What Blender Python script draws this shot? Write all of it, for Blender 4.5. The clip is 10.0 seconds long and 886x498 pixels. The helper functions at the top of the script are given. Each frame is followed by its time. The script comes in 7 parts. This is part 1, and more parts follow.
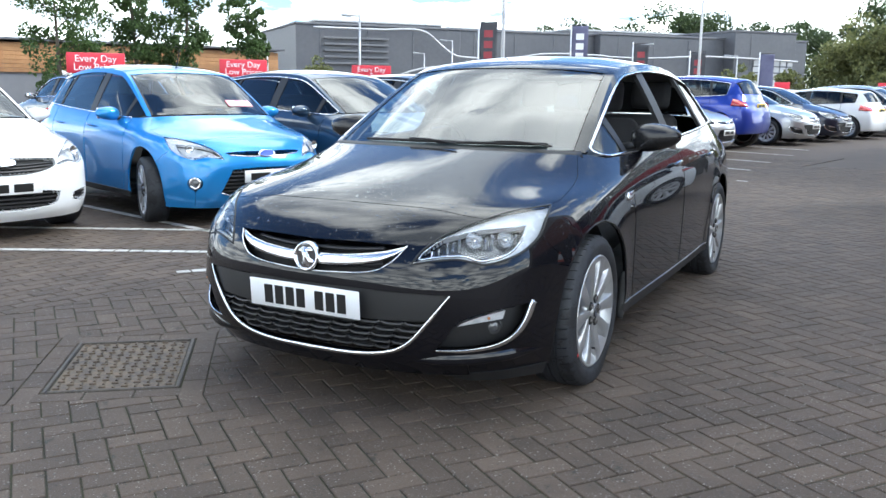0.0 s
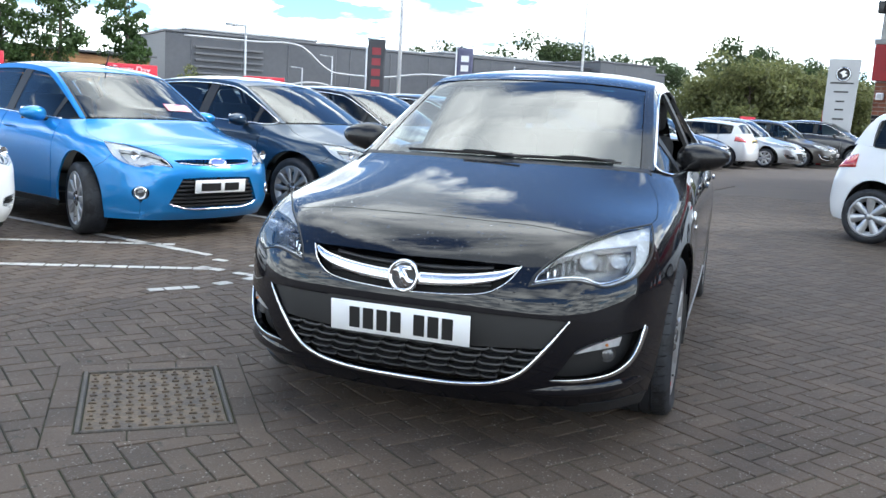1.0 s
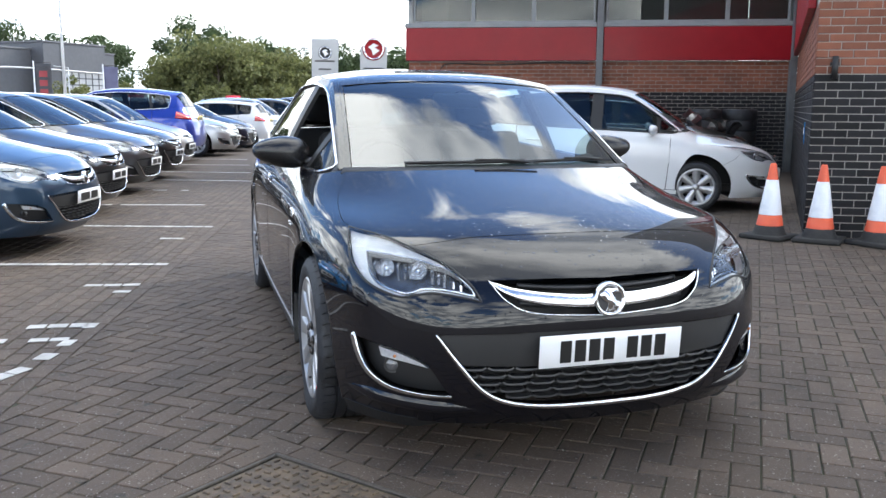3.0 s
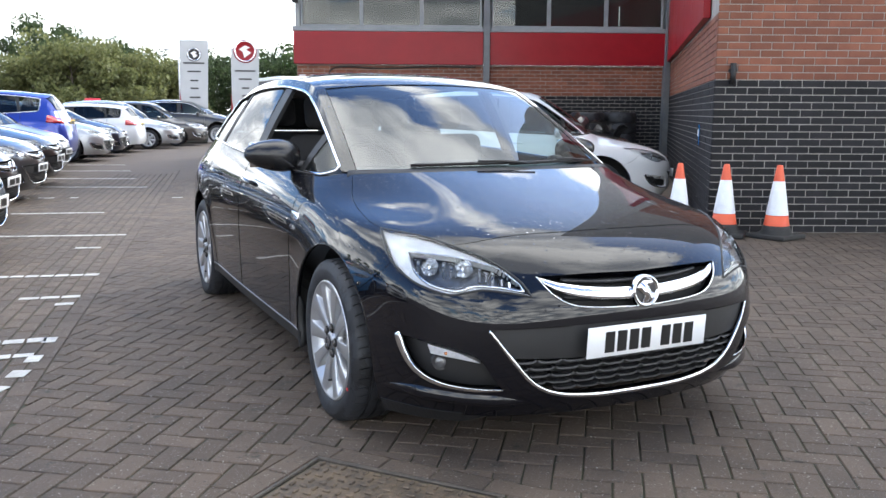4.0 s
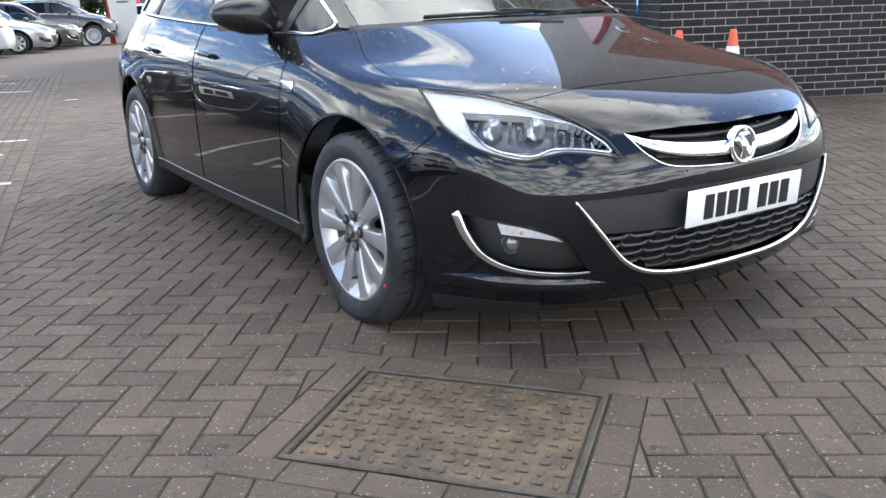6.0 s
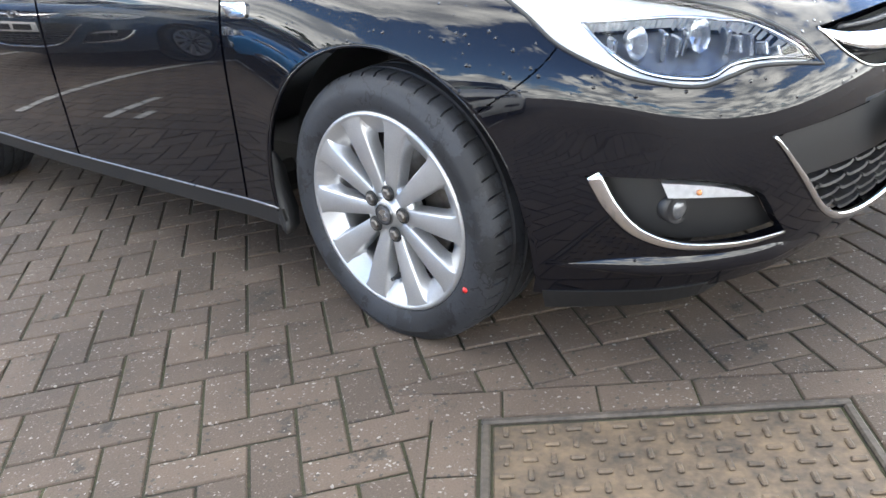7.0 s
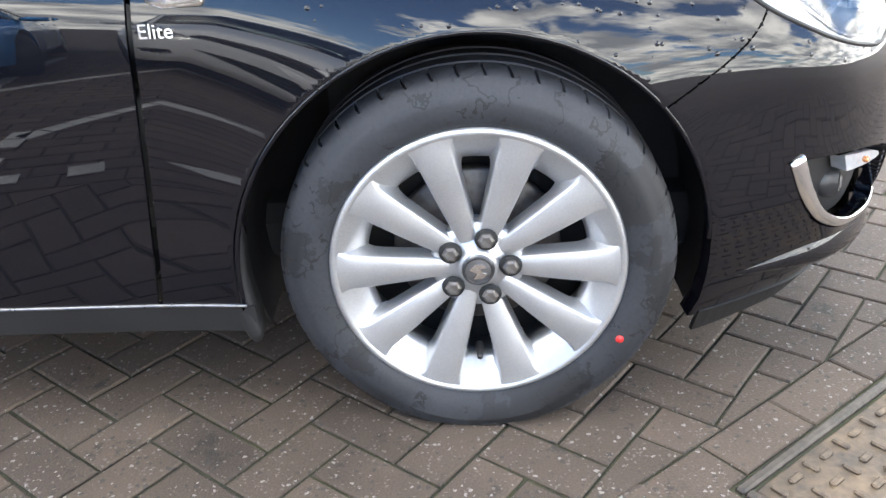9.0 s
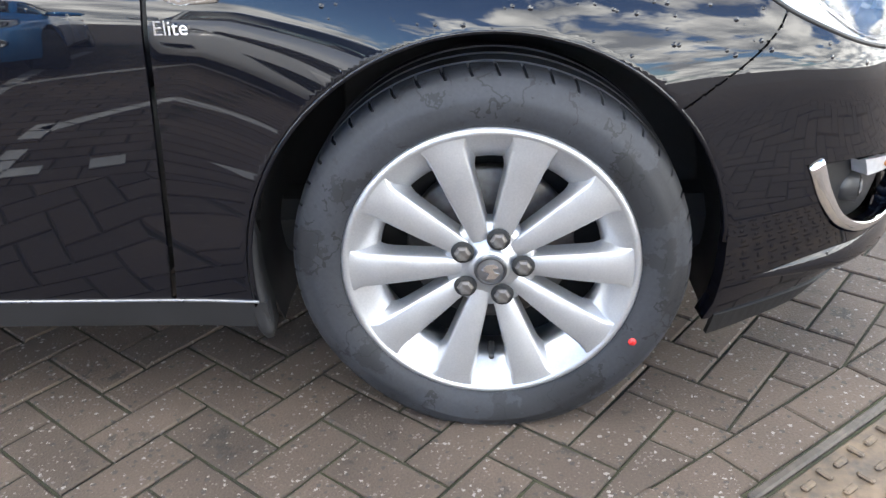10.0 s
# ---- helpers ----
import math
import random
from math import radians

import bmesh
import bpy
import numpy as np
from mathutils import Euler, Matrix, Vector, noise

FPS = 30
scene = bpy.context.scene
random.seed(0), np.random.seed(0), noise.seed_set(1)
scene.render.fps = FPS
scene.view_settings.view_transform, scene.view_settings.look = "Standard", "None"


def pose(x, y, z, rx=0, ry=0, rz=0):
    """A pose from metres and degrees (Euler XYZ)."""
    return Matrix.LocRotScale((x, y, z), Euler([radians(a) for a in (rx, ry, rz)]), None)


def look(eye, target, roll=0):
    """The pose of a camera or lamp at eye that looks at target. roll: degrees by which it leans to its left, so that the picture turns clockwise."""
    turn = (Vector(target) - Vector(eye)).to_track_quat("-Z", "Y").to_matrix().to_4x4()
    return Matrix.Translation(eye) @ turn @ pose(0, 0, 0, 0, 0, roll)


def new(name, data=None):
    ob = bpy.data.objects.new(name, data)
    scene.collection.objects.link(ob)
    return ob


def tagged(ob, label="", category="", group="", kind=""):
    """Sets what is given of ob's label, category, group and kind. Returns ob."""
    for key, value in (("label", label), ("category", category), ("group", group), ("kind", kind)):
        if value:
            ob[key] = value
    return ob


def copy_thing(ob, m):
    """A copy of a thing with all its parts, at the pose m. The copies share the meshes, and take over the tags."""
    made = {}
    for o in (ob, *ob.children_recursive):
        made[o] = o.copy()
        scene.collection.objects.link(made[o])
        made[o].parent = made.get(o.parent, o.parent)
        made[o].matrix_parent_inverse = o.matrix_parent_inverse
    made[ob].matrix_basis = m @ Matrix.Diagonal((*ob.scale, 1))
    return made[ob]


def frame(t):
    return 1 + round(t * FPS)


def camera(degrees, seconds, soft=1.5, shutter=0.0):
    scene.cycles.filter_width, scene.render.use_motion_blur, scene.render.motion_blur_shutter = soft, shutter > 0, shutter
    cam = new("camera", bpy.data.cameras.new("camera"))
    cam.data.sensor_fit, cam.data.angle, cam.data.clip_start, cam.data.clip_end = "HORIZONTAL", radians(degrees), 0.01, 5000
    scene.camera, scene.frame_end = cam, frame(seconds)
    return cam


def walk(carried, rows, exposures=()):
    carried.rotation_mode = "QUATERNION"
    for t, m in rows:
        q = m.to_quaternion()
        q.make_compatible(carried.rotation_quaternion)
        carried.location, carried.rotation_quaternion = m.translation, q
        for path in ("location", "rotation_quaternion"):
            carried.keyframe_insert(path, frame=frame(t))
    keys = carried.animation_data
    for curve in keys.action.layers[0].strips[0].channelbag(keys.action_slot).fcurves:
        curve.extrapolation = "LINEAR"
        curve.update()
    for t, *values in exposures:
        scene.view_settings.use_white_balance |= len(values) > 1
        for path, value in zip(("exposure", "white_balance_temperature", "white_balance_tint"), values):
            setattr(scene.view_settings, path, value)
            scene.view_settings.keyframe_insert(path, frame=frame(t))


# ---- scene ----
cam = camera(54.2, 10.0)
PATH = [
    (0, (2.001, -3.546, 1.256), (1.083, -1.807, 0.892), 0.8),
    (0.5, (1.67, -3.608, 1.226), (0.832, -1.816, 0.931), 1.8),
    (1, (1.072, -3.643, 1.179), (0.439, -1.772, 0.868), 3.2),
    (1.5, (0.416, -3.564, 1.201), (0.037, -1.619, 0.93), 3.3),
    (2, (-0.228, -3.567, 1.207), (-0.093, -1.588, 0.954), 2.3),
    (2.5, (-0.786, -3.431, 1.214), (-0.483, -1.479, 0.895), 0.8),
    (3, (-1.342, -3.434, 1.239), (-0.778, -1.542, 0.917), 0.3),
    (3.2, (-1.511, -3.405, 1.233), (-0.835, -1.55, 0.916), 0.8),
    (4.3, (-2.04, -3.269, 1.234), (-1.162, -1.499, 0.925), 0.2),
    (4.5, (-2.076, -3.268, 1.23), (-1.186, -1.502, 0.926), 0.3),
    (5, (-2.117, -3.251, 1.22), (-1.218, -1.49, 0.92), 0.1),
    (5.5, (-2.154, -3.096, 1.15), (-1.216, -1.357, 0.84), 0.1),
    (5.7, (-2.155, -2.897, 1.073), (-1.189, -1.192, 0.671), -0.8),
    (6.8, (-2.191, -1.657, 1.029), (-0.945, -0.304, 0.243), -5.1),
    (7, (-2.156, -1.413, 1.027), (-0.839, -0.133, 0.235), -6.5),
    (7.5, (-2.199, -0.761, 1.002), (-0.544, 0.071, 0.248), -4.8),
    (8, (-2.153, -0.34, 0.963), (-0.403, 0.115, 0.108), -4.5),
    (8.5, (-2.121, -0.1, 1.0), (-0.358, 0.1, 0.078), -3.3),
    (9, (-2.143, 0.013, 0.992), (-0.359, 0.075, 0.089), -2.4),
    (9.5, (-2.141, 0.004, 0.995), (-0.361, 0.089, 0.087), -2.4),
    (10, (-2.134, -0.005, 0.999), (-0.359, 0.111, 0.083), -2.3),
]
walk(cam, [(t, look(eye, target, roll)) for t, eye, target, roll in PATH],
     exposures=[(0.0, 0.05, 6330, 5), (1.0, -0.05, 6350, 5), (1.5, -0.2, 6350, 5), (2.0, -0.34, 6350, 5), (2.5, -0.12, 6380, 6), (3.0, 0.1, 6520, 8), (4.5, 0.24, 6620, 9), (5.5, 0.27, 6620, 9), (7.0, 1.08, 6950, 8), (7.5, 1.18, 6950, 8), (8.0, 1.33, 7000, 9), (10.0, 1.42, 7000, 9)])

# ---- world and sun ----
def sky_world():
    w = bpy.data.worlds.new("sky")
    scene.world = w
    w.use_nodes = True
    nt = w.node_tree
    nt.nodes.clear()
    N, L = nt.nodes.new, nt.links.new
    out = N("ShaderNodeOutputWorld")
    bg = N("ShaderNodeBackground")
    sky = N("ShaderNodeTexSky")
    sky.sky_type = "NISHITA"
    sky.sun_disc = False
    sky.sun_elevation, sky.sun_rotation = radians(34), radians(60)
    sky.air_density, sky.dust_density, sky.ozone_density = 1.0, 0.6, 2.5
    tint = N("ShaderNodeMix")
    tint.data_type, tint.blend_type = "RGBA", "MULTIPLY"
    tint.inputs[0].default_value = 1.0
    tint.inputs[7].default_value = (SKY_GAIN * .80, SKY_GAIN, SKY_GAIN * 1.28, 1)
    L(sky.outputs[0], tint.inputs[6])
    # clouds lie on a flat layer overhead
    tc, sep = N("ShaderNodeTexCoord"), N("ShaderNodeSeparateXYZ")
    L(tc.outputs["Generated"], sep.inputs[0])
    up = N("ShaderNodeMath")
    up.operation = "MAXIMUM"
    up.inputs[1].default_value = 0.0
    L(sep.outputs[2], up.inputs[0])
    lift = N("ShaderNodeMath")
    lift.operation = "ADD"
    lift.inputs[1].default_value = 0.22
    L(up.outputs[0], lift.inputs[0])
    flat = N("ShaderNodeCombineXYZ")
    for k in (0, 1):
        dv = N("ShaderNodeMath")
        dv.operation = "DIVIDE"
        L(sep.outputs[k], dv.inputs[0])
        L(lift.outputs[0], dv.inputs[1])
        L(dv.outputs[0], flat.inputs[k])
    mp = N("ShaderNodeMapping")
    mp.inputs["Location"].default_value = CLOUD_SHIFT
    L(flat.outputs[0], mp.inputs[0])
    n1 = N("ShaderNodeTexNoise")
    n1.inputs["Scale"].default_value = 1.35
    n1.inputs["Detail"].default_value = 10.0
    n1.inputs["Roughness"].default_value = 0.58
    n1.inputs["Distortion"].default_value = 0.0
    L(mp.outputs[0], n1.inputs["Vector"])
    ramp = N("ShaderNodeValToRGB")
    ramp.color_ramp.elements[0].position = 0.462
    ramp.color_ramp.elements[1].position = 0.512
    # towards the horizon one looks along the layer, and gaps close
    low = N("ShaderNodeMapRange")
    low.inputs[1].default_value, low.inputs[2].default_value, low.inputs[3].default_value, low.inputs[4].default_value = 0.05, 0.32, 0.10, 0.0
    L(up.outputs[0], low.inputs[0])
    cover = N("ShaderNodeMath")
    cover.operation = "ADD"
    L(n1.outputs[0], cover.inputs[0])
    L(low.outputs[0], cover.inputs[1])
    L(cover.outputs[0], ramp.inputs[0])
    n2 = N("ShaderNodeTexNoise")
    n2.inputs["Scale"].default_value = 2.6
    n2.inputs["Detail"].default_value = 6.0
    L(mp.outputs[0], n2.inputs["Vector"])
    cloud = N("ShaderNodeValToRGB")
    cloud.color_ramp.elements[0].position, cloud.color_ramp.elements[1].position = 0.40, 0.62
    cloud.color_ramp.elements[0].color = (1.0, 1.10, 1.26, 1)
    cloud.color_ramp.elements[1].color = (3.6, 3.7, 3.75, 1)
    L(n2.outputs[0], cloud.inputs[0])
    mix = N("ShaderNodeMix")
    mix.data_type = "RGBA"
    L(ramp.outputs[0], mix.inputs[0])
    L(tint.outputs[2], mix.inputs[6])
    L(cloud.outputs[0], mix.inputs[7])
    L(mix.outputs[2], bg.inputs[0])
    bg.inputs[1].default_value = SKY_STRENGTH
    L(bg.outputs[0], out.inputs[0])


SKY_GAIN, SKY_STRENGTH, CLOUD_SHIFT = 0.19, 1.35, (-9.12, -1.51, 18.84)
sky_world()
sun = new("sun", bpy.data.lights.new("sun", "SUN"))
sun.data.energy, sun.data.angle, sun.data.color = 3.2, radians(12), (1.0, 0.965, 0.91)
sun.matrix_world = look((14.42, 8.29, 11.18), (0, 0, 0))

# ---- materials ----
def shader(name):
    m = bpy.data.materials.new(name)
    m.use_nodes = True
    nt = m.node_tree
    return m, nt, nt.nodes["Principled BSDF"], nt.nodes.new, nt.links.new


def stuff(name, a, b, rough=0.6, metal=0.0, scale=4.0, fine=90.0, bump=0.15, coat=0.0, coat_rough=0.03, spread=0.0, spec=0.5, dist=0.004, shine=0.08, world=False):
    """Two colours mixed by a coarse and a fine noise, with relief; spread varies it piece by piece."""
    m, nt, p, N, L = shader(name)
    tc = N("ShaderNodeTexCoord")
    big, small = N("ShaderNodeTexNoise"), N("ShaderNodeTexNoise")
    big.inputs["Scale"].default_value, big.inputs["Detail"].default_value = scale, 5
    small.inputs["Scale"].default_value, small.inputs["Detail"].default_value = fine, 3
    L(N("ShaderNodeNewGeometry").outputs["Position"] if world else tc.outputs["Object"], big.inputs["Vector"])
    L(tc.outputs["Object"], small.inputs["Vector"])
    add = N("ShaderNodeMath")
    add.operation = "MULTIPLY_ADD"
    add.inputs[1].default_value = 0.6
    L(small.outputs[0], add.inputs[0])
    L(big.outputs[0], add.inputs[2])
    rng = N("ShaderNodeMapRange")
    rng.inputs[1].default_value, rng.inputs[2].default_value = 0.55, 1.05
    L(add.outputs[0], rng.inputs[0])
    mix = N("ShaderNodeMix")
    mix.data_type = "RGBA"
    L(rng.outputs[0], mix.inputs[0])
    mix.inputs[6].default_value, mix.inputs[7].default_value = (*a, 1), (*b, 1)
    col = mix.outputs[2]
    if spread:
        info, geo, hue = N("ShaderNodeObjectInfo"), N("ShaderNodeNewGeometry"), N("ShaderNodeHueSaturation")
        s = N("ShaderNodeMath")
        s.operation = "ADD"
        L(info.outputs["Random"], s.inputs[0])
        L(geo.outputs["Random Per Island"], s.inputs[1])
        fr = N("ShaderNodeMath")
        fr.operation = "FRACT"
        L(s.outputs[0], fr.inputs[0])
        r2 = N("ShaderNodeMapRange")
        r2.inputs[3].default_value, r2.inputs[4].default_value = 1 - spread, 1 + spread
        L(fr.outputs[0], r2.inputs[0])
        L(r2.outputs[0], hue.inputs["Value"])
        L(col, hue.inputs["Color"])
        col = hue.outputs[0]
    L(col, p.inputs["Base Color"])
    rr = N("ShaderNodeMapRange")
    rr.inputs[3].default_value, rr.inputs[4].default_value = max(rough - shine, 0.02), min(rough + shine, 1)
    L(big.outputs[0], rr.inputs[0])
    L(rr.outputs[0], p.inputs["Roughness"])
    p.inputs["Metallic"].default_value = metal
    p.inputs["Specular IOR Level"].default_value = spec
    p.inputs["Coat Weight"].default_value, p.inputs["Coat Roughness"].default_value = coat, coat_rough
    if bump:
        bp = N("ShaderNodeBump")
        bp.inputs["Strength"].default_value, bp.inputs["Distance"].default_value = bump, dist
        L(small.outputs[0], bp.inputs["Height"])
        L(bp.outputs[0], p.inputs["Normal"])
    return m


def paint(name, colour, metal=0.35, rough=0.35, drops=0.0, dust=0.02, spec=0.3):
    """Car paint under a clear coat, with a film of dust and, where asked, beads of rain."""
    m, nt, p, N, L = shader(name)
    tc = N("ShaderNodeTexCoord")
    n = N("ShaderNodeTexNoise")
    n.inputs["Scale"].default_value, n.inputs["Detail"].default_value = 3.0, 6
    L(tc.outputs["Object"], n.inputs["Vector"])
    mix = N("ShaderNodeMix")
    mix.data_type = "RGBA"
    mul = N("ShaderNodeMath")
    mul.operation = "MULTIPLY"
    mul.inputs[1].default_value = dust * 2
    L(n.outputs[0], mul.inputs[0])
    L(mul.outputs[0], mix.inputs[0])
    mix.inputs[6].default_value, mix.inputs[7].default_value = (*colour, 1), (0.32, 0.3, 0.27, 1)
    L(mix.outputs[2], p.inputs["Base Color"])
    p.inputs["Metallic"].default_value, p.inputs["Roughness"].default_value = metal, rough
    p.inputs["Coat Weight"].default_value = 1.0
    p.inputs["Specular IOR Level"].default_value = spec
    r = N("ShaderNodeMapRange")
    r.inputs[3].default_value, r.inputs[4].default_value = 0.0, 0.035
    L(n.outputs[0], r.inputs[0])
    L(r.outputs[0], p.inputs["Coat Roughness"])
    if drops:
        v = N("ShaderNodeTexVoronoi")
        v.inputs["Scale"].default_value = 62
        L(tc.outputs["Object"], v.inputs["Vector"])
        size = N("ShaderNodeSeparateColor")
        L(v.outputs["Color"], size.inputs[0])
        lim = N("ShaderNodeMapRange")
        lim.inputs[1].default_value, lim.inputs[2].default_value = 0.35, 1.0
        lim.inputs[3].default_value, lim.inputs[4].default_value = 0.0, 0.30
        L(size.outputs[0], lim.inputs[0])
        sub = N("ShaderNodeMath")
        sub.operation = "SUBTRACT"
        L(lim.outputs[0], sub.inputs[0])
        L(v.outputs["Distance"], sub.inputs[1])
        pos = N("ShaderNodeMath")
        pos.operation = "MAXIMUM"
        pos.inputs[1].default_value = 0.0
        L(sub.outputs[0], pos.inputs[0])
        geo, nz, up, wet = N("ShaderNodeNewGeometry"), N("ShaderNodeSeparateXYZ"), N("ShaderNodeMapRange"), N("ShaderNodeMath")
        L(geo.outputs["Normal"], nz.inputs[0])
        up.inputs[1].default_value, up.inputs[2].default_value = 0.12, 0.35
        L(nz.outputs[2], up.inputs[0])
        wet.operation = "MULTIPLY"
        L(pos.outputs[0], wet.inputs[0])
        L(up.outputs[0], wet.inputs[1])
        bp = N("ShaderNodeBump")
        bp.inputs["Strength"].default_value, bp.inputs["Distance"].default_value = drops, 0.02
        L(wet.outputs[0], bp.inputs["Height"])
        L(bp.outputs[0], p.inputs["Coat Normal"])
    return m


def glass(name, tint=(0.75, 0.82, 0.8), rough=0.0, ior=1.5):
    """A thin pane: clear or tinted, mirroring more at a grazing view."""
    m, nt, p, N, L = shader(name)
    out = nt.nodes["Material Output"]
    nt.nodes.remove(p)
    tr, gl, mx, fr = N("ShaderNodeBsdfTransparent"), N("ShaderNodeBsdfGlossy"), N("ShaderNodeMixShader"), N("ShaderNodeFresnel")
    tr.inputs[0].default_value = (*tint, 1)
    gl.inputs["Roughness"].default_value = rough
    fr.inputs["IOR"].default_value = ior
    L(fr.outputs[0], mx.inputs[0])
    L(tr.outputs[0], mx.inputs[1])
    L(gl.outputs[0], mx.inputs[2])
    L(mx.outputs[0], out.inputs[0])
    return m


def plain(name, c, rough=0.5, metal=0.0, coat=0.0, emit=0.0):
    m, nt, p, N, L = shader(name)
    p.inputs["Base Color"].default_value = (*c, 1)
    p.inputs["Roughness"].default_value, p.inputs["Metallic"].default_value = rough, metal
    p.inputs["Coat Weight"].default_value = coat
    if emit:
        p.inputs["Emission Color"].default_value, p.inputs["Emission Strength"].default_value = (*c, 1), emit
    return m


M_BLACK = paint("black_pearl_paint", (0.0015, 0.0018, 0.0040), 0.0, 0.4, drops=0.8, dust=0.002, spec=0.05)
M_PLASTIC = stuff("black_grained_plastic", (0.008, 0.008, 0.0085), (0.015, 0.015, 0.016), 0.5, fine=900, bump=0.25, dist=0.0006)
M_SATIN = stuff("satin_black_trim", (0.013, 0.013, 0.0145), (0.024, 0.024, 0.026), 0.38, fine=500, bump=0.08, dist=0.0004)
M_CAP = stuff("gloss_black_mirror_cap", (0.009, 0.009, 0.010), (0.016, 0.016, 0.017), 0.24, fine=400, bump=0.03, dist=0.0004)
# near black: the shade of cavities and undersides is put into this colour
M_DARK = stuff("cavity_shade_black", (0.006, 0.006, 0.006), (0.012, 0.012, 0.012), 0.8, bump=0.1)
M_CHROME = stuff("chrome", (0.75, 0.76, 0.78), (0.85, 0.85, 0.86), 0.09, 1.0, scale=14, bump=0.0, shine=0.05)
M_BRIGHT = stuff("bright_satin_chrome", (0.80, 0.80, 0.81), (0.88, 0.88, 0.88), 0.26, 1.0, scale=14, bump=0.0, shine=0.04)
M_PEWTER = stuff("pewter_cap", (0.16, 0.16, 0.165), (0.26, 0.26, 0.27), 0.3, 0.8, scale=40, fine=200, bump=0.1, dist=0.0008)
M_RUBBER = stuff("tyre_rubber", (0.014, 0.0155, 0.019), (0.026, 0.0275, 0.033), 0.62, scale=9, fine=160, bump=0.25, dist=0.001)
def scuffed(m):
    """Rubber with smears and dull scuffs over it."""
    nt = m.node_tree
    N, L, p = nt.nodes.new, nt.links.new, nt.nodes["Principled BSDF"]
    tc = N("ShaderNodeTexCoord")
    col = p.inputs["Base Color"].links[0].from_socket
    for scale, lo, hi, k, tint in ((5.5, .535, .542, .75, (.005, .005, .006)), (60, .62, .64, .5, (.006, .006, .007))):
        n, r, mix = N("ShaderNodeTexNoise"), N("ShaderNodeMapRange"), N("ShaderNodeMix")
        n.inputs["Scale"].default_value, n.inputs["Detail"].default_value, n.inputs["Roughness"].default_value = scale, 7, .65
        L(tc.outputs["Object"], n.inputs["Vector"])
        r.inputs[1].default_value, r.inputs[2].default_value, r.inputs[4].default_value = lo, hi, k
        L(n.outputs[0], r.inputs[0])
        mix.data_type = "RGBA"
        L(r.outputs[0], mix.inputs[0])
        L(col, mix.inputs[6])
        mix.inputs[7].default_value = (*tint, 1)
        col = mix.outputs[2]
    # thin dark scratches
    n, mask, off, mag, line, some, both, mix = N("ShaderNodeTexNoise"), N("ShaderNodeTexNoise"), N("ShaderNodeMath"), N("ShaderNodeMath"), N("ShaderNodeMath"), N("ShaderNodeMath"), N("ShaderNodeMath"), N("ShaderNodeMix")
    n.inputs["Scale"].default_value, n.inputs["Detail"].default_value = 16, 4
    mask.inputs["Scale"].default_value = 11
    for k in (n, mask):
        L(tc.outputs["Object"], k.inputs["Vector"])
    off.operation, mag.operation, line.operation, some.operation, both.operation = "SUBTRACT", "ABSOLUTE", "LESS_THAN", "GREATER_THAN", "MULTIPLY"
    off.inputs[1].default_value, line.inputs[1].default_value, some.inputs[1].default_value = .5, .011, .50
    L(n.outputs[0], off.inputs[0])
    L(off.outputs[0], mag.inputs[0])
    L(mag.outputs[0], line.inputs[0])
    L(mask.outputs[0], some.inputs[0])
    L(line.outputs[0], both.inputs[0])
    L(some.outputs[0], both.inputs[1])
    mix.data_type = "RGBA"
    L(both.outputs[0], mix.inputs[0])
    L(col, mix.inputs[6])
    mix.inputs[7].default_value = (.003, .003, .004, 1)
    L(mix.outputs[2], p.inputs["Base Color"])
    return m


M_RUBBER = scuffed(M_RUBBER)
M_ALLOY = stuff("silver_alloy_lacquer", (0.42, 0.425, 0.44), (0.54, 0.545, 0.55), 0.36, 0.75, scale=9, fine=300, bump=0.05, coat=0.35, dist=0.0005)
M_DISC = stuff("cast_iron_disc", (0.10, 0.085, 0.075), (0.2, 0.19, 0.18), 0.5, 0.7, scale=20, bump=0.2)
M_GLASS = glass("windscreen_glass", (0.55, 0.73, 0.74), ior=2.25)
M_SIDEGLASS = glass("side_glass", (0.45, 0.55, 0.56), ior=1.6)
M_PRIVACY = glass("tinted_glass", (0.20, 0.24, 0.25), ior=1.6)
M_LENS = glass("clear_lamp_lens", (0.93, 0.95, 0.97), ior=1.5)
M_LAMP = stuff("lamp_reflector", (0.62, 0.64, 0.67), (0.82, 0.83, 0.85), 0.16, 0.95, scale=40, fine=120, bump=0.3, dist=0.002)
M_AMBER = stuff("amber_bulb", (0.50, 0.17, 0.05), (0.6, 0.24, 0.08), 0.25, bump=0.0, coat=1)
M_RED_LENS = stuff("red_tail_lens", (0.4, 0.01, 0.012), (0.5, 0.02, 0.02), 0.2, bump=0.0, coat=1)
M_PLATE = stuff("white_number_plate", (0.74, 0.75, 0.76), (0.8, 0.8, 0.8), 0.35, bump=0.02, fine=300)
M_PLATE_Y = stuff("yellow_number_plate", (0.75, 0.55, 0.05), (0.8, 0.6, 0.08), 0.35, bump=0.02, fine=300)
M_BAR = plain("black_plate_bar", (0.012, 0.012, 0.012), 0.4)
M_CLOTH = stuff("charcoal_seat_cloth", (0.018, 0.018, 0.02), (0.04, 0.04, 0.043), 0.9, fine=700, bump=0.4, dist=0.001)
M_DASH = stuff("grey_dash_plastic", (0.05, 0.05, 0.052), (0.075, 0.075, 0.078), 0.55, fine=500, bump=0.2, dist=0.0008)
M_LINING = stuff("pale_headlining", (0.40, 0.39, 0.37), (0.48, 0.47, 0.44), 0.9, fine=600, bump=0.2, dist=0.0008)
M_RED_DOT = plain("red_paint_dot", (0.7, 0.03, 0.03), 0.5)
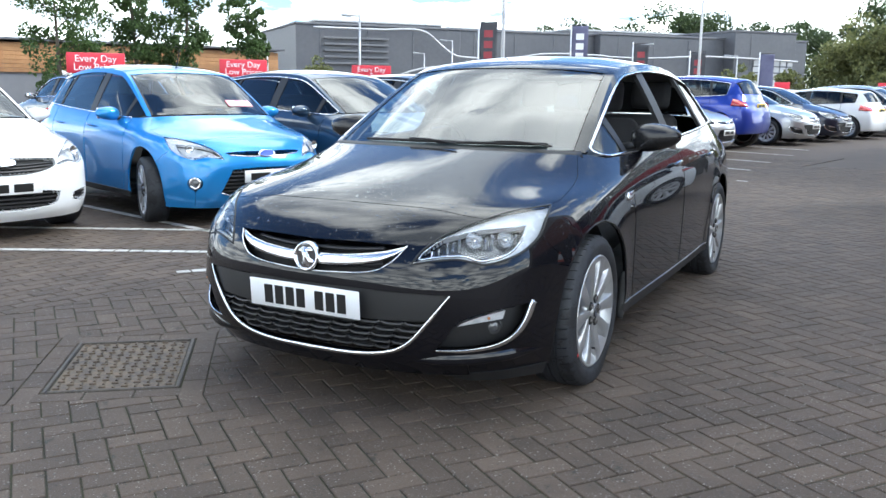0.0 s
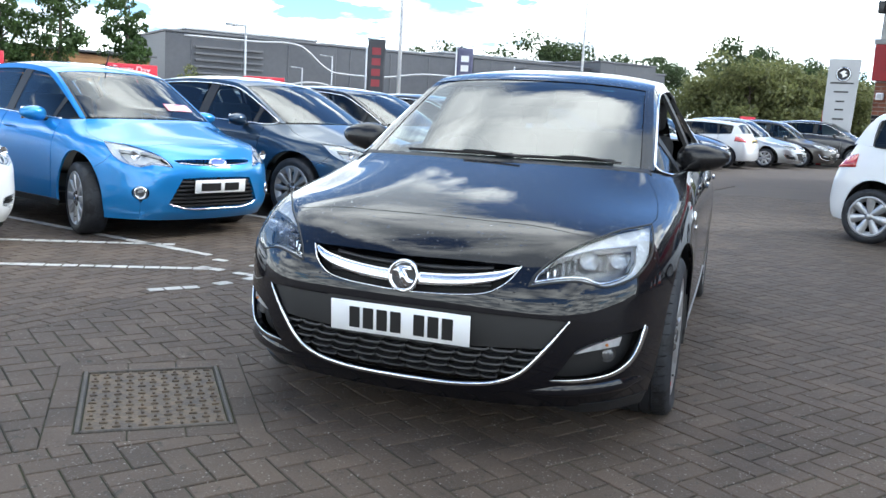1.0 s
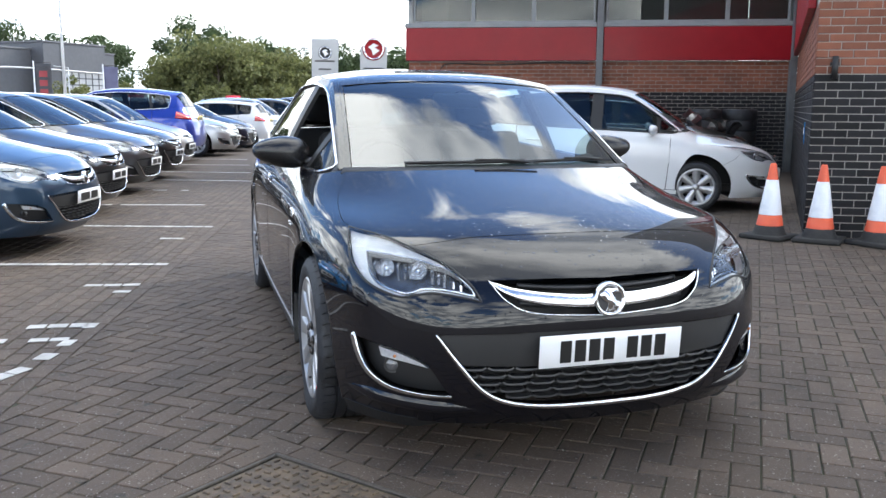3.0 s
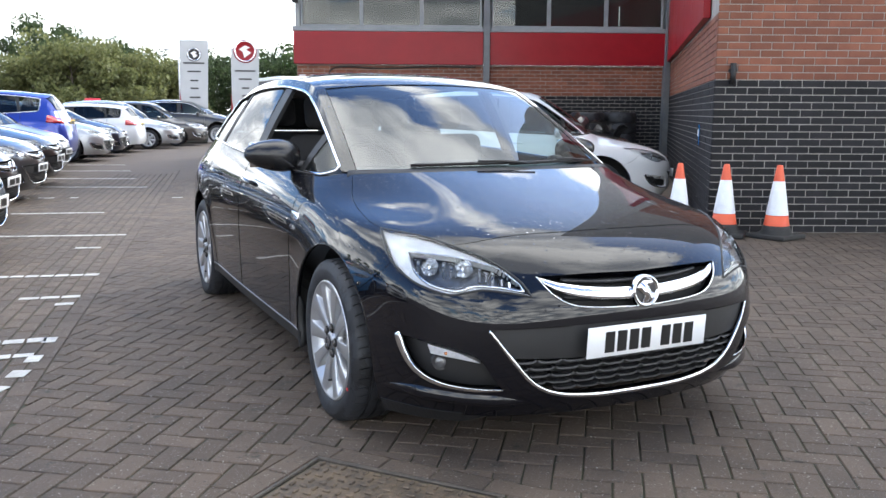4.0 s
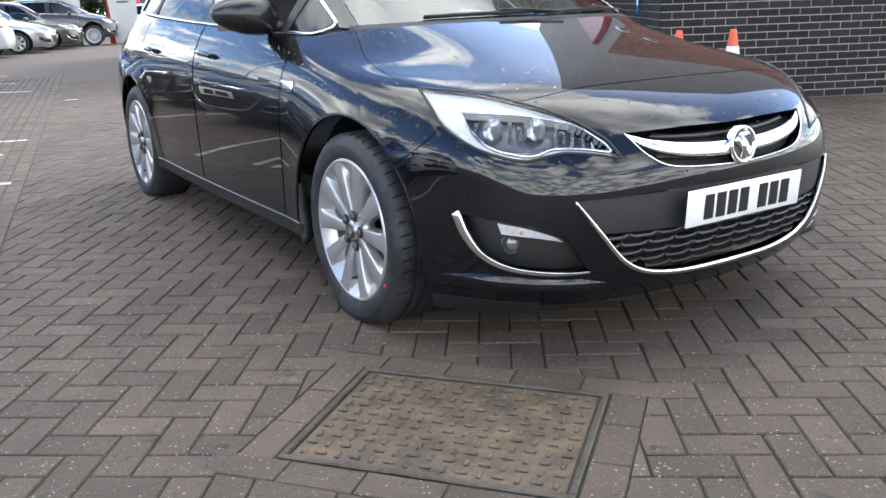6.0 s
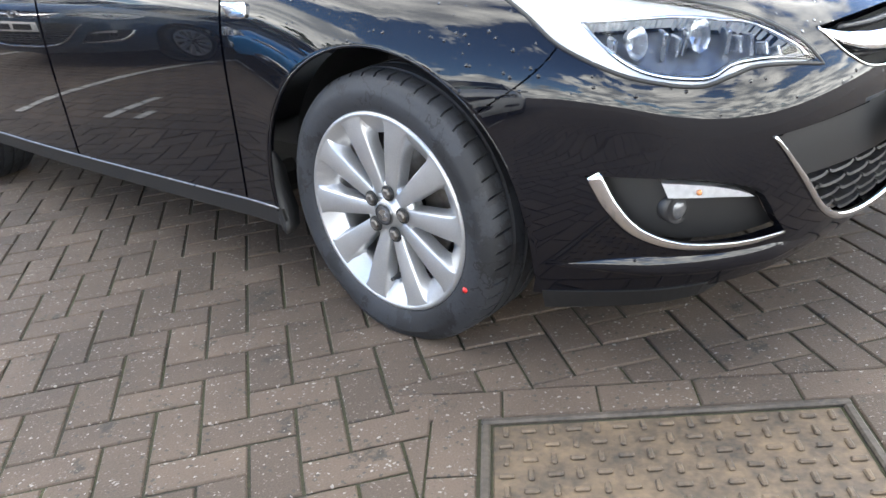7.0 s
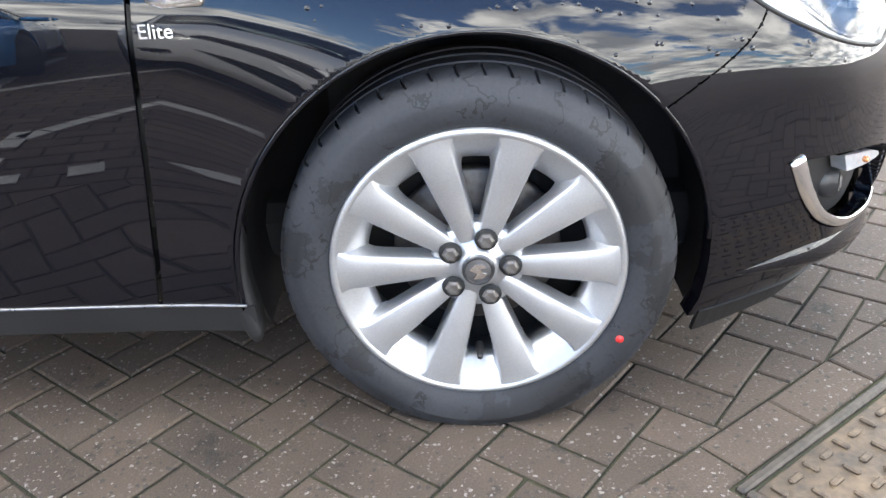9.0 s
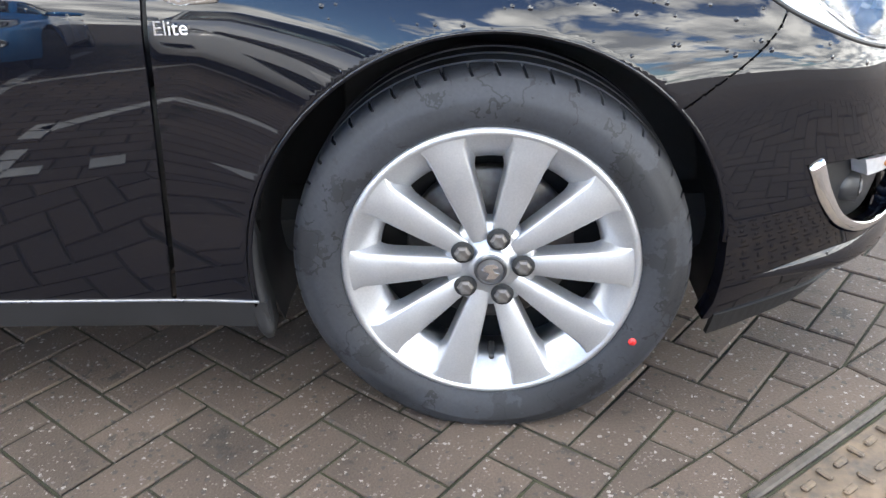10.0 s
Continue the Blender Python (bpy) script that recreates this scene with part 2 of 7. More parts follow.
M_LAMPGREY = stuff("silver_lamp_shell", (0.50, 0.51, 0.53), (0.70, 0.71, 0.73), 0.34, 0.6, scale=30, fine=80, bump=0.2, dist=0.002)
M_SLAT = stuff("grey_satin_slat", (0.012, 0.012, 0.013), (0.026, 0.026, 0.028), 0.4, scale=20, fine=300, bump=0.05, dist=0.0005)
M_STICKER2 = stuff("pink_white_sticker", (0.75, 0.10, 0.16), (0.85, 0.75, 0.76), 0.5, scale=14, fine=30, bump=0.0)
# silver whitened in its colour to stand for sky mirrored in the lamp
M_LAMPBAND = stuff("sky_whitened_lamp_band", (0.74, 0.75, 0.76), (0.88, 0.88, 0.88), 0.26, 0.1, scale=30, fine=140, bump=0.35, dist=0.001)
M_LAMPDARK = stuff("smoky_lamp_shell", (0.10, 0.103, 0.11), (0.22, 0.223, 0.23), 0.2, 0.6, scale=30, fine=80, bump=0.2, dist=0.002)
M_STICKER = plain("pale_blue_sticker", (0.35, 0.62, 0.7), 0.5)


def specked(name, a, b):
    """Worn concrete with pale flecks of aggregate, dark pits and stains, each piece a little lighter or darker."""
    m = stuff(name, a, b, 0.8, scale=2.6, fine=210, bump=0.6, spread=.22, dist=.003, world=True)
    nt = m.node_tree
    N, L, p = nt.nodes.new, nt.links.new, nt.nodes["Principled BSDF"]
    geo = N("ShaderNodeNewGeometry")
    wob, shift = N("ShaderNodeTexNoise"), N("ShaderNodeVectorMath")
    wob.inputs["Scale"].default_value, wob.inputs["Detail"].default_value = 160, 2
    L(geo.outputs["Position"], wob.inputs["Vector"])
    shift.operation = "MULTIPLY_ADD"
    shift.inputs[1].default_value = (.010, .010, .010)
    L(wob.outputs["Color"], shift.inputs[0])
    L(geo.outputs["Position"], shift.inputs[2])
    col = p.inputs["Base Color"].links[0].from_socket

    def layer(col, fac, tint):
        mix = N("ShaderNodeMix")
        mix.data_type = "RGBA"
        L(fac, mix.inputs[0])
        L(col, mix.inputs[6])
        mix.inputs[7].default_value = (*tint, 1)
        return mix.outputs[2]

    def flecks(scale, lo, size, k):
        v, sep, r, lt, mul = N("ShaderNodeTexVoronoi"), N("ShaderNodeSeparateColor"), N("ShaderNodeMapRange"), N("ShaderNodeMath"), N("ShaderNodeMath")
        v.inputs["Scale"].default_value = scale
        L(shift.outputs[0], v.inputs["Vector"])
        L(v.outputs["Color"], sep.inputs[0])
        r.inputs[1].default_value, r.inputs[2].default_value, r.inputs[3].default_value, r.inputs[4].default_value = lo, 1.0, 0.0, size
        L(sep.outputs[0], r.inputs[0])
        lt.operation, mul.operation = "LESS_THAN", "MULTIPLY"
        L(v.outputs["Distance"], lt.inputs[0])
        L(r.outputs[0], lt.inputs[1])
        mul.inputs[1].default_value = k
        L(lt.outputs[0], mul.inputs[0])
        return mul.outputs[0]

    def blots(scale, detail, lo, hi, k):
        n, r = N("ShaderNodeTexNoise"), N("ShaderNodeMapRange")
        n.inputs["Scale"].default_value, n.inputs["Detail"].default_value, n.inputs["Roughness"].default_value = scale, detail, .7
        L(geo.outputs["Position"], n.inputs["Vector"])
        r.inputs[1].default_value, r.inputs[2].default_value, r.inputs[4].default_value = lo, hi, k
        L(n.outputs[0], r.inputs[0])
        return r.outputs[0]

    col = layer(col, blots(1.1, 6, .50, .68, .45), tuple(c * .55 for c in a))
    col = layer(col, blots(9, 8, .60, .66, .75), (.018, .017, .014))
    col = layer(col, flecks(70, .55, .40, .75), (.035, .031, .027))
    col = layer(col, flecks(125, .45, .40, .5), (.17, .15, .13))
    col = layer(col, flecks(95, .76, .38, .7), (.27, .25, .225))
    L(col, p.inputs["Base Color"])
    return m


def foliage(name, a, b):
    """Leaves that let some light through, each a little different."""
    m = stuff(name, a, b, 0.6, scale=.5, fine=6, bump=0.0, spread=.35)
    nt = m.node_tree
    N, L, p = nt.nodes.new, nt.links.new, nt.nodes["Principled BSDF"]
    tr, mx = N("ShaderNodeBsdfTranslucent"), N("ShaderNodeMixShader")
    L(p.inputs["Base Color"].links[0].from_socket, tr.inputs[0])
    mx.inputs[0].default_value = .4
    L(p.outputs[0], mx.inputs[1])
    L(tr.outputs[0], mx.inputs[2])
    L(mx.outputs[0], nt.nodes["Material Output"].inputs[0])
    return m

# ---- mesh tools ----
def part(name, bm, material, parent=None, label="", smooth=True):
    """Link a bmesh as one mesh object under its thing."""
    me = bpy.data.meshes.new(name)
    bm.normal_update()
    bm.to_mesh(me)
    bm.free()
    return hang(name, me, material, parent, label, smooth)


def hang(name, me, material, parent=None, label="", smooth=True):
    for mt in material if isinstance(material, (list, tuple)) else [material]:
        if mt is not None:
            me.materials.append(mt)
    if smooth:
        me.shade_smooth()
    ob = new(name, me)
    if parent is not None:
        ob.parent = parent
    return tagged(ob, label) if label else ob


def thing(name, m, label, category, group="", kind=""):
    e = new(name)
    e.empty_display_size = 0.2
    e.matrix_basis = m
    return tagged(e, label, category, group, kind)


def mesh_of(verts, faces, name="m"):
    me = bpy.data.meshes.new(name)
    me.from_pydata([tuple(v) for v in verts], [], faces)
    me.update()
    return me


def add_box(bm, size, m, bevel=0.0, seg=1):
    """A box of that size at the pose m, with rounded edges."""
    r = bmesh.ops.create_cube(bm, size=1.0, matrix=m @ Matrix.Diagonal((*size, 1)))
    if bevel:
        vs = set(r["verts"])
        es = [e for e in bm.edges if e.verts[0] in vs and e.verts[1] in vs]
        bmesh.ops.bevel(bm, geom=es, offset=bevel, segments=seg, affect="EDGES", profile=0.5)


def box(size, m=None, bevel=0.0, seg=1):
    bm = bmesh.new()
    add_box(bm, size, m or Matrix(), bevel, seg)
    return bm


def add_rod(bm, a, b, r0, r1=None, n=10):
    a, b = Vector(a), Vector(b)
    d = b - a
    m = Matrix.Translation((a + b) / 2) @ d.to_track_quat("Z", "Y").to_matrix().to_4x4()
    bmesh.ops.create_cone(bm, cap_ends=True, segments=n, radius1=r0, radius2=r0 if r1 is None else r1, depth=d.length, matrix=m)


def rod(a, b, r0, r1=None, n=10):
    bm = bmesh.new()
    add_rod(bm, a, b, r0, r1, n)
    return bm


def add_lathe(bm, prof, n=32, axis="Z", m=None):
    """Turn a profile of (radius, along) round an axis."""
    rings = []
    for k in range(n):
        t = 2 * math.pi * k / n
        c, s = math.cos(t), math.sin(t)
        ring = []
        for r, z in prof:
            v = Vector((r * c, r * s, z)) if axis == "Z" else Vector((z, r * c, r * s))
            ring.append(bm.verts.new(m @ v if m else v))
        rings.append(ring)
    for k in range(n):
        a, b = rings[k], rings[(k + 1) % n]
        for i in range(len(prof) - 1):
            if prof[i][0] < 1e-6 and prof[i + 1][0] < 1e-6:
                continue
            f = (a[i], a[i + 1], b[i + 1], b[i]) if axis != "Z" else (a[i], b[i], b[i + 1], a[i + 1])
            bm.faces.new(f)
    return rings


def lathe(prof, n=32, axis="Z", m=None):
    bm = bmesh.new()
    add_lathe(bm, prof, n, axis, m)
    bmesh.ops.remove_doubles(bm, verts=bm.verts, dist=1e-5)
    bmesh.ops.recalc_face_normals(bm, faces=bm.faces)
    return bm


def add_sweep(bm, pts, prof, normals=None, closed=False, scale=None):
    """Carry a flat profile of (across, out) along points; normals give the outward side."""
    pts = [Vector(p) for p in pts]
    n, rings = len(pts), []
    for i, p in enumerate(pts):
        a = pts[(i - 1) % n] if closed or i else p
        b = pts[(i + 1) % n] if closed or i < n - 1 else p
        t = (b - a).normalized()
        up = Vector(normals[i]) if normals is not None else Vector((0, 0, 1))
        side = t.cross(up)
        side = side.normalized() if side.length > 1e-6 else Vector((1, 0, 0))
        up = side.cross(t).normalized()
        k = scale[i] if scale is not None else 1.0
        rings.append([bm.verts.new(p + side * (u * k) + up * (w * k)) for u, w in prof])
    m = len(prof)
    for i in range(n if closed else n - 1):
        a, b = rings[i], rings[(i + 1) % n]
        for j in range(m):
            bm.faces.new((a[j], a[(j + 1) % m], b[(j + 1) % m], b[j]))
    if not closed:
        bm.faces.new(rings[0][::-1])
        bm.faces.new(rings[-1])


def sweep(pts, prof, normals=None, closed=False, scale=None):
    bm = bmesh.new()
    add_sweep(bm, pts, prof, normals, closed, scale)
    bmesh.ops.recalc_face_normals(bm, faces=bm.faces)
    return bm


def ring_prof(r, n=8, squash=1.0):
    return [(r * math.cos(2 * math.pi * k / n), squash * r * math.sin(2 * math.pi * k / n)) for k in range(n)]


def add_prism(bm, poly, depth, m, bevel=0.0):
    """Extrude a flat polygon by depth along its local z."""
    vs = [bm.verts.new(m @ Vector((x, y, 0))) for x, y in poly]
    ws = [bm.verts.new(m @ Vector((x, y, depth))) for x, y in poly]
    k = len(poly)
    fs = [bm.faces.new(vs[::-1]), bm.faces.new(ws)]
    for i in range(k):
        fs.append(bm.faces.new((vs[i], vs[(i + 1) % k], ws[(i + 1) % k], ws[i])))
    if bevel:
        bmesh.ops.bevel(bm, geom=list({e for f in fs for e in f.edges}), offset=bevel, segments=2, affect="EDGES", profile=0.5)


def spline(knots, u):
    """Catmull-Rom through rows of numbers, at places u counted in knots."""
    k = np.asarray(knots, float)
    n = len(k)
    u = np.clip(np.asarray(u, float), 0, n - 1)
    i = np.minimum(u.astype(int), n - 2)
    f = (u - i)[..., None]
    ext = np.vstack([2 * k[0] - k[1], k, 2 * k[-1] - k[-2]])
    a, b, c, d = ext[i], ext[i + 1], ext[i + 2], ext[i + 3]
    return 0.5 * (2 * b + (c - a) * f + (2 * a - 5 * b + 4 * c - d) * f ** 2 + (3 * b - a - 3 * c + d) * f ** 3)


def smooth_poly(pts, n=6, closed=True):
    """A rounded outline; a point given twice stays a sharp corner."""
    pts = [np.array(p, float) for p in pts]
    runs, m = [], len(pts)
    sharp = [i for i in range(m) if np.allclose(pts[i], pts[(i + 1) % m])]
    if not sharp:
        ring = np.array(pts + pts[:3])
        ring = np.vstack([pts[-1], ring])
        u = np.linspace(1, m + 1, m * n, endpoint=False)
        return spline(ring, u)
    out = []
    for s, a in enumerate(sharp):
        b = sharp[(s + 1) % len(sharp)]
        run = [pts[(a + 1 + k) % m] for k in range(((b - a - 1) % m) + 1)]
        if len(run) == 2:
            u = np.linspace(0, 1, 2 * n, endpoint=False)[:, None]
            out.append(run[0] * (1 - u) + run[1] * u)
        elif len(run) > 2:
            out.append(spline(run, np.linspace(0, len(run) - 1, (len(run) - 1) * n, endpoint=False)))
    return np.vstack(out)


def inset(poly, d):
    """Shrink a closed outline by d (positive: inwards)."""
    p = np.asarray(poly, float)
    area = 0.5 * np.sum(p[:, 0] * np.roll(p[:, 1], -1) - np.roll(p[:, 0], -1) * p[:, 1])
    t = np.roll(p, -1, 0) - np.roll(p, 1, 0)
    t /= np.linalg.norm(t, axis=1)[:, None] + 1e-12
    nrm = np.stack([-t[:, 1], t[:, 0]], 1) * (1 if area > 0 else -1)
    return p + nrm * d


def clip_rect(poly, x0, x1, y0, y1):
    for ax, lim, sgn in ((0, x0, 1), (0, x1, -1), (1, y0, 1), (1, y1, -1)):
        out, n = [], len(poly)
        for i in range(n):
            a, b = poly[i], poly[(i + 1) % n]
            da, db = sgn * (a[ax] - lim), sgn * (b[ax] - lim)
            if da >= 0:
                out.append(a)
            if (da >= 0) != (db >= 0):
                t = da / (da - db)
                out.append((a[0] + t * (b[0] - a[0]), a[1] + t * (b[1] - a[1])))
        poly = out
        if len(poly) < 3:
            return []
    return poly


def inside(poly, x, y):
    px, py = poly[:, 0], poly[:, 1]
    qx, qy = np.roll(px, -1), np.roll(py, -1)
    hit = np.zeros(np.shape(x), bool)
    for a, b, c, d in zip(px, py, qx, qy):
        if b != d:
            hit ^= ((b > y) != (d > y)) & (x < (c - a) * (y - b) / (d - b) + a)
    return hit


def cut_cells(poly, us, vs):
    """The cells of a grid in (u, v), cut to the outline: corner places and polygons of them."""
    poly = np.asarray(poly, float)
    if np.sum(poly[:, 0] * np.roll(poly[:, 1], -1) - np.roll(poly[:, 0], -1) * poly[:, 1]) < 0:
        poly = poly[::-1]
    lo, hi = poly.min(0), poly.max(0)
    us = us[(us > lo[0] - 1e-9) & (us < hi[0] + 1e-9)]
    us = np.unique(np.round(np.concatenate([[lo[0]], us, [hi[0]]]), 6))
    vs = vs[(vs > lo[1] - 1e-9) & (vs < hi[1] + 1e-9)]
    vs = np.unique(np.round(np.concatenate([[lo[1]], vs, [hi[1]]]), 6))
    nu, nv = len(us) - 1, len(vs) - 1
    near = np.zeros((nu, nv), bool)
    ring = np.vstack([poly, poly[:1]])
    for a, b in zip(ring[:-1], ring[1:]):
        k = 12
        s = a + (b - a) * np.linspace(0, 1, k)[:, None]
        i = np.clip(np.searchsorted(us, s[:, 0]) - 1, 0, nu - 1)
        j = np.clip(np.searchsorted(vs, s[:, 1]) - 1, 0, nv - 1)
        for di in (-1, 0, 1):
            for dj in (-1, 0, 1):
                near[np.clip(i + di, 0, nu - 1), np.clip(j + dj, 0, nv - 1)] = True
    cx, cy = np.meshgrid((us[:-1] + us[1:]) / 2, (vs[:-1] + vs[1:]) / 2, indexing="ij")
    full = inside(poly, cx, cy)
    key, uv, faces = {}, [], []
    pl = [tuple(p) for p in poly]

    def idx(p):
        k = (round(p[0], 5), round(p[1], 5))
        if k not in key:
            key[k] = len(uv)
            uv.append(k)
        return key[k]

    for i in range(nu):
        for j in range(nv):
            if near[i, j]:
                c = clip_rect(pl, us[i], us[i + 1], vs[j], vs[j + 1])
            elif full[i, j]:
                c = [(us[i], vs[j]), (us[i + 1], vs[j]), (us[i + 1], vs[j + 1]), (us[i], vs[j + 1])]
            else:
                continue
            f = []
            for q in c:
                k = idx(q)
                if not f or f[-1] != k:
                    f.append(k)
            if len(f) > 1 and f[0] == f[-1]:
                f.pop()
            if len(set(f)) == len(f) and len(f) > 2:
                faces.append(f)
    return np.array(uv), faces


def panel(surf, poly, us, vs, flange=0.008, out=0.0, mirror=False, flip=False, cut_centre=False):
    """A sheet cut from a surface by an outline in its own (u, v), with turned-in edges. mirror: joined to its image across x = 0."""
    uv, faces = cut_cells(poly, us, vs)
    pos, nrm = surf(uv[:, 0], uv[:, 1])
    pos = pos + nrm * out
    edges = {}
    for f in faces:
        for a, b in zip(f, f[1:] + f[:1]):
            e = (min(a, b), max(a, b))
            edges[e] = None if e in edges else (a, b)
    V, Nn, F = list(pos), list(nrm), [list(f) for f in faces]
    if flange:
        for e in edges.values():
            if e is None:
                continue
            a, b = e
            if cut_centre and abs(pos[a][0]) < 1e-4 and abs(pos[b][0]) < 1e-4:
                continue
            d = pos[b] - pos[a]
            if np.linalg.norm(d) < 1e-7:
                continue
            s = np.cross(d, nrm[a])
            s = s / (np.linalg.norm(s) + 1e-12)
            k = len(V)
            V += [pos[a], pos[b], pos[b] - nrm[b] * flange, pos[a] - nrm[a] * flange]
            Nn += [s] * 4
            F.append([k, k + 3, k + 2, k + 1])
    V, Nn = np.array(V), np.array(Nn)
    if mirror:
        k = len(V)
        W, Wn = V * (-1, 1, 1), Nn * (-1, 1, 1)
        F = F + [[i + k for i in f[::-1]] for f in F]
        V, Nn = np.vstack([V, W]), np.vstack([Nn, Wn])
    if flip:
        V, Nn, F = V * (-1, 1, 1), Nn * (-1, 1, 1), [f[::-1] for f in F]
    me = mesh_of(V, F)
    me.shade_smooth()
    me.normals_split_custom_set_from_vertices([tuple(n) for n in Nn])
    return me


def text_mesh(body, size, m):
    cu = bpy.data.curves.new("t", "FONT")
    cu.body, cu.size, cu.align_x, cu.align_y, cu.extrude = body, size, "CENTER", "CENTER", .004
    ob = bpy.data.objects.new("t", cu)
    scene.collection.objects.link(ob)
    dg = bpy.context.evaluated_depsgraph_get()
    me = bpy.data.meshes.new_from_object(ob.evaluated_get(dg))
    bpy.data.objects.remove(ob)
    me.transform(m)
    return me

# ---- ground ----
M_GROUND = stuff("worn_grey_brown_paving", (0.055, 0.041, 0.032), (0.088, 0.067, 0.054), 0.85, scale=1.3, fine=60, bump=0.3)


def ground_sheet():
    bm = bmesh.new()
    bmesh.ops.create_grid(bm, x_segments=40, y_segments=40, size=1500)
    return tagged(part("ground", bm, M_GROUND), "grey-brown block paved forecourt", "ground", kind="structure")


GROUND = ground_sheet()
GROUND.location.z = -.014

# ---- the shape of a car ----
import functools

# Level lines from the lower lip to the cowl and the waist; each runs from the nose's middle round the flank to the tail's middle.
LEVELS = [
    [(0, -.80, .17), (.28, -.78, .17), (.52, -.72, .172), (.68, -.61, .175), (.775, -.46, .175), (.85, -.27, .175), (.88, .10, .18), (.885, .5, .18), (.885, 1.0, .18), (.885, 1.7, .18), (.88, 2.5, .19), (.83, 3.12, .24), (.66, 3.34, .25), (0, 3.42, .25)],
    [(0, -.865, .25), (.28, -.85, .25), (.53, -.785, .25), (.70, -.665, .26), (.795, -.505, .26), (.865, -.28, .26), (.89, .10, .265), (.897, .5, .265), (.898, 1.0, .265), (.898, 1.7, .265), (.892, 2.5, .27), (.85, 3.13, .31), (.69, 3.37, .32), (0, 3.45, .32)],
    [(0, -.89, .38), (.28, -.875, .38), (.54, -.805, .38), (.71, -.69, .38), (.812, -.52, .38), (.872, -.28, .39), (.893, .10, .40), (.90, .5, .40), (.902, 1.0, .40), (.902, 1.7, .40), (.90, 2.5, .41), (.86, 3.15, .44), (.70, 3.39, .45), (0, 3.47, .45)],
    [(0, -.895, .52), (.28, -.875, .52), (.55, -.80, .515), (.715, -.67, .515), (.815, -.51, .52), (.878, -.26, .53), (.898, .11, .53), (.905, .5, .53), (.906, 1.0, .53), (.906, 1.7, .53), (.907, 2.5, .54), (.865, 3.15, .57), (.70, 3.38, .58), (0, 3.46, .58)],
    [(0, -.875, .61), (.28, -.855, .61), (.55, -.775, .610), (.712, -.652, .612), (.816, -.508, .616), (.878, -.23, .63), (.90, .13, .64), (.907, .5, .64), (.907, 1.0, .65), (.907, 1.7, .66), (.909, 2.5, .67), (.865, 3.13, .70), (.70, 3.35, .71), (0, 3.44, .71)],
    [(0, -.815, .70), (.28, -.795, .70), (.535, -.715, .70), (.695, -.585, .702), (.802, -.455, .706), (.868, -.18, .715), (.893, .16, .735), (.902, .5, .745), (.902, 1.0, .77), (.902, 1.7, .79), (.90, 2.5, .81), (.85, 3.08, .83), (.68, 3.30, .84), (0, 3.38, .84)],
    [(0, -.63, .805), (.26, -.625, .803), (.475, -.595, .797), (.655, -.485, .795), (.772, -.325, .802), (.842, -.08, .81), (.868, .22, .82), (.882, .5, .83), (.883, 1.0, .85), (.882, 1.7, .87), (.875, 2.5, .89), (.82, 3.0, .91), (.66, 3.22, .92), (0, 3.32, .92)],
    [(0, -.27, .902), (.24, -.255, .90), (.45, -.20, .893), (.595, -.10, .878), (.705, .0, .868), (.782, .14, .872), (.828, .30, .885), (.85, .52, .90), (.853, 1.0, .915), (.85, 1.7, .94), (.835, 2.5, .97), (.77, 2.95, .99), (.63, 3.18, 1.0), (0, 3.28, 1.0)],
    [(0, .10, .985), (.22, .11, .985), (.40, .145, .983), (.54, .20, .98), (.64, .265, .975), (.70, .33, .965), (.765, .42, .95), (.80, .60, .957), (.812, 1.0, .972), (.812, 1.7, 1.0), (.79, 2.5, 1.04), (.72, 2.92, 1.065), (.60, 3.13, 1.08), (0, 3.22, 1.08)],
]
# The roof's middle line, its rail over the doors, and the waist under the side windows.
MIDDLE = [(0, .10, .985), (0, .51, 1.195), (0, .93, 1.378), (0, 1.28, 1.438), (0, 1.7, 1.465), (0, 2.2, 1.455), (0, 2.7, 1.41), (0, 3.0, 1.36), (0, 3.24, 1.07)]
RAIL = [(.695, .335, .972), (.645, .69, 1.175), (.598, 1.05, 1.352), (.59, 1.34, 1.398), (.585, 1.7, 1.415), (.575, 2.2, 1.40), (.56, 2.7, 1.345), (.55, 2.96, 1.29), (.60, 3.16, 1.07)]
WAIST = [(.762, .415, .952), (.803, .69, .962), (.812, 1.05, .974), (.813, 1.34, .985), (.812, 1.7, 1.0), (.802, 2.2, 1.022), (.775, 2.7, 1.05), (.715, 2.93, 1.066), (.62, 3.12, 1.078)]
Q_AT = (0, 1, 2, 3, 4, 5, 6, 7, 8)


def raw_wall(p, q):
    p, q = np.asarray(p, float), np.asarray(q, float)
    rows = []
    for lv in LEVELS:
        k = np.array(lv, float)
        k = np.vstack([k[1] * (-1, 1, 1), k, k[-2] * (-1, 1, 1)])
        rows.append(spline(k, p + 1))
    rows = np.stack(rows, 0)
    n = len(LEVELS)
    q = np.clip(q, 0, n - 1)
    i = np.minimum(q.astype(int), n - 2)
    f = (q - i)[..., None]
    ext = np.concatenate([2 * rows[:1] - rows[1:2], rows, 2 * rows[-1:] - rows[-2:-1]], 0)
    j = np.arange(len(p))
    a, b, c, d = ext[i, j], ext[i + 1, j], ext[i + 2, j], ext[i + 3, j]
    s = 0.5 * (2 * b + (c - a) * f + (2 * a - 5 * b + 4 * c - d) * f ** 2 + (3 * b - a - 3 * c + d) * f ** 3)
    return s


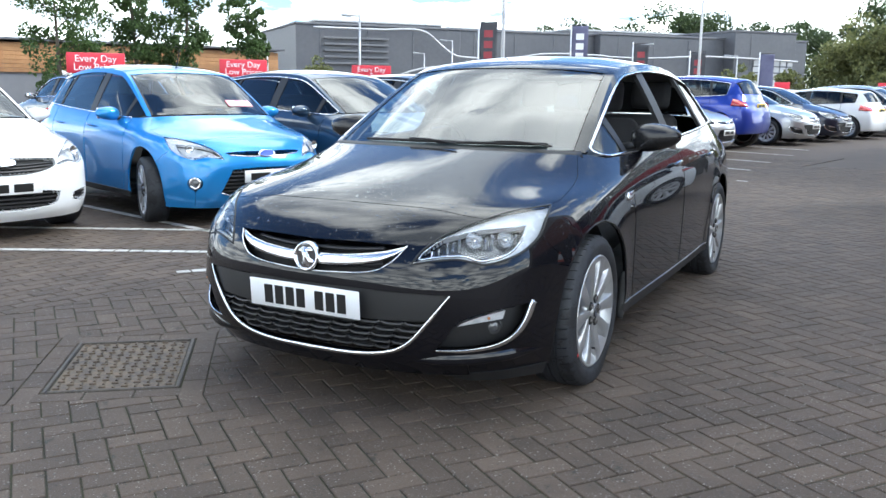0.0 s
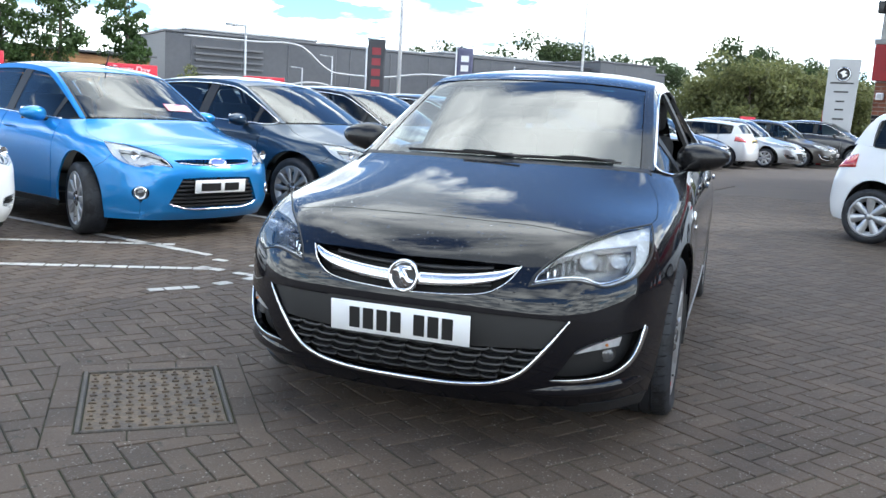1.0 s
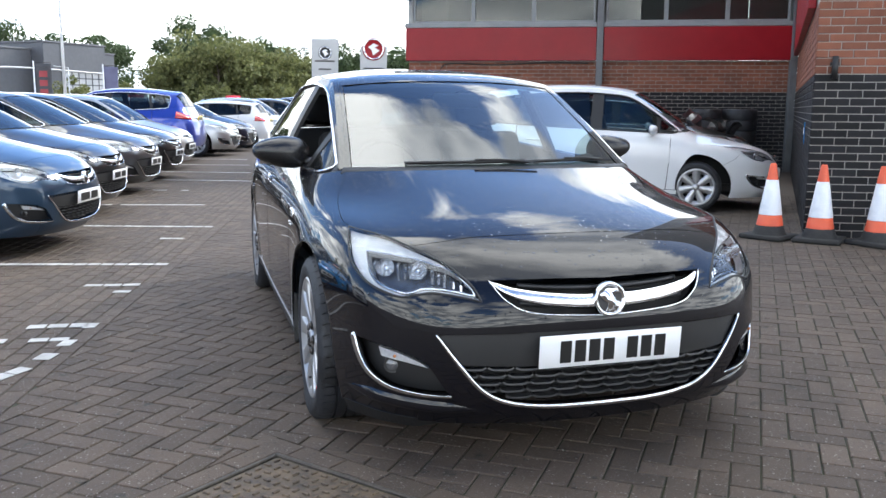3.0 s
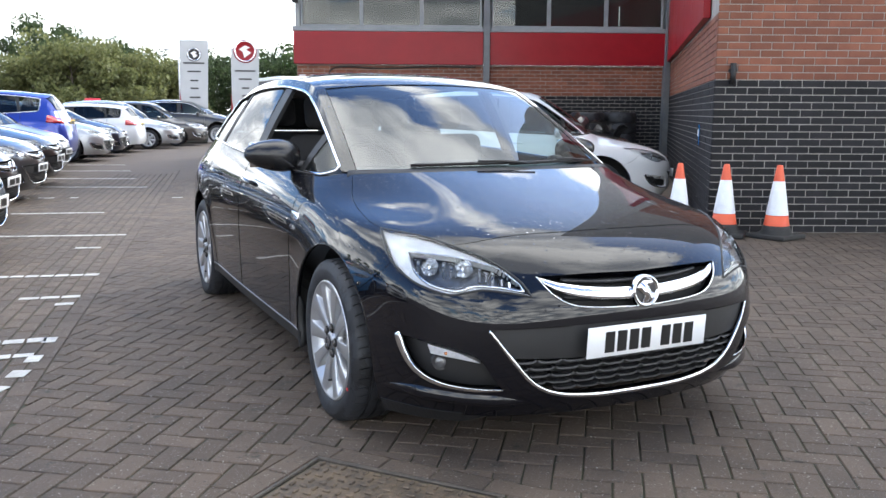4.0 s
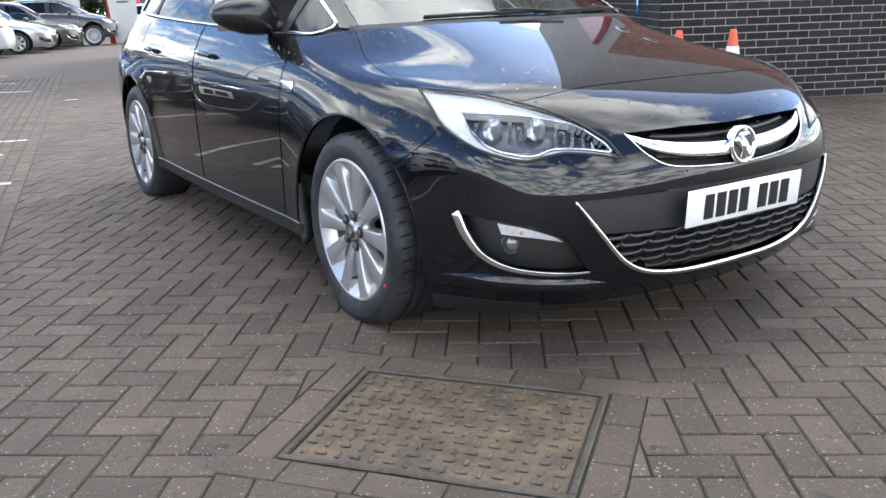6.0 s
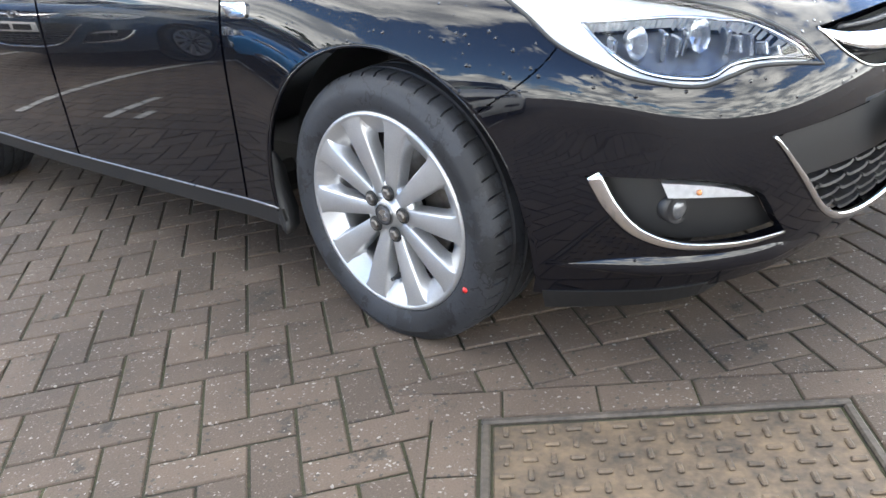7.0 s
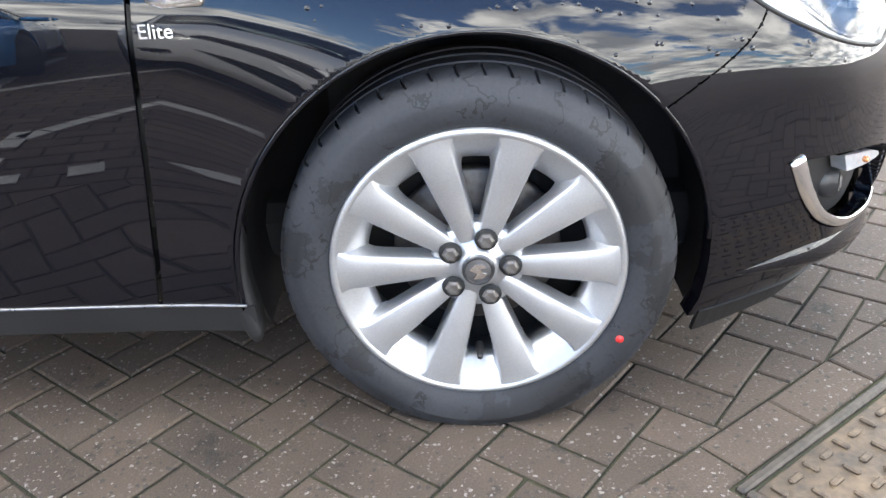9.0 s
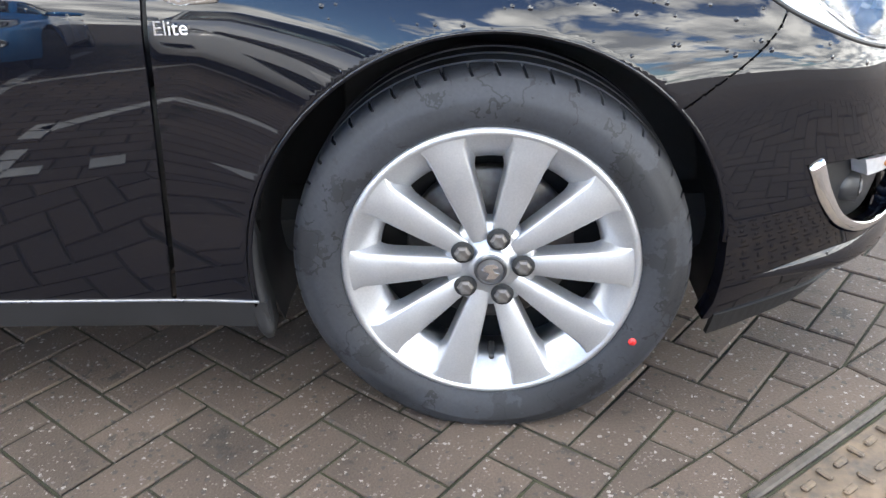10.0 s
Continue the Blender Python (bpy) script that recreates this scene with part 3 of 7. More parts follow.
def smooth_grid(step=20):
    """The raw shape on a fine net, faired so that reflections run evenly along the flanks."""
    ps, qs = np.arange(-2 * step, 15 * step + 1) / step, np.arange(-step, 9 * step + 1) / step
    pm, sx = np.where(ps < 0, -ps, np.where(ps > 13, 26 - ps, ps)), np.where((ps < 0) | (ps > 13), -1.0, 1.0)
    net = np.stack([raw_wall(pm, np.full(len(ps), min(max(q, 0), 8))) for q in qs], 1)
    net[..., 0] *= sx[:, None]
    lo, hi = net[:, step].copy(), net[:, -1 - step].copy()
    dlo, dhi = net[:, step + 2] - lo, hi - net[:, -3 - step]
    for k in range(step):
        net[:, k] = lo - dlo * (step - k) / 2
        net[:, -1 - k] = hi + dhi * (step - k) / 2
    width = np.interp(ps, [-2, 3.2, 5.2, 9.5, 11, 15], [.22, .22, .75, .75, .3, .3])
    w = np.exp(-.5 * ((ps[None] - ps[:, None]) / width[:, None]) ** 2)
    net = np.einsum("ij,jkc->ikc", w / w.sum(1)[:, None], net)
    v = np.exp(-.5 * ((qs[None] - qs[:, None]) / .30) ** 2)
    net = np.einsum("ij,kjc->kic", v / v.sum(1)[:, None], net)
    return net


NET_STEP = 20
NET = smooth_grid(NET_STEP)


def cubic(f):
    return np.stack([-.5 * f + f ** 2 - .5 * f ** 3, 1 - 2.5 * f ** 2 + 1.5 * f ** 3, .5 * f + 2 * f ** 2 - 1.5 * f ** 3, -.5 * f ** 2 + .5 * f ** 3], 0)


def base_wall(p, q):
    p, q = np.clip(np.asarray(p, float), -1, 14), np.clip(np.asarray(q, float), -.2, 8.2)
    gp, gq = (p + 2) * NET_STEP, (q + 1) * NET_STEP
    i, j = gp.astype(int), gq.astype(int)
    wp, wq = cubic(gp - i), cubic(gq - j)
    s = np.zeros(p.shape + (3,))
    for a in range(4):
        for b in range(4):
            s += NET[i + a - 1, j + b - 1] * (wp[a] * wq[b])[..., None]
    # the arches swell a little towards their edges
    r = np.minimum(np.hypot(s[..., 1], s[..., 2] - .312), np.hypot(s[..., 1] - 2.685, s[..., 2] - .312))
    w = np.clip((.56 - r) / .16, 0, 1)
    s[..., 0] += .009 * w * w * np.clip((np.abs(s[..., 0]) - .70) / .1, 0, 1) * np.sign(s[..., 0])
    return s


def base_top(b, a):
    b, a = np.asarray(b, float), np.asarray(a, float)
    c, r = spline(MIDDLE, a), spline(RAIL, a)
    w = np.stack([b, b ** 2, np.abs(b) ** 2.6], -1)
    return c + (r - c) * w


def base_side(a, c):
    a, c = np.asarray(a, float), np.asarray(c, float)
    r, w = spline(RAIL, a), spline(WAIST, a)
    s = w + (r - w) * c[..., None]
    s[..., 0] += 0.10 * (w[..., 2] * 0 + 1) * c * (1 - c) * np.clip(r[..., 2] - w[..., 2], 0, .4)
    return s


def surface(base, warp):
    """Places and outward normals of a base shape, as the warp of one car bends it."""
    def at(u, v):
        u, v = np.asarray(u, float), np.asarray(v, float)
        e = 2e-3
        p = warp(base(u, v))
        du = warp(base(u + e, v)) - warp(base(u - e, v))
        dv = warp(base(u, v + e)) - warp(base(u, v - e))
        n = np.cross(du, dv)
        return p, n / (np.linalg.norm(n, axis=-1)[:, None] + 1e-12)
    return at


def no_warp(p):
    return p


WALL = surface(base_wall, no_warp)
TOP = surface(base_top, no_warp)
SIDE = surface(base_side, no_warp)
_u, _v = np.meshgrid(np.linspace(0, 13, 521), np.linspace(0, 8, 241), indexing="ij")
_u, _v = _u.ravel(), _v.ravel()
_grid = base_wall(_u, _v)


@functools.lru_cache(maxsize=None)
def loc(x, y, z):
    """Where on the wall surface a place of the car lies."""
    k = np.argmin(np.sum((_grid - (x, y, z)) ** 2, 1))
    u, v, du, dv = float(_u[k]), float(_v[k]), .025, .0333
    for _ in range(4):
        gu, gv = (g.ravel() for g in np.meshgrid(u + du * np.linspace(-.6, .6, 5), v + dv * np.linspace(-.6, .6, 5), indexing="ij"))
        gu, gv = np.clip(gu, 0, 13), np.clip(gv, 0, 8)
        j = np.argmin(np.sum((base_wall(gu, gv) - (x, y, z)) ** 2, 1))
        u, v, du, dv = float(gu[j]), float(gv[j]), du * .45, dv * .45
    return (0.0 if abs(x) < 1e-9 else u), v


def locs(pts):
    return [loc(*p) for p in pts]


def ring_on(cy, cz, r, a0, a1, n, x=.885):
    """Points of a wheel arch, seen from the side."""
    return [(x, cy + r * math.cos(radians(a)), cz + r * math.sin(radians(a))) for a in np.linspace(a0, a1, n)]


WHEELBASE = 2.685
ARCH = .395
# Outlines of the body's panels, in places of the car.
HEADLAMP = [(.428, -.817, .613), (.428, -.817, .613), (.50, -.787, .628), (.575, -.748, .637), (.625, -.72, .628), (.675, -.682, .616), (.735, -.614, .634), (.775, -.548, .662), (.800, -.454, .711), (.792, -.37, .772), (.772, -.285, .812), (.772, -.285, .812), (.684, -.453, .799), (.617, -.573, .776), (.556, -.656, .745), (.505, -.715, .712), (.455, -.778, .664)]
LAMP_P = smooth_poly(locs(HEADLAMP), 6)
LAMP_CELL = [(.447, -.802, .633), (.447, -.802, .633), (.53, -.763, .650), (.60, -.720, .650), (.645, -.70, .635), (.675, -.674, .634), (.72, -.62, .648), (.745, -.575, .672), (.752, -.52, .710), (.750, -.475, .754), (.750, -.475, .754), (.68, -.555, .748), (.615, -.615, .741), (.556, -.675, .727), (.505, -.718, .708), (.46, -.78, .664)]
CELL_P = smooth_poly(locs(LAMP_CELL), 6)
GRILLE = [(0, -.838, .679), (.20, -.825, .682), (.397, -.788, .678), (.397, -.788, .678), (.345, -.841, .611), (.255, -.872, .573), (0, -.891, .557)]
MOUTH = [(0, -.90, .515), (.3, -.88, .512), (.575, -.789, .503), (.575, -.789, .503), (.508, -.819, .404), (.43, -.836, .308), (.335, -.844, .260), (.19, -.853, .242), (0, -.86, .238)]
FOGBOX = [(.814, -.512, .460), (.814, -.512, .460), (.765, -.62, .453), (.69, -.71, .439), (.614, -.768, .408), (.583, -.784, .372), (.555, -.79, .328), (.523, -.80, .286), (.523, -.80, .286), (.628, -.74, .281), (.722, -.656, .296), (.775, -.589, .331), (.802, -.548, .388)]
HOOD_EDGE = [(.775, -.27, .817), (.780, -.18, .83), (.765, .0, .875), (.745, .12, .92), (.715, .195, .955)]


def outlines():
    o = {}
    lamp = [tuple(p) for p in LAMP_P]
    k1 = min(range(len(lamp)), key=lambda i: abs(lamp[i][0] - loc(.772, -.285, .812)[0]) + abs(lamp[i][1] - loc(.772, -.285, .812)[1]))
    under, over = lamp[:k1 + 1], lamp[k1:] + lamp[:1]
    seam = locs([(0, -.63, .805), (.2, -.628, .804), (.42, -.61, .799), (.605, -.565, .786)])
    over_back = over
    # where the bonnet's front seam meets the lamp's upper edge
    j = min(range(len(over_back)), key=lambda i: (over_back[i][0] - seam[-1][0]) ** 2 + (over_back[i][1] - seam[-1][1]) ** 2)
    seam = seam[:-1] + [over_back[j]]
    seam = [tuple(p) for p in spline(seam, np.linspace(0, len(seam) - 1, 20))]
    edge = [tuple(p) for p in spline(locs(HOOD_EDGE), np.linspace(0, 4, 24))]
    back = [(p, 7.94) for p in np.linspace(edge[-1][0], 0, 30)]
    o["hood"] = seam + over_back[:j][::-1] + edge + back
    arch_lo = locs(ring_on(0, .312, ARCH, 138, 178, 14) + [(.872, -ARCH, z) for z in (.28, .24, .20)])
    arch_hi = locs(ring_on(0, .312, ARCH, -8, 138, 34))
    seam_b = [loc(.800, -.454, .711)]
    kk = min(range(len(under)), key=lambda i: abs(under[i][0] - seam_b[0][0]) + abs(under[i][1] - seam_b[0][1]))
    o["bumper_outer"] = seam + over_back[j:] + under[1:kk + 1] + arch_lo + [(arch_lo[-1][0], 0.0)] + [(p, 0.0) for p in np.linspace(arch_lo[-1][0], 0, 40)][1:]
    door_f = locs([(.90, .535, .262), (.905, .515, .45), (.907, .50, .62), (.90, .492, .75), (.87, .485, .86), (.80, .50, .95)])
    door_f = [tuple(p) for p in spline(door_f, np.linspace(0, 5, 26))]
    o["fender"] = under[kk:][0:] + edge + [(edge[-1][0], 8.0)] + [(p, 8.0) for p in np.linspace(edge[-1][0], door_f[-1][0], 12)] + door_f[::-1] + [(arch_hi[0][0], door_f[0][1])] + arch_hi
    return o, seam, edge, door_f


OUT, SEAM, EDGE, DOOR_F = outlines()


def y_line(y, z0, z1, n=14, lean=0.0, x=.89):
    return locs([(x if z < .75 else x - (z - .75) * .35, y + lean * (z - .26), z) for z in np.linspace(z0, z1, n)])

# ---- wheels ----
def tyre_mesh(fine=True, R=.333, r=.242, w=.22):
    """A tyre about the x axis, its outer side at x = 0 and the rest at negative x."""
    prof = [(r - .004, -.018), (r + .004, -.006), (r + .012, -.001), (r + .028, .004), (r + .044, .0042), (R - .036, .0030), (R - .033, .0002), (R - .022, -.003), (R - .010, -.013), (R - .003, -.026)]
    if fine:
        prof += [(R - .001, -.060), (R - .008, -.062), (R - .008, -.070), (R - .001, -.072), (R, -.103), (R - .008, -.105), (R - .008, -.113), (R, -.115), (R - .001, -.150), (R - .008, -.152), (R - .008, -.160), (R - .001, -.162)]
    prof += [(R - .003, -w + .026), (R - .02, -w + .006), (r + .04, -w), (r, -w + .02)]
    bm = bmesh.new()
    if fine:
        # narrow grooves cut across the shoulder
        turns, sunk = [], []
        for k in range(50):
            for d, s in ((0, 0), (.08, 1), (.80, 1), (.90, 0), (3.0, 0), (5.2, 0)):
                turns.append(radians(k * 360 / 50 + d))
                sunk.append(s)
        rings = []
        for t, s in zip(turns, sunk):
            ring = []
            for i, (q, x) in enumerate(prof):
                qq = q - (.008 if s and i in (9, 10) else 0)
                t2 = t + (i - 8) * .012 * (1 if 6 < i < 11 else 0)
                ring.append(bm.verts.new((x, qq * math.cos(t2), qq * math.sin(t2))))
            rings.append(ring)
        for a, b in zip(rings, rings[1:] + rings[:1]):
            for i in range(len(prof) - 1):
                bm.faces.new((a[i], a[i + 1], b[i + 1], b[i]))
    else:
        add_lathe(bm, prof, 40, "X")
    if fine:
        # the weight of the car flattens the tread and swells the wall above it
        for v in bm.verts:
            low = min(1, max(0, (-v.co.z - .245) / .07))
            if v.co.x > -.05:
                v.co.x += .010 * low * low * (3 - 2 * low) * (1 - min(1, max(0, -v.co.x / .05)))
            v.co.z = max(v.co.z, -.3135)
    bmesh.ops.recalc_face_normals(bm, faces=bm.faces)
    me = bpy.data.meshes.new("tyre")
    bm.to_mesh(me)
    bm.free()
    me.materials.append(M_RUBBER)
    me.shade_smooth()
    if fine:
        me.set_sharp_from_angle(angle=radians(40))
    return me


def rim_barrel(fine=True, r=.246):
    """The rim's lip, the sloping pockets behind the spokes' ends and the well."""
    prof = [(r, -.012), (r + .001, -.006), (r - .003, -.001), (r - .009, .0), (r - .0125, -.003), (r - .018, -.006), (r - .036, -.018), (r - .053, -.031), (r - .058, -.038), (r - .060, -.05), (r - .05, -.08), (r - .03, -.12), (r - .03, -.19), (r - .01, -.2), (r, -.19)]
    return lathe(prof, 120 if fine else 32, "X")


def spoke(k, count=10, r0=.035, r1=.238, twist=0.0):
    """One broad flat spoke with rounded edges, flaring into the rim."""
    bm = bmesh.new()
    rows = []
    for i in range(25):
        t = i / 24
        r = r0 + (r1 - r0) * t
        half = .0132 + .0205 * t ** .85 + .020 * max(0, (t - .86) / .14) ** 2.2
        x = -.019 + .016 * math.sin(math.pi * min(1, t * 1.05) * .5)
        flare = .28 * math.exp(-((r - .193) / .014) ** 2) + .16 * max(0, (t - .70) / .30) + .10
        drop = .036 - .030 * min(1, max(0, (r - .188) / .042))
        row = []
        for s, dx in ((-1 - flare, -drop), (-1 - flare * .35, -drop * .62), (-1.0, -.0055), (-.93, -.0016), (-.82, -.0002), (0, .0004), (.82, -.0002), (.93, -.0016), (1.0, -.0055), (1 + flare * .35, -drop * .62), (1 + flare, -drop)):
            row.append(bm.verts.new((x + dx, s * half, r)))
        rows.append(row)
    for a, b in zip(rows[:-1], rows[1:]):
        for j in range(len(a) - 1):
            bm.faces.new((a[j], a[j + 1], b[j + 1], b[j]))
    m = Matrix.Rotation(2 * math.pi * k / count + twist, 4, "X")
    bmesh.ops.transform(bm, matrix=m, verts=bm.verts)
    return bm


def to_mesh(bm, name, material, sharp=0):
    me = bpy.data.meshes.new(name)
    bmesh.ops.recalc_face_normals(bm, faces=bm.faces)
    bm.to_mesh(me)
    bm.free()
    me.materials.append(material)
    me.shade_smooth()
    if sharp:
        me.set_sharp_from_angle(angle=radians(sharp))
    return me


def joined(bms):
    bm = bmesh.new()
    for b in bms:
        t = bpy.data.meshes.new("t")
        b.to_mesh(t)
        b.free()
        bm.from_mesh(t)
        bpy.data.meshes.remove(t)
    return bm


def hub_bowl():
    return lathe([(.0, -.006), (.030, -.006), (.034, -.010), (.036, -.016), (.060, -.018), (.074, -.020), (.080, -.034), (.076, -.06)], 48, "X")


WHEEL_PARTS = {}


def wheel_meshes(kind):
    """Meshes of one kind of wheel: alloy (ten broad spokes), multi (slim spokes), cover (a plastic trim with holes)."""
    if kind in WHEEL_PARTS:
        return WHEEL_PARTS[kind]
    fine = kind == "alloy_near"
    d = {"tyre": tyre_mesh(fine), "barrel": to_mesh(rim_barrel(fine), "rim", M_ALLOY)}
    if kind in ("alloy_near", "alloy"):
        d["spokes"] = [to_mesh(spoke(k, 10, twist=radians(18)), "spoke", M_ALLOY) for k in range(10)]
        d["hub"] = to_mesh(hub_bowl(), "hub", M_ALLOY)
    elif kind == "multi":
        d["spokes"] = [to_mesh(slim_spoke(k, 15), "spoke", M_ALLOY) for k in range(15)]
        d["hub"] = to_mesh(hub_bowl(), "hub", M_ALLOY)
    else:
        d["spokes"] = [to_mesh(slim_spoke(k, 7, .05), "spoke", M_ALLOY) for k in range(7)] + [to_mesh(lathe([(.213, -.012), (.220, .002), (.236, .002), (.242, -.012)], 40, "X"), "cover_rim", M_ALLOY)]
        d["hub"] = to_mesh(hub_bowl(), "hub", M_ALLOY)
    d["cap"] = to_mesh(lathe([(0, -.0005), (.022, -.001), (.0265, -.0025), (.028, -.006), (.028, -.012)], 32, "X"), "cap", M_PEWTER)
    d["ring"] = to_mesh(lathe([(.0215, .0002), (.0225, .0014), (.0255, .0010), (.0268, -.0015)], 40, "X"), "ring", M_SATIN)
    d["bolt"] = to_mesh(lathe([(0, .0), (.009, .0), (.0138, -.003), (.0145, -.018)], 6, "X"), "bolt", M_DISC, 30)
    bm = bmesh.new()
    add_prism(bm, [(-.015, .003), (-.004, .013), (.008, .013), (.013, .006), (.003, .005), (.007, -.003), (.015, -.005), (.007, -.014), (-.008, -.015), (-.002, -.005), (-.009, -.001)], .0016, pose(-.0004, 0, 0, 90, 0, 90))
    d["emblem"] = to_mesh(bm, "emblem", M_CHROME, 30)
    # flat dark disc painting the shade of the hollow round a bolt
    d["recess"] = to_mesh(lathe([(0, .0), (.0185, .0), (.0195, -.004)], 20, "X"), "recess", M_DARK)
    d["valve"] = to_mesh(lathe([(0, .022), (.0045, .022), (.0052, .019), (.0052, .008), (.007, .004), (.007, -.02)], 12, "X"), "valve", M_SATIN)
    d["disc"] = to_mesh(lathe([(.05, -.095), (.14, -.095), (.145, -.098), (.145, -.115), (.05, -.115)], 40, "X"), "disc", M_DISC)
    # added black disc standing for the shade seen between the spokes
    d["well"] = to_mesh(lathe([(0, -.14), (.222, -.14)], 24, "X"), "rim_shade", M_DARK)
    WHEEL_PARTS[kind] = d
    return d


def slim_spoke(k, count, w=.020):
    bm = bmesh.new()
    rows = []
    for i in range(6):
        t = i / 5
        r = .045 + .182 * t
        x = -.014 + .010 * t
        rows.append([bm.verts.new((x + dx, s * w * (.7 + .5 * t), r)) for s, dx in ((-1, -.02), (-.8, -.003), (0, .001), (.8, -.003), (1, -.02))])
    for a, b in zip(rows[:-1], rows[1:]):
        for j in range(4):
            bm.faces.new((a[j], a[j + 1], b[j + 1], b[j]))
    bmesh.ops.transform(bm, matrix=Matrix.Rotation(2 * math.pi * k / count, 4, "X"), verts=bm.verts)
    return bm


def put(name, me, parent, m=None, label=""):
    ob = new(name, me)
    ob.parent = parent
    if m is not None:
        ob.matrix_basis = m
    return tagged(ob, label) if label else ob


def wheel(car, x, y, z, kind, scale=1.0, steer=0.0, spin=0.0, label=""):
    """A wheel whose outer face looks to the side of x."""
    d = wheel_meshes(kind)
    side = 1 if x > 0 else -1
    w = new("wheel")
    w.parent = car
    w.matrix_basis = pose(x, y, z, 0, 0, (0 if side > 0 else 180) + steer) @ pose(0, 0, 0, spin) @ Matrix.Diagonal((scale, scale, scale, 1))
    if label:
        tagged(w, label)
    put("tyre", d["tyre"], w)
    put("rim", d["barrel"], w)
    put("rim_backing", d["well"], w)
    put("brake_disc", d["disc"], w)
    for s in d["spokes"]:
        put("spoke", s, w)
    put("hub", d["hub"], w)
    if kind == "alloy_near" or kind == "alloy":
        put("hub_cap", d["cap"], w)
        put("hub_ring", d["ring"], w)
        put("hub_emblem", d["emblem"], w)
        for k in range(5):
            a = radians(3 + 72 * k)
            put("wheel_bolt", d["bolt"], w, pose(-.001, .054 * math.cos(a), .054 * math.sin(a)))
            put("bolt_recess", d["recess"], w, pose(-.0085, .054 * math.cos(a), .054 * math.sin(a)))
        put("valve", d["valve"], w, pose(-.02, 0, -.168))
    return w


# ---- lamps, mirrors, trim ----
def wall_path(pts, n=40, surf=WALL, out=0.0):
    """A smooth line on the wall surface through places of the car, with the outward normals."""
    uv = spline(pts, np.linspace(0, len(pts) - 1, n))
    p, nr = surf(uv[:, 0], uv[:, 1])
    return p + nr * out, nr


def flipped(me):
    """The image of a mesh across x = 0."""
    n = len(me.vertices)
    co = np.empty(n * 3)
    me.vertices.foreach_get("co", co)
    co = co.reshape(-1, 3) * (-1, 1, 1)
    faces = [list(p.vertices)[::-1] for p in me.polygons]
    m2 = mesh_of(co, faces)
    for mt in me.materials:
        m2.materials.append(mt)
    m2.shade_smooth()
    return m2


US = {0: np.linspace(0, 13, 13 * 40 + 1), 1: np.linspace(0, 13, 13 * 18 + 1), 2: np.linspace(0, 13, 13 * 8 + 1)}
VS = {0: np.linspace(0, 8, 8 * 28 + 1), 1: np.linspace(0, 8, 8 * 12 + 1), 2: np.linspace(0, 8, 8 * 5 + 1)}
AS = {1: np.linspace(0, 8, 8 * 14 + 1), 2: np.linspace(0, 8, 8 * 6 + 1)}
BS = {1: np.linspace(0, 1, 25), 2: np.linspace(0, 1, 11)}

ARCH_R_HI = locs(ring_on(WHEELBASE, .312, ARCH, -12, 192, 44))
REAR_DOOR_BACK = locs([(.90, 2.20, .27), (.905, 2.235, .40), (.907, 2.29, .52), (.907, 2.36, .64), (.90, 2.42, .75), (.87, 2.45, .86), (.80, 2.45, 1.03)])
REAR_DOOR_BACK = [tuple(p) for p in spline(REAR_DOOR_BACK, np.linspace(0, 6, 26))]
B_LINE = y_line(1.50, .27, .99)
B_LINE[-1] = (B_LINE[-1][0], 8.0)


def bumper_outline(grille=GRILLE, mouth=MOUTH, fogbox=FOGBOX):
    bottom = OUT["bumper_outer"]
    fog = [tuple(p) for p in smooth_poly(locs(fogbox), 6)]
    low = min(range(len(fog)), key=lambda i: fog[i][1])
    fog = fog[low:] + fog[:low] + [fog[low]]
    out, done = [], False
    for i, p in enumerate(bottom):
        if not done and p[1] == 0.0 and p[0] < fog[0][0]:
            out += [(fog[0][0], 0.0)] + fog + [(fog[0][0], 0.0)]
            done = True
        out.append(p)
    m = [tuple(p) for p in open_poly(locs(mouth))][::-1]
    g = [tuple(p) for p in open_poly(locs(grille))][::-1]
    m[0], m[-1] = (0.0, m[0][1]), (0.0, m[-1][1])
    g[0], g[-1] = (0.0, g[0][1]), (0.0, g[-1][1])
    return out + m + g, fog, m, g


def open_poly(pts, n=8):
    """A line through points, sharp at a point given twice."""
    runs, cur = [], [pts[0]]
    for a, b in zip(pts[:-1], pts[1:]):
        if np.allclose(a, b):
            runs.append(cur)
            cur = [b]
        else:
            cur.append(b)
    runs.append(cur)
    out = []
    for r in runs:
        out += list(spline(r, np.linspace(0, len(r) - 1, (len(r) - 1) * n + 1)))
    return out


SLOT = [(0, -.835, .682), (.25, -.815, .682), (.405, -.785, .672), (.405, -.785, .672), (.36, -.81, .650), (.20, -.86, .640), (0, -.87, .638)]
TRAPEZE = [(0, -.895, .535), (.20, -.89, .533), (.36, -.865, .525), (.36, -.865, .525), (.42, -.845, .42), (.475, -.82, .315), (.475, -.82, .315), (.30, -.845, .268), (0, -.86, .262)]
ROUND_FOG = [(.672 + .055 * math.cos(radians(a)), -.70 + .045 * math.cos(radians(a)), .405 + .055 * math.sin(radians(a))) for a in range(0, 360, 30)]
BROAD = [(0, -.825, .695), (.25, -.812, .690), (.43, -.775, .668), (.43, -.775, .668), (.40, -.80, .60), (.22, -.87, .565), (0, -.885, .558)]
LOW_INLET = [(0, -.89, .42), (.26, -.87, .42), (.44, -.835, .40), (.44, -.835, .40), (.40, -.84, .30), (.22, -.85, .268), (0, -.86, .262)]
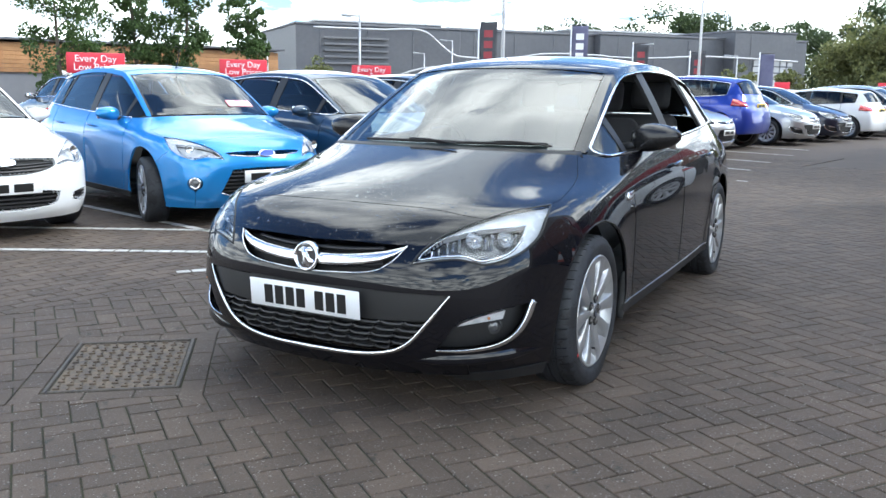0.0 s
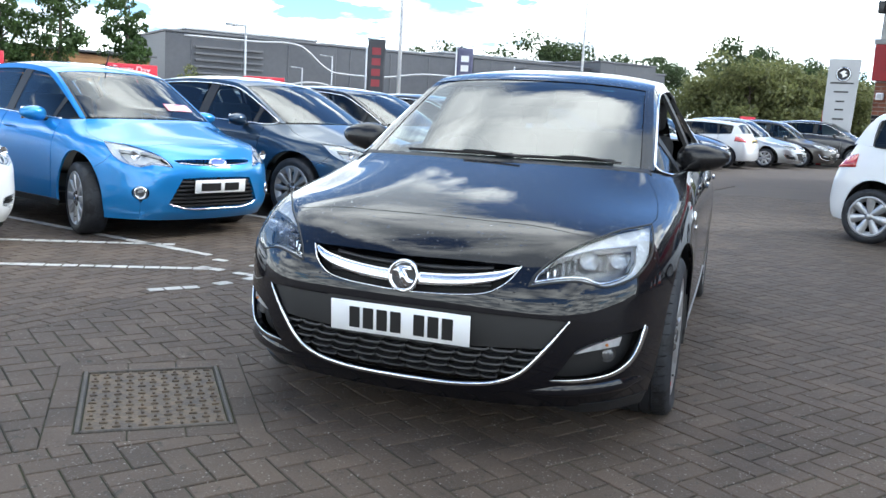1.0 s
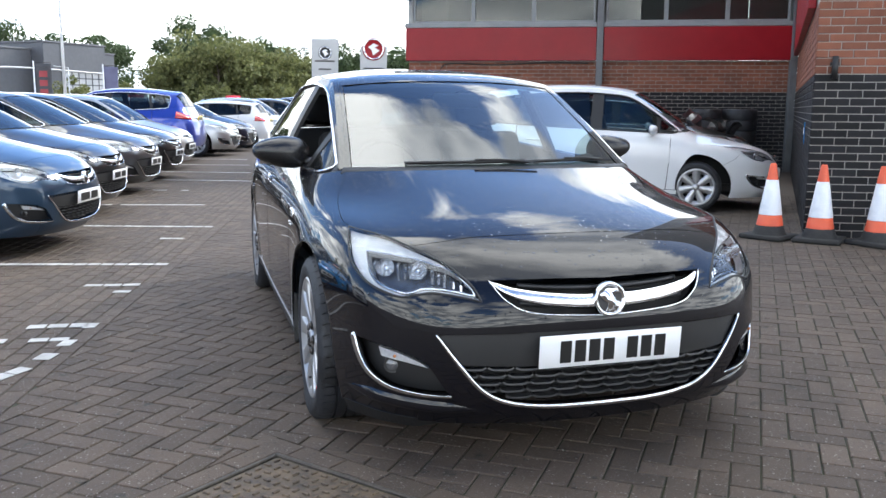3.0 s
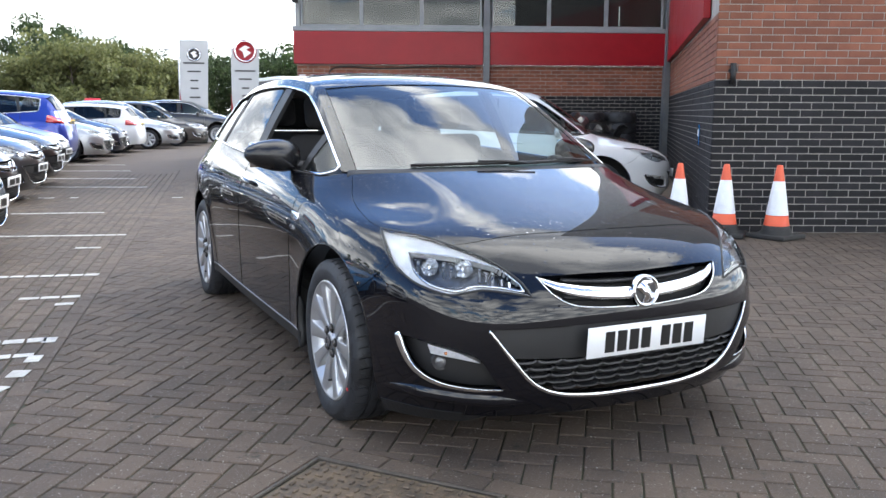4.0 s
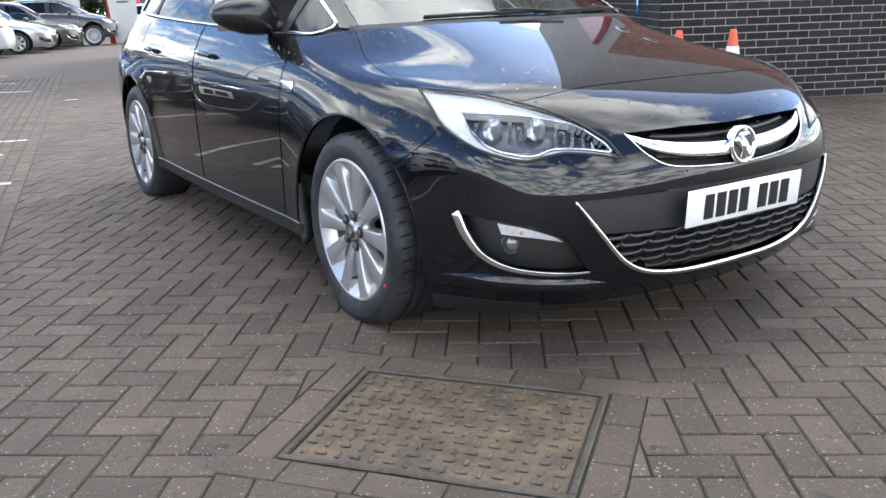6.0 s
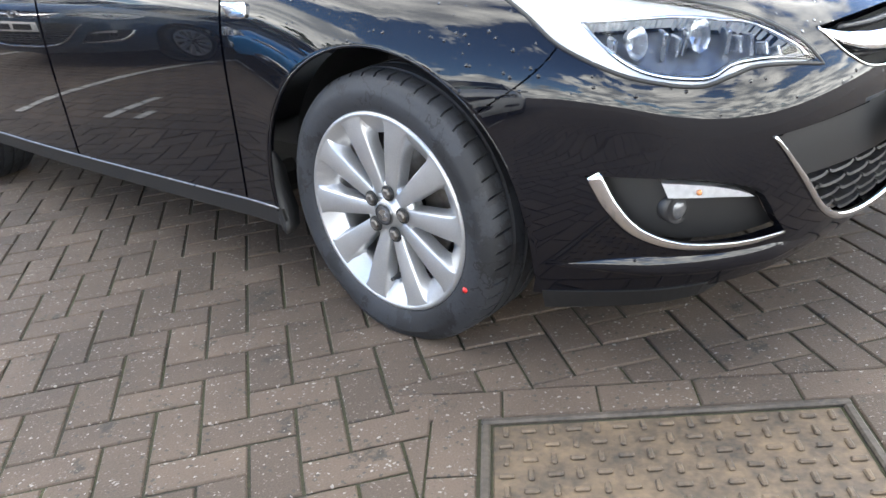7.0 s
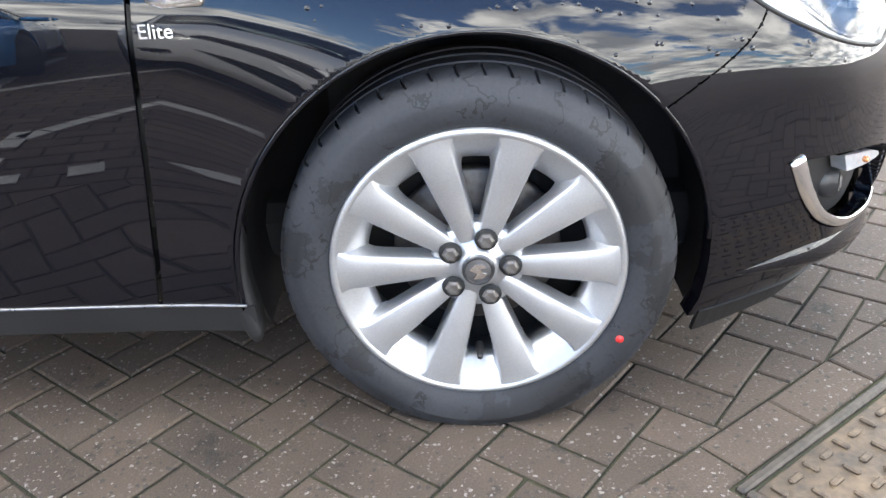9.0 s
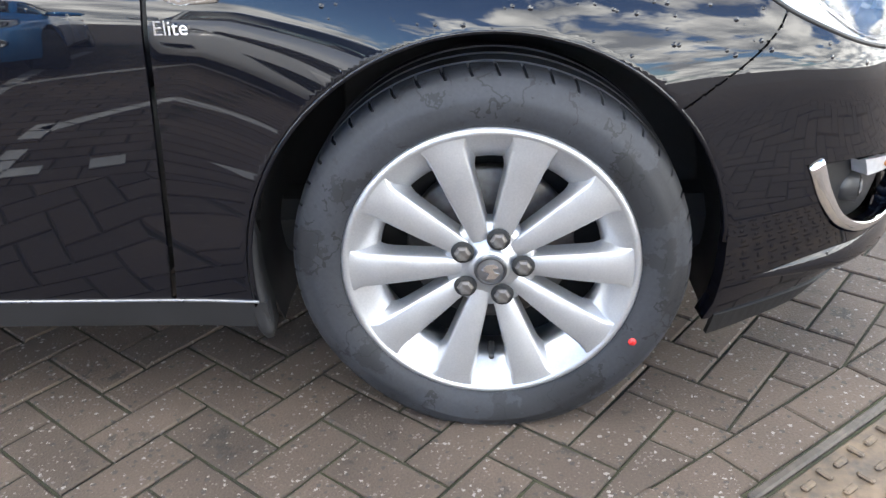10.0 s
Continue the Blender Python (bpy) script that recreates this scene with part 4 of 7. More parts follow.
SQUARE_FOG = [(.775, -.595, .405), (.775, -.595, .405), (.66, -.72, .395), (.575, -.785, .375), (.575, -.785, .375), (.565, -.785, .315), (.565, -.785, .315), (.66, -.705, .305), (.76, -.595, .315), (.76, -.595, .315)]
FACES = {"bar": bumper_outline(), "slot": bumper_outline(SLOT, TRAPEZE, ROUND_FOG), "broad": bumper_outline(BROAD, LOW_INLET, SQUARE_FOG)}
GAP = 0.011


def build_body(car, warp, paint_mat, q=1, opened=(), face="bar", trim="full", sill_mat=None):
    """The painted panels, glass and trim that all the cars share."""
    wall, top, side = surface(base_wall, warp), surface(base_top, warp), surface(base_side, warp)
    us, vs, as_, bs = US[q], VS[q], AS[q], BS[q]

    def wp(name, poly, mat, both=True, mirror=False, label="", gap=GAP, fl=.008, out=0.0, parent=None):
        poly = inset(poly, gap) if gap and not mirror else np.array(poly)
        us, vs = (US[0], VS[0]) if q == 1 and name in ("front_wing", "front_bumper") else (US[q], VS[q])
        if mirror:
            obs = [hang(name, panel(wall, poly, us, vs, fl, out, mirror=True, cut_centre=True), mat, parent or car, label, False)]
        else:
            a = panel(wall, poly, us, vs, fl, out)
            b = panel(wall, poly, us, vs, fl, out, flip=True)
            obs = [hang(name, a, mat, parent or car, label, False), hang(name, b, mat, parent or car, label, False)]
        return obs

    def shrink_half(poly, g):
        p = inset(poly, g)
        p = np.array(p)
        src = np.array(poly)
        p[src[:, 0] < 1e-6, 0] = 0.0
        return p

    wp("bonnet", shrink_half(OUT["hood"], GAP), paint_mat, mirror=True)
    wp("front_bumper", shrink_half(FACES[face][0], GAP * .5), paint_mat, mirror=True, fl=.03)
    wp("front_wing", OUT["fender"], paint_mat, fl=.02)
    d0 = DOOR_F[0][0]
    fd = [(p, 1.0) for p in np.linspace(d0, B_LINE[0][0], 20)] + B_LINE + [(p, 8.0) for p in np.linspace(B_LINE[-1][0], DOOR_F[-1][0], 20)] + DOOR_F[::-1]
    doors = wp("front_door", fd, paint_mat)
    rb = REAR_DOOR_BACK
    rd = [(p, 1.0) for p in np.linspace(B_LINE[0][0], rb[0][0], 16)] + rb + [(p, 8.0) for p in np.linspace(rb[-1][0], B_LINE[-1][0], 16)] + B_LINE[::-1]
    rdoors = wp("rear_door", rd, paint_mat)
    back = [rb[0], (ARCH_R_HI[-1][0], rb[0][1])] + ARCH_R_HI[::-1] + [(ARCH_R_HI[0][0] + .02, 0.0), (12.9, 0.0), (13.0, 0.0), (13.0, 8.0)] + [(p, 8.0) for p in np.linspace(13, rb[-1][0], 20)] + rb[::-1]
    wp("rear_quarter_panel", back, paint_mat, gap=.004, fl=.015)
    s0, s1 = loc(.89, .375, .2)[0], loc(.89, 2.31, .2)[0]
    sill = [(p, .42) for p in np.linspace(s0, s1, 30)] + [(p, .97) for p in np.linspace(s1, s0, 30)]
    wp("sill", sill, sill_mat or M_PLASTIC, gap=0)
    # door handles
    for obs, y in ((doors, 1.33), (rdoors, 2.22)):
        for ob, sx in zip(obs, (1, -1)):
            pts, nr = wall_path(locs([(.885, y - .11, .855), (.885, y, .86), (.885, y + .1, .866)]), 12, wall, .022)
            k = np.clip(np.sin(np.linspace(.12, math.pi - .12, 12)) * 1.3, .3, 1)
            bm = sweep(pts * (sx, 1, 1), [(u * 1.0, v * 1.0) for u, v in ring_prof(.014, 8, .75)], nr * (sx, 1, 1), scale=k)
            part("door_handle", bm, paint_mat, ob)
    # chrome strip along the sill
    pts = [(p, 1.0) for p in np.linspace(s0 + .03, s1 - .05, 30)]
    ps, nr = wall(np.array([p[0] for p in pts]), np.array([p[1] for p in pts]))
    for sx in (1, -1):
        part("sill_trim", sweep((ps + nr * .002) * (sx, 1, 1), ring_prof(.0032, 6), nr * (sx, 1, 1)), M_PEWTER if q == 1 else M_SATIN, car)
    # glass and roof
    scr = [(0, .04), (0, .2), (.0, 1.0), (0, 1.97)] + [(b, 1.97 - .05 * b ** 2) for b in np.linspace(0, .925, 12)] + [(b, .05) for b in (.925,)] + [(b, .04) for b in np.linspace(.90, 0, 12)]
    hang("windscreen", panel(top, np.array(scr), bs, as_, .006, -.004, mirror=True, cut_centre=True), M_GLASS, car, smooth=False).visible_shadow = False
    frame_top = [(b, 1.975 - .05 * b ** 2) for b in np.linspace(0, .955, 12)]
    roof = frame_top + [(.955, 2.5), (1.0, 2.5), (1.0, 6.8), (.9, 6.95), (0, 7.0)]
    hang("roof", panel(top, np.array(roof), bs, as_, .01, .0, mirror=True, cut_centre=True), paint_mat, car, smooth=False)
    for sx in (False, True):
        strip = [(.930, .03), (.955, .03), (.955, 1.92), (.930, 1.92)]
        hang("screen_surround", panel(top, np.array(strip), np.linspace(.92, 1, 5), as_, .01, -.001, flip=sx), paint_mat if q == 1 else M_SATIN, car, smooth=False)
        pil = [(.955, .0), (1.0, .0), (1.0, 2.52), (.957, 2.52)]
        hang("pillar", panel(top, np.array(pil), np.linspace(.95, 1, 4), as_, .01, .0, flip=sx), paint_mat, car, smooth=False)
    rs = [(0, 7.05), (.9, 7.05), (.9, 7.93), (0, 7.93)]
    hang("rear_screen", panel(top, np.array(rs), bs, as_, .006, -.003, mirror=True, cut_centre=True), M_PRIVACY, car, smooth=False)
    # side windows: a painted frame over them, pillars and panes
    cs = np.linspace(0, 1, 13)
    frame_ = [(a, .90) for a in np.linspace(.02, 6.4, 60)] + [(6.4, 0.0), (8.0, 0.0), (8.0, 1.0)] + [(a, 1.0) for a in np.linspace(8, .02, 60)]
    for sx in (False, True):
        tag = "right" if sx else "left"
        hang("window_frame", panel(side, np.array(frame_), as_, cs, .012, 0.0, flip=sx), paint_mat, car, smooth=False)
        for a0, a1, nm in ((.18, .82, "quarter_pane"), (.94, 3.22, "front_pane"), (3.58, 5.38, "rear_pane"), (5.46, 6.34, "rear_quarter_pane")):
            if (nm, tag) in opened:
                continue
            pane = [(a, .02) for a in np.linspace(a0, a1, 12)] + [(a, .89) for a in np.linspace(a1 - .16 * (a0 > 3.3), a0 + .10 * (a0 > 1) , 12)]
            hang("window_pane" if "quarter" not in nm else "quarter_window", panel(side, np.array(pane), as_, cs, .004, -.010, flip=sx), M_SIDEGLASS if a0 < 3 else M_PRIVACY, car, smooth=False)
        for a0, a1, sl in ((.80, .96, 0), (3.20, 3.60, -.06), (5.37, 5.47, -.1)):
            post = [(a0, .0), (a1, 0.0), (a1 + sl, .91), (a0 + sl, .91)]
            hang("window_post", panel(side, np.array(post), np.linspace(0, 8, 161), cs, .02, -.006, flip=sx), M_PLASTIC, car, smooth=False)
        line = [(a, .895) for a in np.linspace(.12, 6.30, 70)] + [(6.42, .8), (6.44, .4), (6.36, .03)] + [(a, -.0) for a in np.linspace(6.2, .3, 50)] + [(.12, .05), (.06, .35), (.07, .7)]
        pp, nn = side(np.array([l[0] for l in line]), np.array([l[1] for l in line]))
        f = (-1, 1, 1) if sx else (1, 1, 1)
        if trim == "low":
            pp, nn = pp[74:122], nn[74:122]
        part("window_trim", sweep((pp + nn * .002) * f, ring_prof(.0075, 6, .6), nn * f, closed=trim != "low"), M_SATIN if trim == "none" else M_CHROME, car)
    # lamps
    lamp = inset(LAMP_P, GAP * .8)
    for sx in (False, True):
        f = (-1, 1, 1) if sx else (1, 1, 1)
        h = hang("headlamp", panel(wall, lamp, us, vs, .0, .0015, flip=sx), M_LENS, car, "clear headlamp with chrome reflector", smooth=False)
        h.visible_shadow = False
        ring = [tuple(p) for p in inset(LAMP_P, GAP * 1.0)]
        cell = [tuple(p) for p in CELL_P]
        k0 = min(range(len(ring)), key=lambda i: (ring[i][0] - cell[0][0]) ** 2 + (ring[i][1] - cell[0][1]) ** 2)
        ring = ring[k0:] + ring[:k0 + 1]
        hang("lamp_band", panel(wall, np.array(ring + cell[:1] + cell[::-1]), us, vs, .03, -.014, flip=sx), M_LAMPBAND, h, "silver inner band whitened as if mirroring sky", smooth=False)
        # parked cars take the whitened colour for the whole bowl
        hang("lamp_bowl", panel(wall, np.array(inset(CELL_P, -.01)), us, vs, .0, -.058, flip=sx), M_LAMPDARK if q == 1 else M_LAMPBAND, h, smooth=False)
        cp = np.array(cell)
        pp, nn = wall(cp[:, 0], cp[:, 1])
        fat = np.where(pp[:, 2] < .70, 1.0, .55)
        part("lamp_bezel", sweep((pp - nn * .012) * f, ring_prof(.0062, 8), nn * f, closed=True, scale=fat), M_CHROME, h)
        rp = np.array(LAMP_P)
        pp, nn = wall(rp[:, 0], rp[:, 1])
        if q > 1:
            part("reflector", lathe([(.04, 0), (.03, -.02), (0, -.03)], 12, "Z", Matrix.Translation(Vector((np.array((.66, -.60, .70)) * f))) @ Vector((.3 * f[0], -1, .1)).to_track_quat("Z", "Y").to_matrix().to_4x4()), M_LAMP, h)
            continue
        part("lamp_seal", sweep((pp - nn * .001) * f, ring_prof(.0048, 6), nn * f, closed=True), M_PLASTIC, h)
        for ctr, r in (((.700, -.57, .702), .033), ((.605, -.65, .700), .034)):
            u, v = loc(*ctr)
            P, Nn = wall(np.array([u]), np.array([v]))
            c, nrm = Vector(P[0] - Nn[0] * .018), Vector((0.15, -1, 0.05)).normalized()
            m = Matrix.Translation(c) @ nrm.to_track_quat("Z", "Y").to_matrix().to_4x4()
            bm = lathe([(r, .0), (r * .94, -.005), (r * .80, -.016), (r * .62, -.026), (r * .40, -.034), (r * .2, -.037), (0, -.036)], 9, "Z", m)
            bmesh.ops.transform(bm, matrix=Matrix.Diagonal((f[0], 1, 1, 1)), verts=bm.verts)
            part("reflector", bm, M_LAMP, h, smooth=False)
        # bright fins between the bowls and towards the tip
        for x, y, z, hh in ((.665, -.605, .700, .060), (.648, -.625, .698, .040), (.632, -.635, .706, .052), (.565, -.69, .696, .050), (.548, -.705, .684, .034), (.53, -.722, .682, .044), (.508, -.745, .672, .026), (.488, -.765, .660, .026), (.735, -.535, .70, .05)):
            u, v = loc(x, y, z)
            P, Nn = wall(np.array([u]), np.array([v]))
            c = Vector((P[0] - Nn[0] * .034) * f)
            part("reflector_fin", box((.010, .026, hh), Matrix.Translation(c) @ pose(0, 0, 0, 8 + 900 * (z - .69), 0, (22 + 800 * (hh - .045)) * f[0]), .002), M_LAMP, h, smooth=False)
    return wall, top, side, doors, rdoors


def mirror_cap(car, side, mat, at=(.925, .76, 1.028), s=1.0):
    """A door mirror: a rounded housing on a foot, with a mirror pane behind."""
    bm = bmesh.new()
    bmesh.ops.create_icosphere(bm, subdivisions=4, radius=1.0)
    for v in bm.verts:
        x, y, z = v.co
        y2 = y if y < 0 else y * .42
        taper = 1 - .24 * x
        v.co = Vector((x * .128, y2 * .085, (abs(z) ** .8) * (1 if z > 0 else -1) * .070 * taper + .008 * x))
        v.co *= s
    bmesh.ops.transform(bm, matrix=Matrix.Translation(at), verts=bm.verts)
    f = Matrix.Diagonal((side, 1, 1, 1))
    bmesh.ops.transform(bm, matrix=f, verts=bm.verts)
    bmesh.ops.recalc_face_normals(bm, faces=bm.faces)
    m = part("door_mirror", bm, mat, car)
    a = Vector(at)
    foot = sweep([(a.x - .17 * s, a.y - .02, a.z - .055), (a.x - .12 * s, a.y - .01, a.z - .048), (a.x - .06 * s, a.y, a.z - .035)], ring_prof(.035 * s, 10, .6))
    bmesh.ops.transform(foot, matrix=f, verts=foot.verts)
    bmesh.ops.recalc_face_normals(foot, faces=foot.faces)
    part("mirror_foot", foot, M_SATIN, m)
    g = box((.19 * s, .006, .11 * s), f @ Matrix.Translation((a.x, a.y + .034 * s, a.z)), .002)
    bmesh.ops.recalc_face_normals(g, faces=g.faces)
    part("mirror_pane", g, M_CHROME, m)
    return m


def plate(car, m, mat, w=.52, h=.111, single=False):
    """A number plate, its characters as plain bars."""
    p = part("number_plate", box((w, .005, h), m, .002), mat, car)
    x = -w * .36
    if not single:
        for x, n in ((-w * .19, .20), (w * .22, .15)):
            part("plate_bar", box((n, .003, .066), m @ Matrix.Translation((x, -.0035, -.004))), M_BAR, p, smooth=False)
        return p
    for k in range(7):
        if k == 4:
            x += .035
        part("plate_bar", box((.040, .003, .076), m @ Matrix.Translation((x + .02, -.0035, -.002)), .001), M_BAR, p, smooth=False)
        x += .052
    return p


def nose(car, wall, q, paint_mat):
    """Grilles, fog lamps, badge and number plate."""
    us, vs = US[q], VS[q]
    _, fog_p, mouth_p, grille_p = FACES["bar"]
    g = np.array(grille_p)
    # sheets in shade black stand for the dark depth behind both openings
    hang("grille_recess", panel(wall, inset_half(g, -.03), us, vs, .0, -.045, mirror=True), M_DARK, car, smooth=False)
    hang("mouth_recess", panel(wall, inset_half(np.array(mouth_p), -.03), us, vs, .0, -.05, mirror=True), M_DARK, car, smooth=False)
    # upper chrome bar, sagging to the middle
    line = locs([(0, -.88, .610), (.12, -.875, .613), (.24, -.855, .624), (.33, -.825, .643), (.390, -.79, .674)])
    pp, nn = wall_path(line, 26, wall, -.004)
    full = np.vstack([(pp * (-1, 1, 1))[::-1], pp[1:]])
    nf = np.vstack([(nn * (-1, 1, 1))[::-1], nn[1:]])
    k = np.interp(np.abs(full[:, 0]), [0, .2, .3, .36, .39], [1.05, 1.0, .85, .5, .12])
    part("grille_bar", sweep(full, [(-.022, -.012), (-.0215, .002), (-.0185, .006), (-.008, .0085), (.008, .0095), (.0185, .0075), (.0215, .004), (.022, -.012)], nf, scale=k), M_BRIGHT, car, "chrome grille bar")
    line = locs([(0, -.891, .559), (.255, -.872, .575), (.345, -.841, .612), (.395, -.79, .676)])
    pp, nn = wall_path(line, 26, wall, .001)
    full = np.vstack([(pp * (-1, 1, 1))[::-1], pp[1:]])
    nf = np.vstack([(nn * (-1, 1, 1))[::-1], nn[1:]])
    part("grille_lip", sweep(full, ring_prof(.0026, 6), nf), M_CHROME, car)
    for dz in (.66, .585):
        line = locs([(0, -.85, dz), (.16, -.84, dz + .003), (.30, -.81, dz + .012)])
        pp, nn = wall_path(line, 16, wall, -.03)
        full = np.vstack([(pp * (-1, 1, 1))[::-1], pp[1:]])
        nf = np.vstack([(nn * (-1, 1, 1))[::-1], nn[1:]])
        part("grille_slat", sweep(full, [(-.006, -.01), (-.006, .01), (.006, .01), (.006, -.01)], nf), M_SATIN, car)
    P, Nn = wall(np.array([0.0]), np.array([loc(0, -.88, .615)[1]]))
    c, nrm = Vector(P[0]) + Vector((0, -.012, 0)), Vector((0, -1, .12)).normalized()
    m = Matrix.Translation(c) @ nrm.to_track_quat("Z", "Y").to_matrix().to_4x4()
    b = part("round_badge", lathe([(0, .002), (.043, .002), (.046, .006), (.050, .010), (.055, .009), (.058, .004), (.059, -.012)], 48, "Z", m), M_CHROME, car, "round chrome badge with a plain wing shape")
    bm = bmesh.new()
    prof = [(-.034, .012), (-.012, .030), (.018, .030), (.030, .016), (.008, .014), (.016, -.004), (.034, -.010), (.016, -.032), (-.016, -.034), (-.006, -.012), (-.020, -.002)]
    add_prism(bm, [(x * 1.22, y * 1.22) for x, y in prof], .006, m @ pose(0, 0, .003))
    part("badge_shape", bm, M_CHROME, b)
    part("badge_ground", lathe([(0, .0032), (.044, .0032)], 32, "Z", m), M_SATIN, b)
    # the mouth: upper satin band, wavy slats under it, chrome lip round
    v_lo = [loc(0, -.89, .395), loc(.3, -.87, .395), loc(.5, -.82, .402)]
    band = [tuple(p) for p in mouth_p]
    tip = max(range(len(band)), key=lambda i: band[i][0])
    upper = band[tip:]
    low = spline(v_lo, np.linspace(0, 2, 14))
    poly = [tuple(p) for p in low] + [p for p in upper]
    hang("bumper_band", panel(wall, np.array(poly), us, vs, .02, -.010, mirror=True, cut_centre=True), M_PLASTIC, car, "matt black bumper band", smooth=False)
    for r, z in enumerate((.384, .358, .332, .306, .281)):
        half = (.505, .485, .455, .42, .35)[r]
        bm = bmesh.new()
        step = .092
        x = -half - (step * .5 if r % 2 else 0)
        while x < half:
            x0, x1 = max(x, -half), min(x + step - .006, half)
            x += step
            if x1 - x0 < .03:
                continue
            xs = np.linspace(x0, x1, 9)
            t = (xs - x0) / (x1 - x0)
            rise = .0065 * np.abs(2 * t - 1) ** 5
            uv = [loc(abs(a), -.89 + .25 * a * a, z + b) for a, b in zip(xs, rise)]
            pp, nn = wall(np.array([a[0] for a in uv]), np.array([a[1] for a in uv]))
            sg = np.where(xs < 0, -1, 1)[:, None]
            pp = np.hstack([np.abs(pp[:, :1]) * sg, pp[:, 1:2], (z + rise)[:, None] + (pp[:, 2:] - pp[:, 2:].mean()) * .2])
            nn = np.hstack([np.abs(nn[:, :1]) * sg, nn[:, 1:]])
            add_sweep(bm, pp - nn * .020, [(-.0028, -.016), (-.0028, .010), (.0028, .012), (.0028, -.016)], nn)
        bmesh.ops.recalc_face_normals(bm, faces=bm.faces)
        part("grille_slat", bm, M_SLAT, car, smooth=False)
    lip = locs([(.575, -.789, .503), (.506, -.82, .406), (.427, -.837, .313), (.333, -.845, .267), (.19, -.854, .248), (0, -.86, .244)])
    pp, nn = wall_path(lip, 50, wall, .003)
    full = np.vstack([pp, (pp * (-1, 1, 1))[::-1][1:]])
    nf = np.vstack([nn, (nn * (-1, 1, 1))[::-1][1:]])
    k = np.interp(np.abs(full[:, 0]), [0, .5, .575], [1.05, .75, .35])
    part("mouth_trim", sweep(full, [(-.010, -.008), (-.009, .003), (-.004, .007), (.004, .007), (.009, .003), (.010, -.008)], nf, scale=k), M_CHROME, car, "chrome lip under the lower grille")
    # fog lamp boxes
    fp = np.array(fog_p)
    for sx in (False, True):
        f = (-1, 1, 1) if sx else (1, 1, 1)
        box_ = hang("fog_recess", panel(wall, inset(fp, -.03), us, vs, .0, -.045, flip=sx), M_PLASTIC, car, smooth=False)
        pp, nn = wall_path(locs([(.810, -.528, .462), (.796, -.56, .394), (.768, -.604, .337), (.713, -.669, .302), (.625, -.745, .287), (.524, -.799, .288)]), 36, wall, .001)
        k = np.interp(np.arange(36), [0, 1, 7, 14, 22, 30, 35], [1.05, 1.15, 1.05, .80, .60, .48, .25])
        part("fog_trim", sweep(pp * f, [(-.0135, -.008), (-.0130, .001), (-.0110, .0026), (0, .0034), (.0110, .0026), (.0130, .001), (.0135, -.008)], nn * f, scale=k), M_CHROME, box_, "chrome blade under the fog lamp")
        strip = locs([(.746, -.643, .439), (.746, -.643, .439), (.742, -.655, .407), (.742, -.655, .407), (.67, -.73, .397), (.603, -.775, .384), (.603, -.775, .384), (.635, -.757, .403), (.69, -.71, .425)])
        hang("daytime_lamp", panel(wall, np.array(smooth_poly(strip, 6)), us, vs, .03, -.012, flip=sx), M_LAMPGREY, box_, "clear strip lamp", smooth=False)
        pp, nn = wall_path(locs([(.73, -.66, .424), (.66, -.73, .405)]), 5, wall, -.010)
        bm = bmesh.new()
        bmesh.ops.create_uvsphere(bm, u_segments=12, v_segments=8, radius=.006, matrix=Matrix.Translation(Vector((pp[2] + nn[2] * .002) * f)))
        part("indicator_bulb", bm, M_AMBER, box_)
        c = Vector((.69 * f[0], -.648, .372))
        m = Matrix.Translation(c) @ Vector((.3 * f[0], -1, 0)).to_track_quat("Z", "Y").to_matrix().to_4x4()
        part("fog_lamp", lathe([(0, .004), (.02, .0), (.028, -.004), (.031, .0), (.031, -.03)], 24, "Z", m), M_SATIN, box_)
        m2 = m @ Matrix.Translation((0, 0, .003))
        part("fog_lens", lathe([(0, .006), (.012, .005), (.02, .0)], 20, "Z", m2), M_LAMPDARK, box_)


def inset_half(poly, d):
    p = np.array(inset(poly, d))
    src = np.array(poly)
    p[src[:, 0] < 1e-6, 0] = 0.0
    return p


def seat(car, x, y, s=1.0, bench=0.0):
    """A seat with cushion, backrest and headrest."""
    w = .50 if not bench else bench
    e = new("seat")
    e.parent = car
    e.matrix_basis = pose(x, y, .30)
    part("cushion", box((w, .50, .16), pose(0, .05, .13, 8), .05, 3), M_CLOTH, e)
    part("backrest", box((w * .98, .14, .62), pose(0, .36, .50, -16), .055, 3), M_CLOTH, e)
    for dx in ((0,) if not bench else (-bench * .33, bench * .33)):
        part("headrest", box((.27, .10, .19), pose(dx, .475, .93, -12), .045, 3), M_CLOTH, e)
    return e


